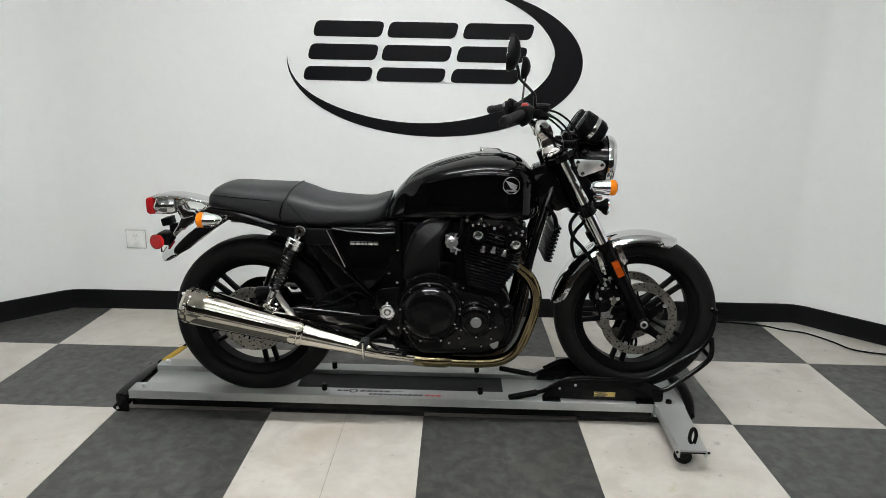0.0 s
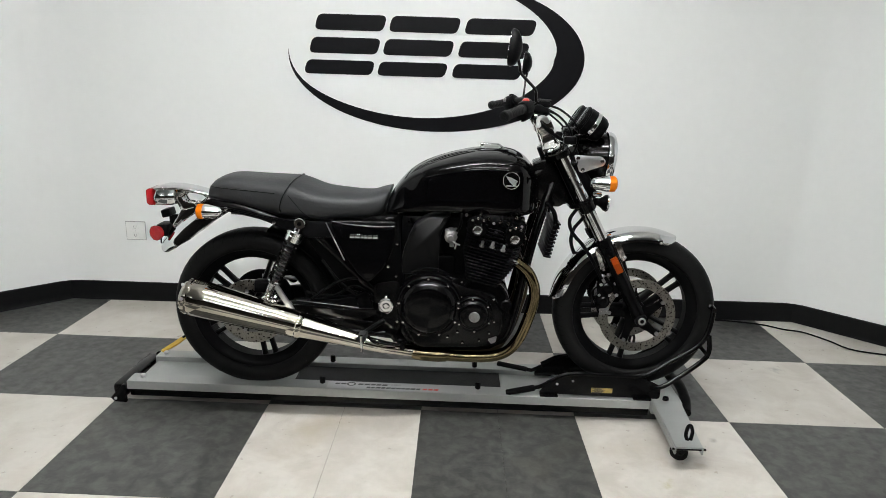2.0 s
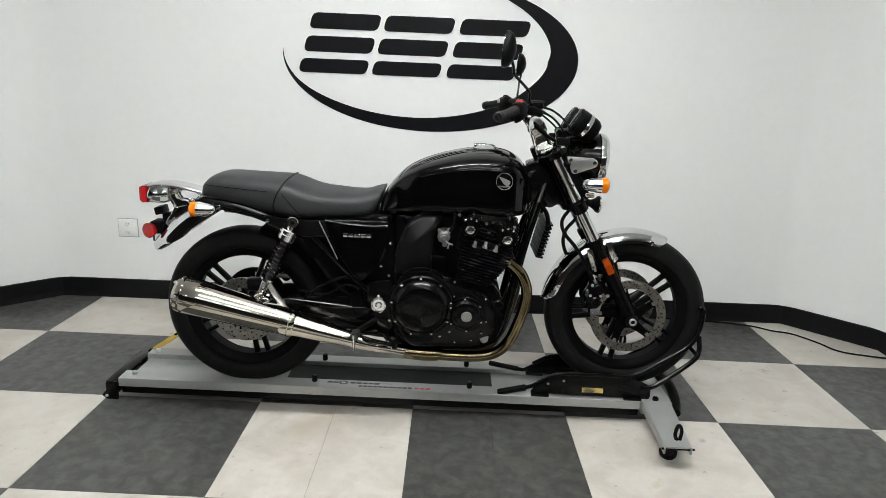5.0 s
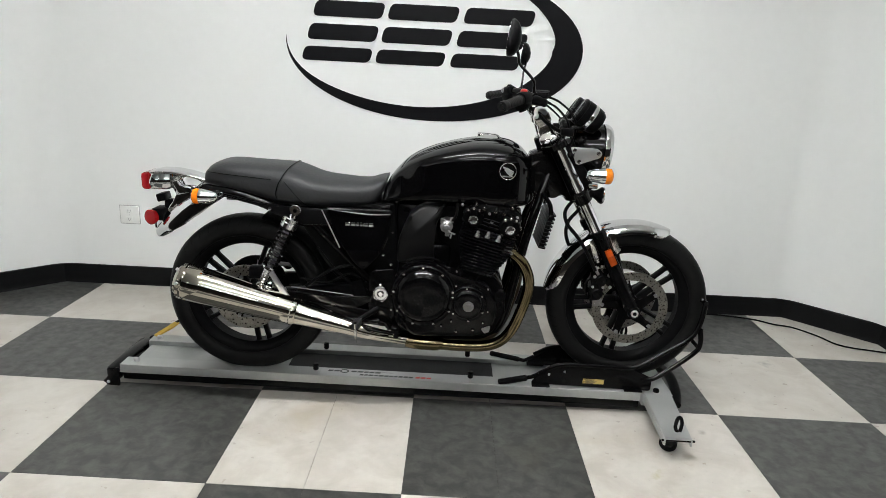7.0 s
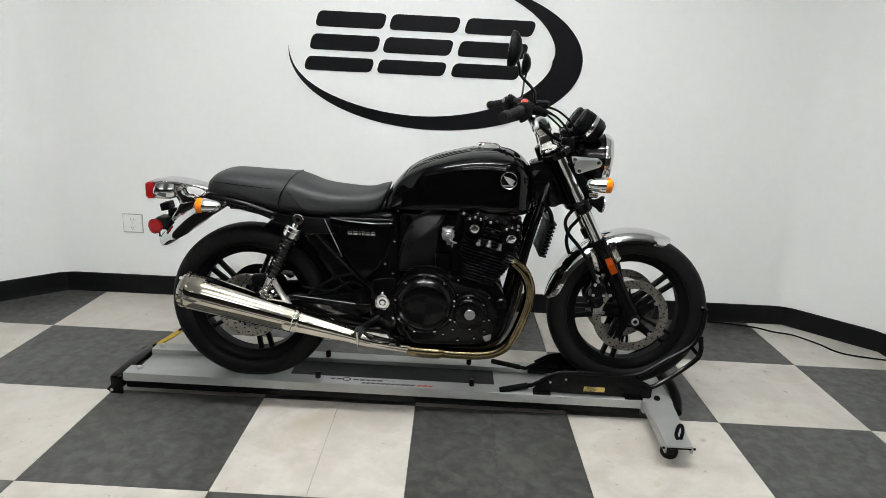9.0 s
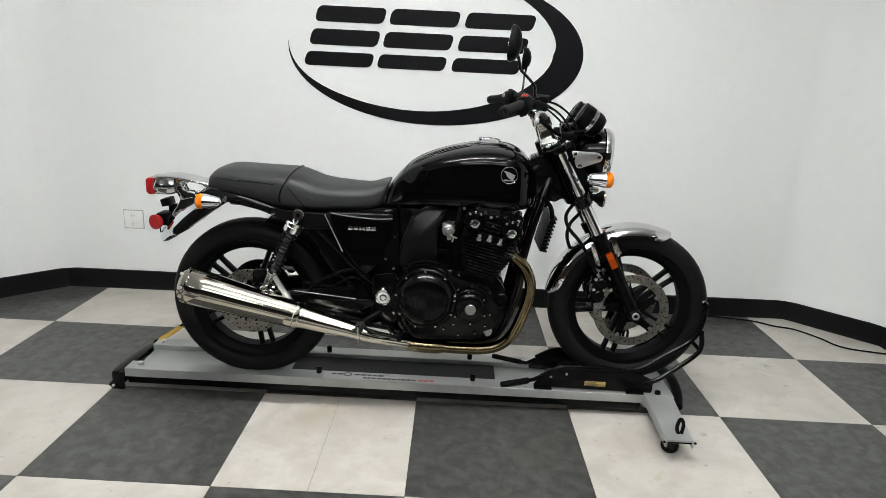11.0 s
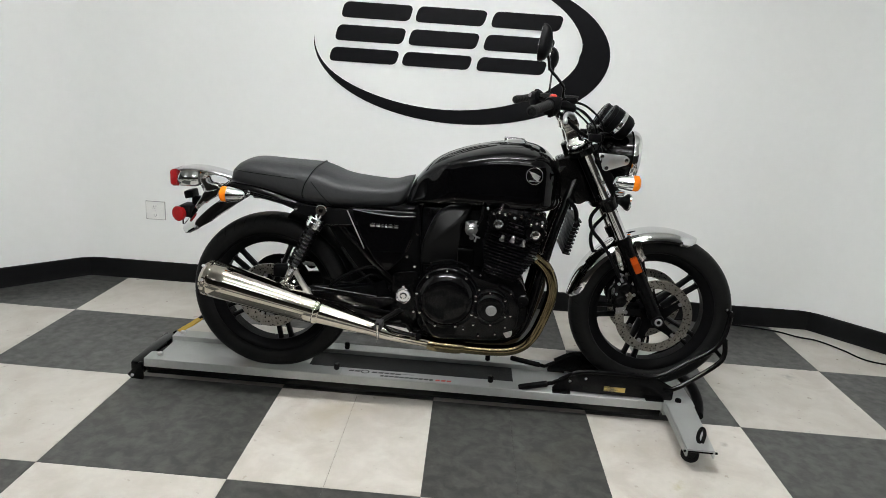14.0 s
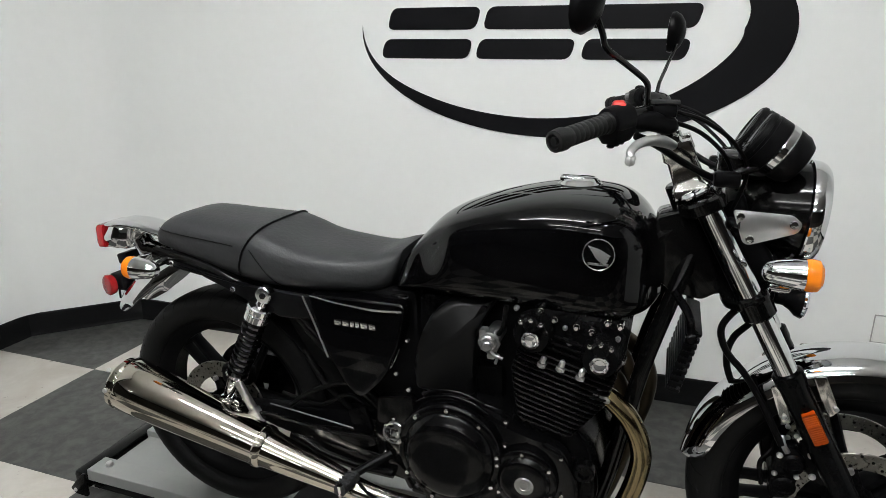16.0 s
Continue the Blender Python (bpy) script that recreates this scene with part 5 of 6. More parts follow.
# cylinder head
HB = BASE + AX * 0.175
bm = bmesh.new()
rings(bm, [block_ring(HB, 0.090, 0.178, 0.025), block_ring(HB + AX * 0.045, 0.098, 0.180, 0.03), block_ring(HB + AX * 0.075, 0.094, 0.176, 0.03), block_ring(HB + AX * 0.095, 0.070, 0.168, 0.03)])
head = part("cylinder_head", bm, ENGINE_BLACK, engine, "black cylinder head and cam cover")
for k in range(3):
    bm = bmesh.new()
    c_ = HB + AX * (0.006 + 0.0125 * k)
    rings(bm, [block_ring(c_, 0.100, 0.192, 0.025), block_ring(c_ + AX * 0.004, 0.100, 0.192, 0.025)])
    part("cooling_fin", bm, FIN, head)
for s in (-1, 1):
    for (x, z) in ((1.401, 0.780), (1.530, 0.750)):
        bm = bmesh.new()
        y = YC + s * 0.175
        lathe(bm, (x, y, z + 0.004), (0, s, 0), [(0, 0.040), (0.030, 0.038), (0.042, 0.032)], 28)
        lathe(bm, (x, y, z + 0.030), (0, s, 0), [(0, 0.016), (0.05, 0.016), (0.054, 0.012)], 16)
        boss = part("cam_end", bm, ENGINE_BLACK, head)
        bm = bmesh.new()
        lathe(bm, (x, YC + s * 0.2165, z), (0, s, 0), [(0, 0.0190), (0.009, 0.0190), (0.013, 0.0165), (0.0125, 0.0130), (0.0100, 0.0105), (0.0105, 0.002)], 28)
        part("cam_cap", bm, CHROME, boss, "round chrome cap")
        for u in (-0.019, 0.0, 0.019):
            bm = bmesh.new()
            bolt(bm, (x + u, YC + s * 0.222, z + 0.036 + (0.006 if u == 0 else 0)), (0, s, 0), 0.0052, 0.010)
            part("head_bolt", bm, STEEL, boss)
    for x, z, r in ((1.362, 0.822, 0.0035), (1.458, 0.795, 0.0035), (1.556, 0.786, 0.0035), (1.468, 0.765, 0.004)):
        bm = bmesh.new()
        lathe(bm, (x, YC + s * 0.172, z), (0, s, 0), [(0, r * 1.5), (0.008, r * 1.5), (0.009, r), (0.012, r), (0.014, r * 0.6)], 10)
        part("head_stud", bm, CAST, head)
    # cover screws on their posts, added as bright glints round the cam ends
    for x, z in ((1.411, 0.826), (1.438, 0.812), (1.480, 0.803), (1.509, 0.797), (1.536, 0.819), (1.559, 0.815), (1.568, 0.747)):
        bm = bmesh.new()
        lathe(bm, (x, YC + s * 0.166, z), (0, s, 0), [(0, 0.007), (0.020, 0.0065), (0.020, 0.0055), (0.027, 0.0055), (0.030, 0.0035)], 12)
        part("cover_screw", bm, STEEL, head)
    # throttle body and hoses beside the head
    bm = bmesh.new()
    rod(bm, (1.322, YC + s * 0.10, 0.752), (1.322, YC + s * 0.192, 0.752), 0.018, None, 20, 0.004)
    rod(bm, (1.322, YC + s * 0.192, 0.752), (1.322, YC + s * 0.203, 0.752), 0.0115, None, 16, 0.003)
    lathe(bm, (1.322, YC + s * 0.176, 0.752), (0, s, 0), [(0, 0.020), (0.002, 0.0235), (0.006, 0.0235), (0.008, 0.020)], 8)
    box(bm, (1.300, YC + s * 0.17 - 0.012, 0.758), (1.316, YC + s * 0.17 + 0.012, 0.778), 0.004)
    box(bm, (1.332, YC + s * 0.17 - 0.012, 0.764), (1.346, YC + s * 0.17 + 0.012, 0.782), 0.004)
    box(bm, (1.318, YC + s * 0.17 - 0.012, 0.716), (1.334, YC + s * 0.17 + 0.012, 0.730), 0.003)
    bmesh.ops.translate(bm, verts=bm.verts[:], vec=(-0.012, 0, -0.010))
    thr = part("throttle_body", bm, CAST, bike, "cast aluminium throttle body")
    bm = bmesh.new()
    tube(bm, [(1.312, YC + s * 0.19, 0.735), (1.325, YC + s * 0.195, 0.724), (1.342, YC + s * 0.195, 0.718)], 0.003, 8)
    tube(bm, [(1.330, YC + s * 0.18, 0.72), (1.325, YC + s * 0.185, 0.70)], 0.003, 8)
    part("linkage", bm, SATIN, thr)
    bm = bmesh.new()
    tube(bm, [(1.345, YC + s * 0.19, 0.83), (1.342, YC + s * 0.195, 0.79), (1.330, YC + s * 0.185, 0.765)], 0.005, 8)
    part("plug_lead", bm, CABLE, head)
    bm = bmesh.new()
    tube(bm, [(1.50, YC + s * 0.15, 0.83), (1.47, YC + s * 0.17, 0.80), (1.455, YC + s * 0.15, 0.77)], 0.006, 8)
    part("plug_lead", bm, CABLE, head)
    bm = bmesh.new()
    tube(bm, [(1.43, YC + s * 0.12, 0.83), (1.44, YC + s * 0.16, 0.79), (1.46, YC + s * 0.14, 0.75)], 0.006, 8)
    part("plug_lead", bm, CABLE, head)
# black box added to close a bright gap between air box and head
bm = bmesh.new()
box(bm, (1.29, R(0.06), 0.775), (1.44, R(-0.06), 0.852), 0.01)
part("ignition_coil", bm, ENGINE_BLACK, bike)
bm = bmesh.new()
box(bm, (1.27, R(0.10), 0.56), (1.40, R(-0.10), 0.80), 0.01)
part("intake_manifold", bm, MATT_BLACK, engine)
# gearbox rear and starter
bm = bmesh.new()
box(bm, (1.14, R(0.12), 0.52), (1.33, R(-0.12), 0.66), 0.02)
box(bm, (1.125, R(0.10), 0.60), (1.30, R(-0.10), 0.80), 0.02)
part("gearbox_top", bm, ENGINE_BLACK, engine)

# --- exhaust ---
None
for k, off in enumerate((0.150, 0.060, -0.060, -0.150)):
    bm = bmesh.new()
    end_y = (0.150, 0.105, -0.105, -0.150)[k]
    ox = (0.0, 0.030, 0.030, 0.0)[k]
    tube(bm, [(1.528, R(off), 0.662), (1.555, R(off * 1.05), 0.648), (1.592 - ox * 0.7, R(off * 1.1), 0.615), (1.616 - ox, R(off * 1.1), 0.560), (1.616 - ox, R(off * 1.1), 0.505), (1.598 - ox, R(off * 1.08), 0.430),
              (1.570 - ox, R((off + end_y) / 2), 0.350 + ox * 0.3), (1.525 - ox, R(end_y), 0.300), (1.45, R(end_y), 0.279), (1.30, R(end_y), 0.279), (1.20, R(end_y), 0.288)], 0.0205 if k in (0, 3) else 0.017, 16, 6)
    # all but the near pipe carry their shade in the material's colour
    pipe = part("header_pipe", bm, HEADER if k == 0 else HEADER_SHADED, bike, "heat-tinted chrome exhaust header" if k == 0 else "exhaust header with its shade put into the colour")
    bm = bmesh.new()
    lathe(bm, (1.520, R(off), 0.668), (0.85, 0, -0.5), [(0, 0.032), (0.008, 0.032), (0.010, 0.026), (0.022, 0.024)], 20)
    part("header_flange", bm, CAST, pipe)
    for u in (-1, 1):
        bm = bmesh.new()
        bolt(bm, (1.532, R(off + u * 0.028), 0.664), (0.85, 0, -0.5), 0.006, 0.022)
        part("flange_nut", bm, SATIN, pipe)
MY = R(0.203)
bm = bmesh.new()
tube(bm, [(1.32, R(0.150), 0.281), (1.25, R(0.152), 0.282), (1.18, R(0.160), 0.290)], 0.026, 20, 4, radii=([0, 0.15, 0.85, 1], [0.0195, 0.027, 0.027, 0.022]))
part("collector", bm, HEADER, bike, "tinted exhaust collector")
bm = bmesh.new()
tube(bm, [(1.20, R(0.155), 0.292), (1.15, R(0.168), 0.302), (1.05, R(0.195), 0.328), (0.95, R(0.20), 0.356), (0.84, MY, 0.3835), (0.765, MY, 0.4025)], 0.02, 24, 6,
     radii=([0, 0.25, 0.5, 0.75, 1], [0.020, 0.021, 0.027, 0.038, 0.0475]))
part("link_pipe", bm, WARM_CHROME, bike, "chrome tapered link pipe")
bm = bmesh.new()
m0, m1 = Vector((0.782, MY, 0.398)), Vector((0.356, MY, 0.5005))
ln = (m1 - m0).length
lathe(bm, m0, m1 - m0, [(-0.004, 0.046), (0.002, 0.0505), (0.014, 0.0515), (0.018, 0.049), (0.10, 0.0535), (0.22, 0.0600), (0.34, 0.0655), (0.398, 0.0675), (0.402, 0.0650), (0.406, 0.0650), (0.410, 0.0675), (0.422, 0.0660), (ln - 0.012, 0.0560), (ln - 0.003, 0.0510), (ln, 0.046), (ln - 0.002, 0.040), (ln - 0.03, 0.036)], 56)
muff = part("muffler", bm, WARM_CHROME, bike, "chrome megaphone muffler")
# flat black disc stands in for the shade inside the pipe
bm = bmesh.new()
lathe(bm, m0 + (m1 - m0) * 0.985, m1 - m0, [(0, 0.033), (0.004, 0.033)], 24)
part("muffler_mouth", bm, CABLE, muff)
for k in range(2):
    bm = bmesh.new()
    a = m0 + (m1 - m0).normalized() * 0.416
    bolt(bm, a + Vector((0, -0.067 + 0.02 * k, 0.012 + 0.045 * k)), (0, -1, 0.3 + k), 0.006, 0.004)
    part("end_cap_screw", bm, SATIN, muff)
# muffler hanger
bm = bmesh.new()
plate(bm, rounded([(0.70, 0.46), (0.80, 0.43), (0.99, 0.41), (1.05, 0.44), (1.04, 0.46), (0.92, 0.452), (0.78, 0.465)], 0.01), R(0.165), R(0.157), 0.002)
part("muffler_hanger", bm, FRAME_BLACK, bike)

# black plate added behind the engine to close a bright gap
bm = bmesh.new()
plate(bm, rounded([(1.06, 0.50), (1.16, 0.50), (1.17, 0.318), (1.10, 0.305), (1.07, 0.36)], 0.01), YC - 0.1, YC + 0.1, 0.006)
part("sump_rear", bm, ENGINE_BLACK, engine)

# pegs, pedal and rider controls
for s in (-1, 1):
    bm = bmesh.new()
    a, b = Vector((1.008, YC + s * 0.20, 0.372)), Vector((1.006, YC + s * 0.268, 0.380))
    rings(bm, [[p + Vector((u, 0, v)) for u, v in rounded([(-0.013, -0.011), (0.013, -0.011), (0.013, 0.012), (-0.013, 0.012)], 0.006, 3)] for p in (a, b)])
    peg_ = part("foot_peg", bm, DECK_MAT, bike, "ribbed grey-black rubber foot peg")
    for k in range(5):
        bm = bmesh.new()
        p = a.lerp(b, 0.1 + 0.19 * k)
        box(bm, (p.x - 0.013, p.y - 0.003, p.z + 0.0115), (p.x + 0.013, p.y + 0.003, p.z + 0.015), 0.001)
        part("peg_rib", bm, DECK_MAT, peg_)
    bm = bmesh.new()
    rod(bm, b + Vector((0, -s * 0.002, 0.013)), b + Vector((0, -s * 0.012, -0.050)), 0.0062, 0.005)
    part("peg_feeler", bm, STEEL, peg_)
    bm = bmesh.new()
    tube(bm, [(1.07, YC + s * 0.13, 0.40), (1.03, YC + s * 0.17, 0.385), (1.005, YC + s * 0.205, 0.376)], 0.010, 10)
    part("peg_bracket", bm, MATT_BLACK, peg_)
bm = bmesh.new()
tube(bm, [(1.02, R(0.205), 0.362), (1.06, R(0.225), 0.352), (1.12, R(0.235), 0.350), (1.155, R(0.238), 0.356)], 0.0042, 10)
box(bm, (1.142, R(0.27), 0.345), (1.162, R(0.225), 0.366), 0.005)
part("brake_pedal", bm, ENGINE_BLACK, bike)
# brake rod, hoses and small levers near the swing arm
bm = bmesh.new()
rod(bm, (0.745, R(0.125), 0.466), (1.012, R(0.130), 0.444), 0.0017)
part("brake_rod", bm, CAST, bike)
bm = bmesh.new()
tube(bm, [(0.80, R(0.12), 0.47), (0.86, R(0.128), 0.52), (0.93, R(0.128), 0.555), (0.985, R(0.12), 0.56)], 0.006, 8)
tube(bm, [(0.78, R(0.12), 0.50), (0.88, R(0.125), 0.49), (0.96, R(0.125), 0.53), (1.02, R(0.12), 0.50)], 0.005, 8)
tube(bm, [(0.84, R(0.11), 0.62), (0.90, R(0.125), 0.55), (0.97, R(0.12), 0.49), (1.04, R(0.12), 0.46)], 0.006, 8)
part("brake_hose", bm, CABLE, bike)
bm = bmesh.new()
plate(bm, rounded([(0.965, 0.50), (1.01, 0.52), (1.03, 0.46), (1.015, 0.41), (0.985, 0.43)], 0.008), R(0.142), R(0.13), 0.003)
part("rear_master_cylinder", bm, ENGINE_BLACK, bike)
# black plates added to close bright gaps between swing arm and exhaust
bm = bmesh.new()
plate(bm, rounded([(0.985, 0.52), (1.08, 0.52), (1.08, 0.345), (1.02, 0.352), (0.99, 0.40)], 0.01), YC - 0.09, YC + 0.09, 0.004)
plate(bm, rounded([(0.86, 0.52), (0.99, 0.52), (0.985, 0.475), (0.88, 0.462)], 0.008), YC - 0.07, YC + 0.07, 0.004)
part("inner_guard", bm, MATT_BLACK, bike)
# black plate added to darken the gap under the swing arm
bm = bmesh.new()
plate(bm, rounded([(0.75, 0.475), (0.95, 0.475), (0.945, 0.415), (0.90, 0.395), (0.80, 0.392), (0.755, 0.42)], 0.012), R(-0.058), R(-0.078), 0.003)
part("chain_guard", bm, MATT_BLACK, bike)
# black plates below the pivot, added to close bright gaps the camera sees
for v in (-0.0975, 0.0975):
    bm = bmesh.new()
    plate(bm, rounded([(0.930, 0.440), (1.16, 0.470), (1.175, 0.330), (1.10, 0.318), (0.955, 0.335), (0.926, 0.385)], 0.012), YC + v - 0.0075, YC + v + 0.0075, 0.003)
    part("stand_bracket", bm, ENGINE_BLACK, bike)
# centre stand, folded up behind the lower frame
for v in (-0.13, 0.13):
    bm = bmesh.new()
    tube(bm, [(1.075, YC + v, 0.350), (0.98, YC + v, 0.352), (0.89, YC + v, 0.366), (0.835, YC + v, 0.392), (0.805, YC + v, 0.396)], 0.0135, 12)
    stand_leg = part("centre_stand_leg", bm, STAND, bike, "folded black centre stand")
    bm = bmesh.new()
    plate(bm, rounded([(0.86, 0.402), (0.965, 0.404), (1.06, 0.390), (1.06, 0.352), (0.93, 0.362)], 0.008), YC + v - 0.004, YC + v + 0.004, 0.0015)
    part("gusset", bm, STAND, stand_leg)
# inner rear fender and battery box fill the space under the seat
bm = bmesh.new()
plate(bm, rounded([(0.74, 0.755), (1.12, 0.80), (1.14, 0.52), (1.06, 0.485), (0.90, 0.505), (0.875, 0.56), (0.83, 0.63)], 0.02), YC - 0.095, YC + 0.095, 0.01)
part("battery_box", bm, MATT_BLACK, bike)
bm = bmesh.new()
loops = []
for k in range(17):
    a = radians(12 + 66 * k / 16)
    r = 0.322
    ring = []
    for q in range(9):
        b = math.pi * q / 8
        ring.append((RW.x + (r + 0.012 * math.sin(b)) * math.cos(a), YC - 0.078 * math.cos(b), RW.z + (r + 0.012 * math.sin(b)) * math.sin(a)))
    for q in range(8, -1, -1):
        b = math.pi * q / 8
        ring.append((RW.x + (r - 0.004 + 0.012 * math.sin(b)) * math.cos(a), YC - 0.075 * math.cos(b), RW.z + (r - 0.004 + 0.012 * math.sin(b)) * math.sin(a)))
    loops.append(ring)
rings(bm, loops)
part("inner_fender", bm, MATT_BLACK, bike)
bm = bmesh.new()
plate(bm, rounded([(0.50, 0.785), (0.80, 0.72), (0.90, 0.74), (0.95, 0.775), (0.60, 0.800)], 0.01), YC - 0.10, YC + 0.10, 0.008)
part("seat_base", bm, MATT_BLACK, seat)
# sprocket and chain on the far side
bm = bmesh.new()
torus_profile(bm, (RW.x, R(-0.075), RW.z), [(-0.003, 0.04), (-0.003, 0.125), (0.003, 0.125), (0.003, 0.04)], 42)
part("sprocket", bm, ENGINE_BLACK, rear_wheel)
bm = bmesh.new()
tube(bm, [(RW.x, R(-0.075), RW.z + 0.100), (0.85, R(-0.075), 0.485), (1.14, R(-0.075), 0.515), (1.175, R(-0.075), 0.480), (1.14, R(-0.075), 0.44), (0.85, R(-0.075), 0.375), (RW.x, R(-0.075), RW.z - 0.100)], 0.008, 8, 8)
part("drive_chain", bm, CAST, bike)
# drain bolt below the engine
bm = bmesh.new()
rod(bm, (1.44, R(0.05), 0.30), (1.44, R(0.05), 0.262), 0.012, None, 12, 0.003)
part("drain_bolt", bm, CABLE, engine)
# oil cooler
bm = bmesh.new()
co, cu = Vector((1.674, YC, 0.722)), Vector((0.22, 0, 0.975))
cf = Vector((0.975, 0, -0.22))
rings(bm, [[co + cu * h + cf * u + Vector((0, v, 0)) for u, v in ((-0.008, -0.090), (0.010, -0.090), (0.010, 0.090), (-0.008, 0.090))] for h in (-0.068, 0.068)])
cool = part("oil_cooler", bm, MATT_BLACK, bike, "black finned oil cooler")
for k in range(10):
    bm = bmesh.new()
    h = -0.063 + 0.014 * k
    rings(bm, [[co + cu * (h + e) + cf * u + Vector((0, v, 0)) for u, v in rounded([(-0.010, -0.096), (0.018, -0.096), (0.018, 0.096), (-0.010, 0.096)], 0.004, 2)] for e in (-0.0028, 0.0028)])
    part("cooler_fin", bm, MATT_BLACK, cool)
for s in (-1, 1):
    bm = bmesh.new()
    p = co + cu * 0.055 + Vector((0, s * 0.096, 0))
    lathe(bm, p, (0, s, 0), [(0, 0.011), (0.012, 0.011), (0.016, 0.007)], 12)
    tube(bm, [p + Vector((0, 0, 0.01)), p + Vector((-0.01, s * 0.01, 0.05)), p + Vector((-0.04, 0, 0.09))], 0.008, 10)
    part("cooler_fitting", bm, ENGINE_BLACK, cool)

# --- front end ---
FT, FB = Vector((1.668, 0, 1.072)), Vector((2.023, 0, 0.437))
FD = (FB - FT).normalized()
FN = Vector((-FD.z, 0, FD.x))     # forward, square to the fork
for s in (-1, 1):
    y = YC + s * 0.105
    at = lambda t, f=0.0, dy=0.0: Vector((0, y + dy, 0)) + FT.lerp(FB, t) + FN * f
    bm = bmesh.new()
    lathe(bm, at(0.05), FD, [(0, 0.012), (0.002, 0.0205), (0.012, 0.0205), (0.38, 0.0205)], 28)
    leg = part("fork_tube", bm, CHROME, bike, "chrome fork tube")
    bm = bmesh.new()
    lathe(bm, at(0.526), FD, [(0, 0.0215), (0.003, 0.0275), (0.026, 0.0275), (0.032, 0.0255), (0.18, 0.0255), (0.29, 0.0235), (0.318, 0.0265), (0.346, 0.024), (0.360, 0.012)], 28)
    part("fork_slider", bm, ENGINE_BLACK, leg, "matt black fork slider")
    bm = bmesh.new()
    lathe(bm, Vector((FB.x, y + s * 0.012, FB.z)), (0, s, 0), [(0, 0.024), (0.014, 0.022), (0.018, 0.018)], 20)
    part("axle_boss", bm, MATT_BLACK, leg)
    bm = bmesh.new()
    lathe(bm, Vector((FB.x, y + s * 0.030, FB.z)), (0, s, 0), [(0, 0.0140), (0.004, 0.0140), (0.006, 0.0122), (0.006, 0.0090), (0.003, 0.0085), (0.003, 0.002)], 24)
    part("axle_nut", bm, SATIN, leg)
    bm = bmesh.new()
    lathe(bm, Vector((FB.x, y + s * 0.0335, FB.z)), (0, s, 0), [(0, 0.0080), (0.001, 0.0076), (0.0012, 0.002)], 6)
    part("axle_socket", bm, CABLE, leg)
    bm = bmesh.new()
    p = at(0.672, 0.004, s * 0.030)
    d, n_ = FD, FN
    rings(bm, [[p + d * u + n_ * v + Vector((0, s * h, 0)) for u, v in rounded([(-0.031, -0.0125), (0.031, -0.0125), (0.031, 0.0125), (-0.031, 0.0125)], 0.004, 2)] for h in (-0.008, 0.004, 0.006)])
    refl = part("fork_reflector", bm, REFLECTOR, leg, "deep orange fork reflector")
    for u0, u1 in ((-0.027, -0.006), (-0.002, 0.027)):
        bm = bmesh.new()
        n = 5 if u1 < 0 else 7
        for k in range(n):
            ua, ub = u0 + (u1 - u0) * k / n, u0 + (u1 - u0) * (k + 0.8) / n
            rings(bm, [[p + d * u + n_ * v + Vector((0, s * h, 0)) for u, v in ((ua, -w), (ub, -w), (ub, w), (ua, w))] for h, w in ((0.0055, 0.0105), (0.0072, 0.0098))])
        part("reflector_field", bm, ORANGE if u1 < 0 else REFLECTOR, refl, smooth=False)
    # headlight ears
    bm = bmesh.new()
    yy = YC + s * 0.128
    plate(bm, rounded([(1.726, 1.037), (1.822, 1.034), (1.838, 1.020), (1.832, 1.004), (1.758, 0.976), (1.748, 0.980)], 0.007), yy - 0.0025, yy + 0.0025, 0.001)
    ear = part("headlight_ear", bm, SATIN, bike, "satin aluminium headlight bracket")
    for x, z in ((1.740, 1.027), (1.824, 1.019), (1.759, 0.988)):
        bm = bmesh.new()
        bolt(bm, (x, yy + s * 0.0024, z), (0, s, 0), 0.0075, 0.006)
        part("bolt", bm, CHROME, ear)
    bm = bmesh.new()
    rod(bm, (1.824, yy, 1.019), (1.824, YC + s * 0.088, 1.019), 0.009)
    rod(bm, (1.745, yy, 1.010), (1.728, YC + s * 0.10, 1.010), 0.009)
    part("ear_stay", bm, FRAME_BLACK, ear)
    # fork cover between the clamps
    bm = bmesh.new()
    lathe(bm, at(0.315), FD, [(0, 0.0225), (0.005, 0.030), (0.036, 0.030), (0.042, 0.0225)], 24)
    part("fork_clamp", bm, FRAME_BLACK, leg)

for t, name, h in ((0.055, "upper_triple_clamp", 0.013), (0.32, "lower_triple_clamp", 0.011)):
    bm = bmesh.new()
    c_ = FT.lerp(FB, t) + Vector((0, YC, 0))
    out = rounded([(-0.055, -0.070), (-0.026, -0.130), (0.028, -0.130), (0.035, -0.05), (0.035, 0.05), (0.028, 0.130), (-0.026, 0.130), (-0.055, 0.070)], 0.02, 4)
    rings(bm, [[c_ + FD * e + FN * (u * k) + Vector((0, v * k, 0)) for u, v in out] for e, k in ((-h, 0.96), (-h + 0.004, 1), (h - 0.004, 1), (h, 0.96))])
    part(name, bm, FRAME_BLACK, bike)
bm = bmesh.new()
c_ = FT.lerp(FB, 0.2) + Vector((0, YC, 0))
rings(bm, [[c_ + FD * e + FN * u + Vector((0, v, 0)) for u, v in rounded([(-0.03, -0.065), (0.06, -0.065), (0.06, 0.065), (-0.03, 0.065)], 0.02, 3)] for e in (-0.088, 0.10)])
part("wiring_cover", bm, MATT_BLACK, bike)

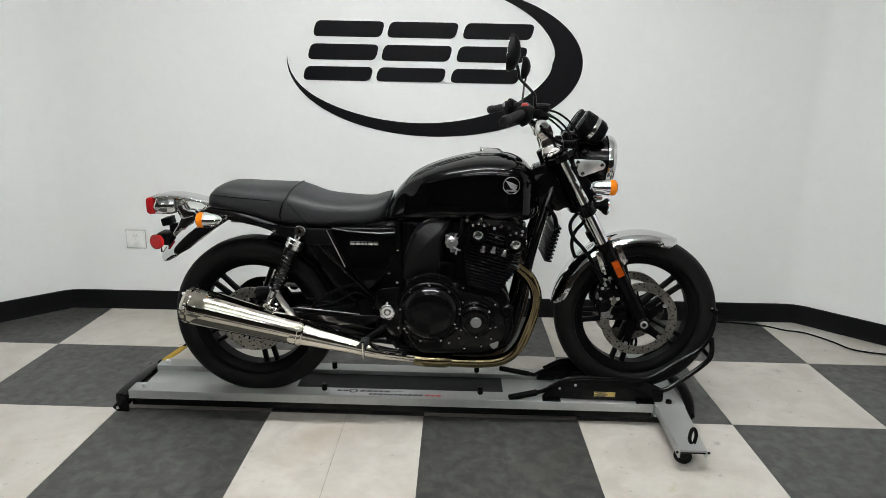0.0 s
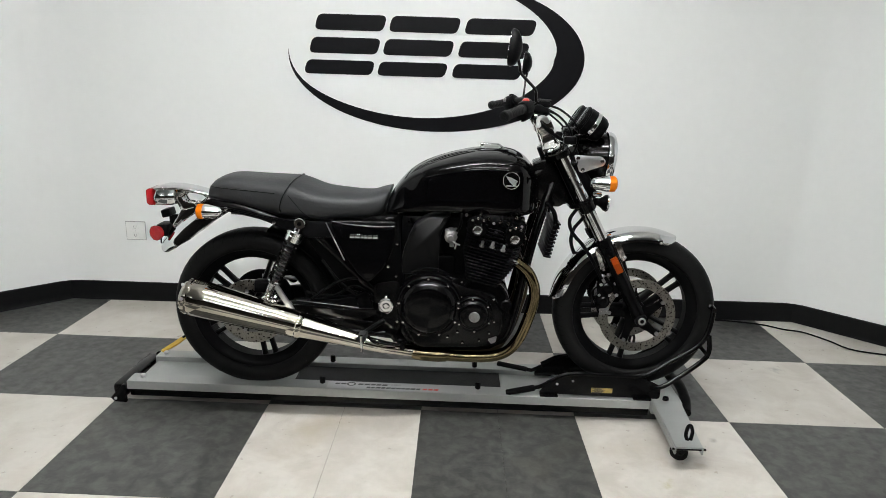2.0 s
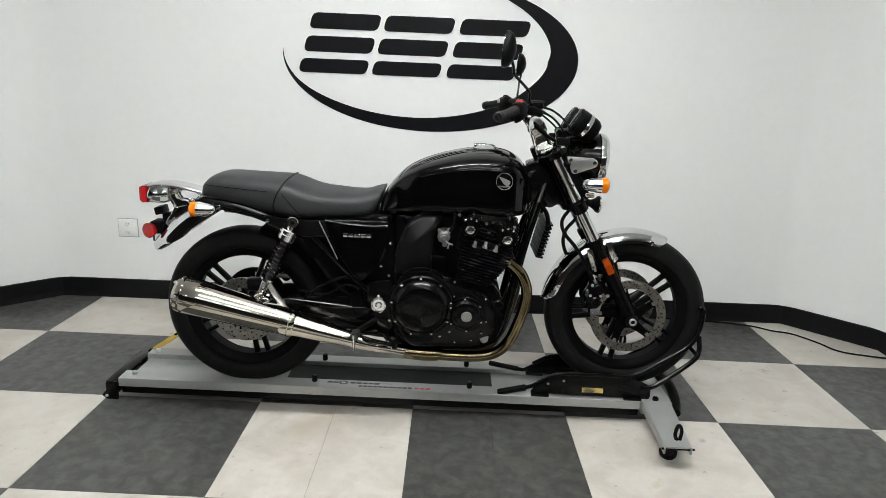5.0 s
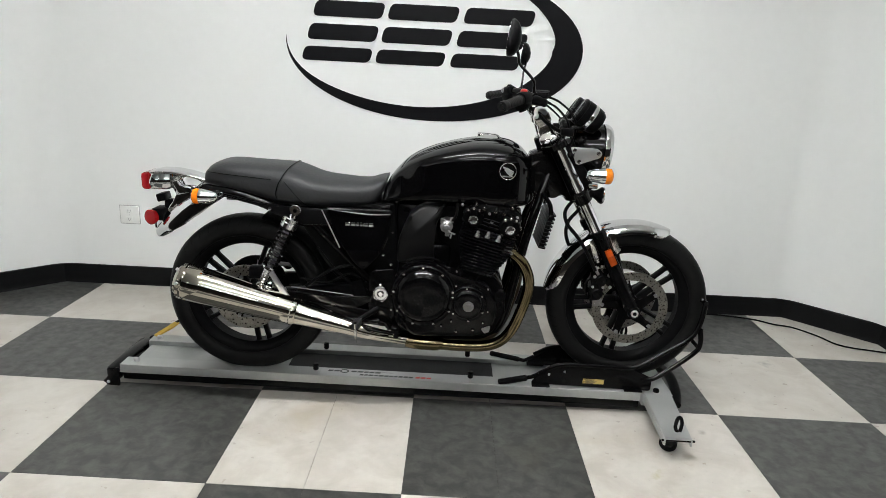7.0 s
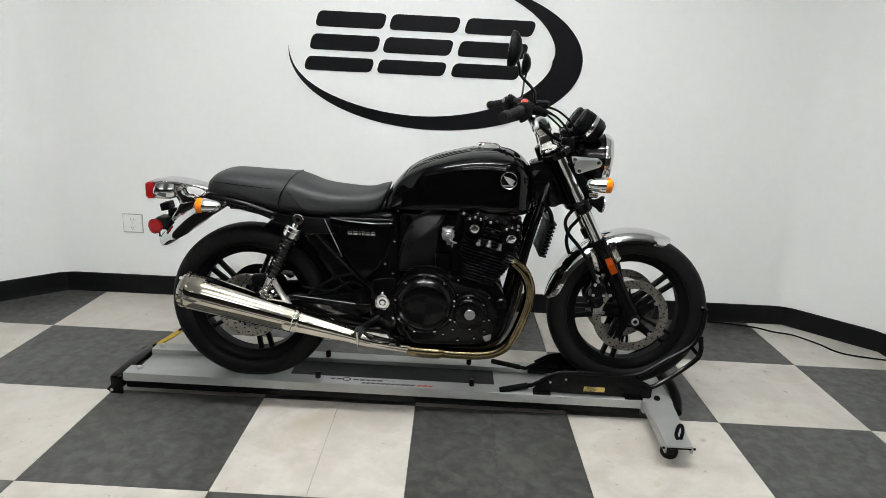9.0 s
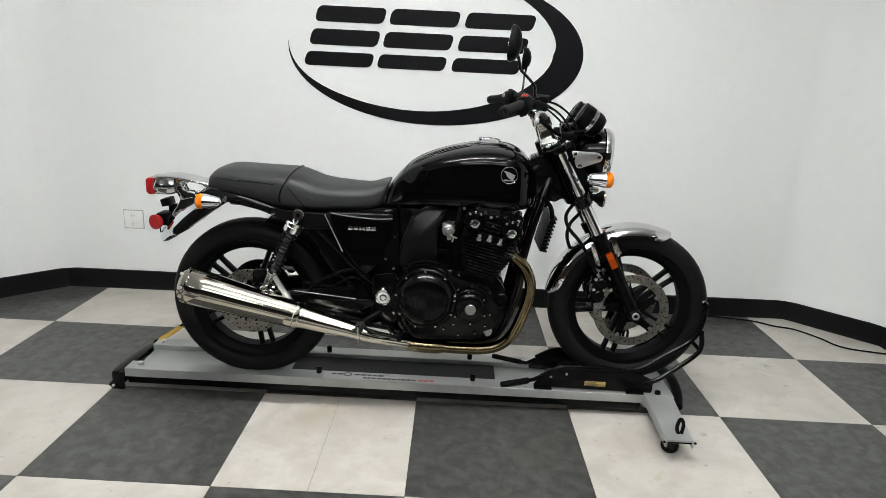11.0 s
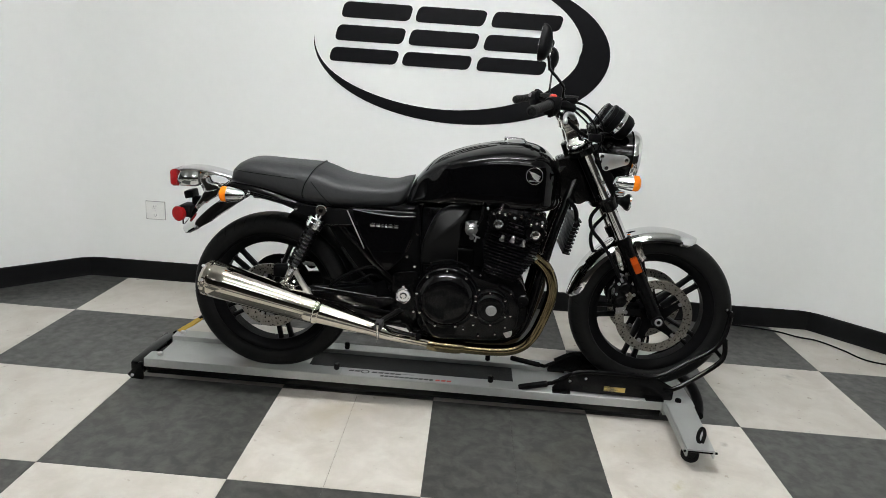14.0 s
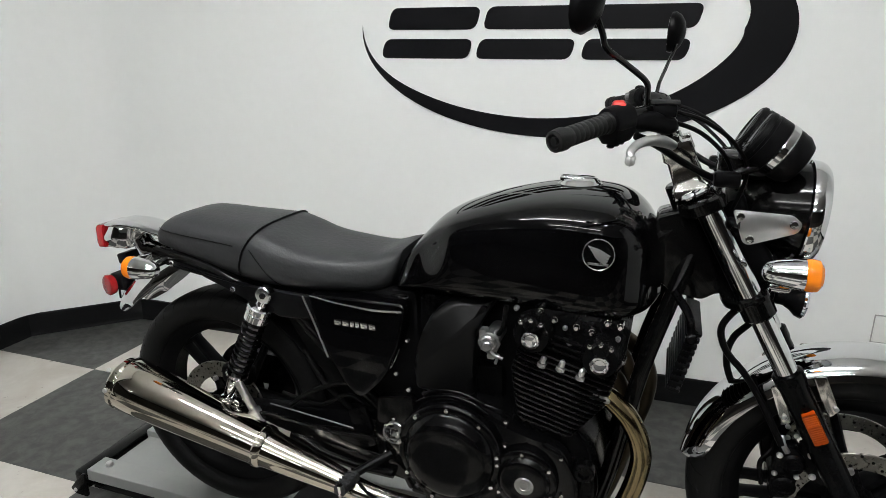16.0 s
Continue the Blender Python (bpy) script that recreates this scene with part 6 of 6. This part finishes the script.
# headlight
HA, HD = Vector((1.745, YC, 1.022)), Vector((1, 0, -0.07)).normalized()
bm = bmesh.new()
lathe(bm, HA, HD, [(0, 0.035), (0.010, 0.055), (0.030, 0.072), (0.060, 0.084), (0.095, 0.090), (0.110, 0.091)], 48)
hl = part("headlight", bm, FRAME_BLACK, bike, "round black headlight with chrome rim")
bm = bmesh.new()
lathe(bm, HA, HD, [(0.106, 0.092), (0.109, 0.0970), (0.113, 0.0978), (0.124, 0.0972), (0.133, 0.0935), (0.139, 0.087), (0.136, 0.083)], 56)
part("headlight_rim", bm, CHROME, hl, "chrome headlight rim")
bm = bmesh.new()
lathe(bm, HA, HD, [(0.131, 0.083), (0.138, 0.070), (0.143, 0.045), (0.145, 0.015), (0.1452, 0.002)], 48)
part("headlight_glass", bm, GLASS, hl)

# twin gauges
GD = Vector((0.85, 0, -0.527)).normalized()
for s in (-1, 1):
    g0 = Vector((1.754, YC + s * 0.066, 1.159))
    bm = bmesh.new()
    lathe(bm, g0, GD, [(-0.004, 0.043), (0.0, 0.0475), (0.006, 0.0485), (0.0065, 0.0465), (0.012, 0.0465), (0.0125, 0.0485), (0.036, 0.0485), (0.038, 0.046)], 40)
    lathe(bm, g0, GD, [(0.052, 0.046), (0.054, 0.0475), (0.074, 0.0455), (0.088, 0.037), (0.093, 0.02)], 40)
    ga = part("gauge", bm, MATT_BLACK, bike, "round black instrument with chrome band")
    bm = bmesh.new()
    lathe(bm, g0, GD, [(0.038, 0.0475), (0.040, 0.0490), (0.050, 0.0490), (0.052, 0.0475)], 40)
    part("gauge_band", bm, CHROME, ga)
    bm = bmesh.new()
    lathe(bm, g0, -GD, [(0.0035, 0.043), (0.0045, 0.040), (0.005, 0.002)], 36)
    part("gauge_glass", bm, COVER_BLACK, ga)
bm = bmesh.new()
box(bm, (1.70, YC - 0.05, 1.075), (1.80, YC + 0.05, 1.125), 0.012)
tube(bm, [(1.70, YC - 0.09, 1.07), (1.74, YC - 0.09, 1.10), (1.79, YC - 0.07, 1.11)], 0.008)
tube(bm, [(1.70, YC + 0.09, 1.07), (1.74, YC + 0.09, 1.10), (1.79, YC + 0.07, 1.11)], 0.008)
part("gauge_bracket", bm, FRAME_BLACK, bike)
bm = bmesh.new()
box(bm, (1.752, R(0.012), 1.12), (1.782, R(-0.012), 1.16), 0.006)
part("indicator_box", bm, MATT_BLACK, bike)

# handlebar, risers, grips, controls
bm = bmesh.new()


def bar_points(s):
    return [(1.607, YC + s * 0.05, 1.143), (1.606, YC + s * 0.09, 1.149), (1.600, YC + s * 0.145, 1.185), (1.588, YC + s * 0.195, 1.203), (1.55, YC + s * 0.255, 1.203), (1.507, YC + s * 0.33, 1.190), (1.462, YC + s * 0.402, 1.176)]


tube(bm, [*bar_points(-1)[::-1], *bar_points(1)], 0.0112, 14, 5)
bar = part("handlebar", bm, FRAME_BLACK, bike, "black handlebar")
for s in (-1, 1):
    # riser: a tapered casting on a chrome washer, with a bolted cap over the bar
    y = YC + s * 0.05
    bm = bmesh.new()
    rings(bm, [[(c[0] + u, y + v, c[1] + u * 0.35) for u, v in rounded([(-w, -d), (w, -d), (w, d), (-w, d)], 0.006, 3)]
               for c, w, d in (((1.660, 1.046), 0.032, 0.024), ((1.655, 1.060), 0.031, 0.024), ((1.652, 1.066), 0.026, 0.020), ((1.634, 1.106), 0.023, 0.019), ((1.631, 1.112), 0.028, 0.022), ((1.621, 1.138), 0.026, 0.021))])
    ris = part("bar_riser", bm, STEEL, bar, "polished silver handlebar riser")
    bm = bmesh.new()
    lathe(bm, (1.607, y - 0.019, 1.143), (0, 1, 0), [(0, 0.014), (0.003, 0.0205), (0.035, 0.0205), (0.038, 0.014)], 20)
    box(bm, (1.586, y - 0.017, 1.134), (1.598, y + 0.017, 1.156), 0.004)
    part("riser_cap", bm, CHROME, ris, "polished clamp cap")
    for v in (-0.010, 0.010):
        bm = bmesh.new()
        bolt(bm, (1.628, y + v, 1.140), (-0.5, 0, 0.85), 0.006, 0.010)
        part("bolt", bm, CHROME, ris)
    bm = bmesh.new()
    lathe(bm, (1.664, y, 1.044), (-0.488, 0, 0.873), [(0, 0.036), (0.004, 0.036), (0.006, 0.033), (0.010, 0.031), (0.012, 0.027)], 28)
    part("riser_washer", bm, CHROME, ris)
    pts = bar_points(s)
    a, b = Vector(pts[-1]), Vector(pts[-3])
    d = (b - a).normalized()
    bm = bmesh.new()
    prof = [(-0.012, 0.006), (-0.006, 0.006), (-0.0065, 0.010), (-0.012, 0.0115), (-0.010, 0.0160), (0.002, 0.0172), (0.009, 0.0172), (0.011, 0.0150)]
    for k in range(9):
        prof += [(0.013 + 0.0105 * k, 0.0150), (0.020 + 0.0105 * k, 0.0150), (0.0212 + 0.0105 * k, 0.0143), (0.0225 + 0.0105 * k, 0.0143)]
    prof += [(0.108, 0.0152), (0.110, 0.0172), (0.115, 0.0172), (0.117, 0.015)]
    lathe(bm, a, d, prof, 24)
    part("grip", bm, GRIP, bar, "black rubber grip")
    # switch housing with a ribbed belly
    h = a + d * 0.138
    bm = bmesh.new()
    lathe(bm, a + d * 0.110, d, [(0, 0.015), (0.003, 0.0215), (0.010, 0.0235), (0.046, 0.0235), (0.056, 0.016)], 22)
    rings(bm, [[h + d * u + Vector((v * d.y * s, -v * d.x * s, 0)) + Vector((0, 0, z)) for u, v in rounded([(-w, -t), (w, -t), (w, t), (-w, t)], 0.005, 2)]
               for z, w, t in ((0.016, 0.022, 0.017), (0.004, 0.025, 0.020), (-0.022, 0.025, 0.020), (-0.034, 0.020, 0.014))])
    sw = part("switch_housing", bm, MATT_BLACK, bar)
    for k in range(3):
        bm = bmesh.new()
        p = h + d * (-0.014 + 0.013 * k)
        lathe(bm, p + Vector((0, 0, -0.030)), (0, 0, -1), [(0, 0.006), (0.009, 0.006), (0.011, 0.004)], 8)
        part("housing_screw", bm, ENGINE_BLACK, sw)
    bm = bmesh.new()
    box(bm, (-0.012, -0.010, 0.012), (0.010, 0.010, 0.029), 0.0075, Matrix.Translation(h + d * 0.002), 4)
    part("switch", bm, RED_PLASTIC if s < 0 else MATT_BLACK, sw, "red stop switch" if s < 0 else "")
    if s > 0:
        bm = bmesh.new()
        rod(bm, h + Vector((-0.022, 0, 0.004)), h + Vector((-0.032, 0, 0.004)), 0.009, 0.008, 14, 0.002)
        part("horn_button", bm, CAST, sw, "grey thumb button")
    # master cylinder, reservoir and lever
    bm = bmesh.new()
    q = Vector((1.598, YC + s * 0.208, 1.204))
    tube(bm, [Vector((1.540, YC + s * 0.272, 1.190)), Vector((1.575, YC + s * 0.235, 1.192)), Vector((1.605, YC + s * 0.205, 1.184)), Vector((1.616, YC + s * 0.192, 1.178))], 0.014, 14, 5, radii=([0, 0.3, 0.7, 1], [0.007, 0.016, 0.016, 0.008]))
    if s < 0:
        box(bm, (-0.018, -0.018, -0.006), (0.020, 0.018, 0.014), 0.004, Matrix.Translation(q))
    mc = part("master_cylinder", bm, MATT_BLACK, bar)
    if s < 0:
        bm = bmesh.new()
        box(bm, (-0.021, -0.020, 0.0145), (0.023, 0.020, 0.020), 0.002, Matrix.Translation(q))
        part("reservoir_lid", bm, DECK_MAT, mc, "grey-black reservoir lid")
    bm = bmesh.new()
    tube(bm, [(1.616, YC + s * 0.200, 1.152), (1.601, YC + s * 0.250, 1.163), (1.583, YC + s * 0.310, 1.170), (1.568, YC + s * 0.365, 1.170), (1.561, YC + s * 0.392, 1.162), (1.565, YC + s * 0.403, 1.155)], 0.008, 14, 6, radii=([0, 0.2, 0.6, 1], [0.008, 0.0095, 0.0066, 0.0056]))
    lathe(bm, (1.555, YC + s * 0.403, 1.152), (1, 0, 0), [(0, 0.003), (0.002, 0.006), (0.007, 0.0078), (0.012, 0.006), (0.014, 0.003)], 16)
    part("brake_lever" if s < 0 else "clutch_lever", bm, SATIN, bar, "silver hand lever")

# mirrors
for s, foot, bend, knee, c_ in ((-1, (1.571, R(0.220), 1.205), (1.569, R(0.222), 1.252), (1.503, R(0.315), 1.308), Vector((1.478, R(0.336), 1.376))),
                                (1, (1.571, R(-0.226), 1.205), (1.575, R(-0.235), 1.235), (1.592, R(-0.37), 1.290), Vector((1.592, R(-0.425), 1.348)))):
    bm = bmesh.new()
    foot, bend, knee = Vector(foot), Vector(bend), Vector(knee)
    tube(bm, [foot, foot.lerp(bend, 0.5), bend.lerp(foot, 0.12), bend.lerp(knee, 0.12), bend.lerp(knee, 0.5), bend.lerp(knee, 0.9), knee.lerp(c_, 0.25) + Vector((0.006, 0, 0)), c_ + Vector((0.012, 0, -0.018))], 0.0048 if s < 0 else 0.004, 10, 5)
    lathe(bm, foot + Vector((0, 0, -0.012)), (0, 0, 1), [(0, 0.011), (0.010, 0.011), (0.014, 0.008), (0.022, 0.007)], 12)
    st = part("mirror_stem", bm, FRAME_BLACK, bar, "black mirror stem")
    nrm = Vector((-0.97, 0.22 if s < 0 else 0.12, 0.08)).normalized()
    _, a1, a2 = axes_to(nrm)
    up = 1 if a2.z > 0 else -1

    def oval(h, kx, ky):
        out = []
        for i in range(36):
            q = 2 * math.pi * i / 36
            sq = math.sin(q)
            out.append(c_ + nrm * h + a1 * (kx * math.cos(q) * (1 + (-0.38 if s < 0 else 0.26) * sq)) + a2 * (up * ky * sq))
        return out

    k1, k2 = (0.036, 0.056) if s < 0 else (0.041, 0.048)
    bm = bmesh.new()
    rings(bm, [oval(h, k1 * k, k2 * k) for h, k in ((0.006, 0.90), (0.008, 0.97), (0.0, 1.0), (-0.012, 0.88), (-0.022, 0.6), (-0.028, 0.2))])
    mh = part("mirror_head", bm, MATT_BLACK, st, "black mirror head")
    bm = bmesh.new()
    rings(bm, [oval(h, k1 - 0.006, k2 - 0.007) for h in (0.0082, 0.0092)])
    part("mirror_glass", bm, MIRROR, bar)

# cables from the controls
for path in ([(1.615, R(0.19), 1.205), (1.665, R(0.165), 1.188), (1.720, R(0.125), 1.145), (1.745, R(0.08), 1.085), (1.71, R(0.05), 0.96)],
             [(1.615, R(0.185), 1.188), (1.660, R(0.155), 1.168), (1.705, R(0.115), 1.125), (1.735, R(0.06), 1.06)],
             [(1.575, R(-0.20), 1.200), (1.66, R(-0.16), 1.178), (1.725, R(-0.10), 1.130), (1.745, R(-0.06), 1.06)],
             [(1.600, R(-0.18), 1.190), (1.68, R(-0.13), 1.150), (1.735, R(-0.08), 1.08), (1.71, R(-0.05), 0.96)]):
    bm = bmesh.new()
    tube(bm, path, 0.0038, 8, 8)
    part("control_cable", bm, CABLE, bike)
for s in (-1, 1):
    bm = bmesh.new()
    tube(bm, [(1.560, YC + s * 0.240, 1.168), (1.590, YC + s * 0.190, 1.150), (1.630, YC + s * 0.130, 1.118), (1.680, YC + s * 0.095, 1.088), (1.730, YC + s * 0.080, 1.070)], 0.0065, 10, 8)
    part("wire_harness", bm, CABLE, bike)
    bm = bmesh.new()
    box(bm, (1.690, YC + s * 0.10 - 0.012, 1.070), (1.735, YC + s * 0.10 + 0.012, 1.098), 0.006)
    part("wire_clip", bm, MATT_BLACK, bike)
bm = bmesh.new()
tube(bm, [(1.80, R(0.05), 0.850), (1.767, R(0.07), 0.840), (1.740, R(0.07), 0.795), (1.753, R(0.07), 0.748), (1.792, R(0.075), 0.705), (1.825, R(0.09), 0.660), (1.868, R(0.105), 0.585)], 0.0068, 10, 8)
part("brake_hose", bm, CABLE, bike)
bm = bmesh.new()
tube(bm, [(1.825, R(-0.01), 0.815), (1.795, R(0.0), 0.780), (1.770, R(0.0), 0.745), (1.764, R(0.0), 0.695), (1.787, R(0.01), 0.64), (1.83, R(0.04), 0.61)], 0.0068, 10, 8)
part("brake_hose", bm, CABLE, bike)

# horn below the headlight
bm = bmesh.new()
hd = Vector((1, 0, -0.1)).normalized()
lathe(bm, (1.840, R(0.055), 0.862), hd, [(0, 0.014), (0.012, 0.020), (0.022, 0.029), (0.030, 0.031)], 28)
lathe(bm, (1.822, R(0.055), 0.864), hd, [(0, 0.010), (0.004, 0.014), (0.020, 0.014)], 16)
rod(bm, (1.80, R(0.05), 0.865), (1.85, R(0.055), 0.862), 0.010)
hn = part("horn", bm, MATT_BLACK, bike, "black horn with chrome rim")
bm = bmesh.new()
lathe(bm, (1.868, R(0.055), 0.859), hd, [(0, 0.0312), (0.004, 0.0322), (0.008, 0.029), (0.009, 0.022)], 28)
part("horn_rim", bm, CHROME, hn)
bm = bmesh.new()
rod(bm, (1.80, R(0.13), 0.905), (1.835, R(0.125), 0.902), 0.009, None, 12, 0.003)
part("stem_nut", bm, CHROME, bike)

# front fender
bm = bmesh.new()
loops = []
NR = 40
for k in range(NR + 1):
    a = radians(66 + 107 * k / NR)
    r = 0.3265
    u = k / NR
    w = 0.070 * min(1.0, 0.45 + 2.6 * min(u, 1 - u) ** 0.7)
    drop = 0.042
    ring = []
    for q in range(15):
        b = math.pi * q / 14
        ring.append((FW.x + (r - drop + drop * math.sin(b) ** 0.75) * math.cos(a), YC - w * math.cos(b), FW.z + (r - drop + drop * math.sin(b) ** 0.75) * math.sin(a)))
    for q in range(14, -1, -1):
        b = math.pi * q / 14
        ring.append((FW.x + (r - drop - 0.002 + (drop - 0.002) * math.sin(b) ** 0.75) * math.cos(a), YC - (w - 0.003) * math.cos(b), FW.z + (r - drop - 0.002 + (drop - 0.002) * math.sin(b) ** 0.75) * math.sin(a)))
    loops.append(ring)
rings(bm, loops)
fend = part("front_fender", bm, CHROME, bike, "chrome front fender", angle=60)
for s in (-1, 1):
    bm = bmesh.new()
    y = YC + s * 0.078
    plate(bm, rounded([(1.838, 0.690), (1.862, 0.700), (1.884, 0.622), (1.866, 0.612)], 0.006), y - 0.003, y + 0.003, 0.0015)
    plate(bm, rounded([(1.905, 0.722), (1.928, 0.726), (1.958, 0.660), (1.944, 0.645), (1.930, 0.662)], 0.006), y - 0.003, y + 0.003, 0.0015)
    stay = part("fender_stay", bm, STEEL, fend, "bare metal fender stay")
    for x, z in ((1.87, 0.632), (1.878, 0.614), (1.881, 0.591), (1.895, 0.597), (1.952, 0.665)):
        bm = bmesh.new()
        bolt(bm, (x, y + s * 0.003, z), (0, s, 0), 0.0048, 0.005)
        part("bolt", bm, SATIN, stay)
    # caliper: bridge, two piston pots, pad cover and bracket
    y0 = YC + s * 0.075
    bm = bmesh.new()
    plate(bm, rounded([(1.862, 0.575), (1.895, 0.582), (1.915, 0.560), (1.905, 0.525), (1.900, 0.480), (1.885, 0.445), (1.866, 0.452), (1.856, 0.510)], 0.010, 4), y0 - 0.030, y0 + 0.026, 0.006, 3)
    plate(bm, rounded([(1.900, 0.590), (1.950, 0.585), (1.972, 0.530), (1.950, 0.500), (1.915, 0.530)], 0.008), y0 + s * 0.002, y0 + s * 0.014, 0.003)
    cal = part("front_caliper", bm, ENGINE_BLACK, bike, "black front brake caliper")
    for x, z, r in ((1.893, 0.548, 0.021), (1.884, 0.497, 0.021)):
        bm = bmesh.new()
        lathe(bm, (x, y0 + s * 0.022, z), (0, s, 0), [(0, r), (0.010, r), (0.014, r - 0.004), (0.014, r - 0.010), (0.011, r - 0.011), (0.011, 0.002)], 24)
        part("piston_pot", bm, ENGINE_BLACK, cal)
    bm = bmesh.new()
    plate(bm, rounded([(1.868, 0.470), (1.906, 0.476), (1.900, 0.452), (1.872, 0.446)], 0.004), y0 + s * 0.026, y0 + s * 0.034, 0.002)
    part("pad_cover", bm, CAST, cal, "bare metal pad cover")
    for x, z, r in ((1.925, 0.566, 0.0065), (1.950, 0.540, 0.0065), (1.932, 0.520, 0.0055), (1.868, 0.563, 0.005), (1.864, 0.523, 0.0045), (1.902, 0.523, 0.0045), (1.878, 0.459, 0.005), (1.897, 0.463, 0.004)):
        bm = bmesh.new()
        bolt(bm, (x, y0 + s * (0.013 if x > 1.91 else 0.028), z), (0, s, 0), r * 1.2, 0.006)
        part("bolt", bm, SATIN, cal)
    bm = bmesh.new()
    tube(bm, [(1.862, y0 - s * 0.01, 0.55), (1.842, y0, 0.52), (1.850, y0, 0.475)], 0.005, 8)
    part("pad_pin", bm, STAND, cal)
    bm = bmesh.new()
    tube(bm, [(1.868, y0 + s * 0.02, 0.600), (1.872, y0 + s * 0.030, 0.585), (1.880, y0 + s * 0.030, 0.572)], 0.0055, 8)
    part("hose_banjo", bm, CAST, cal)

# ---- the floor, tile by tile ----
bm = bmesh.new()
box(bm, (HX0 - 0.2, HY0 - 0.2, -0.06), (HX1 + 0.2, 1.5, -0.0025))
floor = tagged(part("floor", bm, JOINT, smooth=False), "checkered floor of white and charcoal vinyl tiles", "floor", kind="structure")


def tile_mesh(w, h):
    bm = bmesh.new()
    box(bm, (0.0006, 0.0006, -0.0025), (w - 0.0006, h - 0.0006, 0.0), 0.0006, None, 1)
    me = bpy.data.meshes.new("tile")
    bm.to_mesh(me)
    bm.free()
    return me


TILES = {}
for shade, mat_ in ((0, TILE_WHITE), (1, TILE_DARK)):
    for cut in (1, 2):
        TILES[shade, cut] = tile_mesh(T / cut, T)
        TILES[shade, cut].materials.append(mat_)
rest = {0: bmesh.new(), 1: bmesh.new()}
FLOOR_X, FLOOR_Y = -0.004, 0.010     # where the tile pattern starts
for i in range(-7, 12):
    for j in range(-5, 2):
        shade = (i + j) % 2
        # two columns are laid in half tiles
        parts_of = (0, 1) if i in (1, 2) else (0,)
        for half in parts_of:
            x, y = (i + half / 2) * T + FLOOR_X, j * T + FLOOR_Y
            w = T / len(parts_of)
            if -3 <= i <= 6:
                ob = new("tile", TILES[shade, len(parts_of)])
                ob.location = (x, y, 0)
                ob.parent = floor
            else:
                box(rest[shade], (x + 0.0003, y + 0.0003, -0.0025), (x + w - 0.0003, y + T - 0.0003, 0))
for shade, mat_ in ((0, TILE_WHITE), (1, TILE_DARK)):
    part("tiles_beyond", rest[shade], mat_, floor, smooth=False, kind="stuff")
# dark floor added out of view before the tiled booth, to darken reflections
bm = bmesh.new()
box(bm, (HX0, HY0, -0.0025), (HX1, -5 * T + FLOOR_Y - 0.001, 0.002))
tagged(part("carpet", bm, UNSEEN_DARK_FLOOR, smooth=False), "added dark floor out of view, which darkens reflections", "carpet", kind="structure")
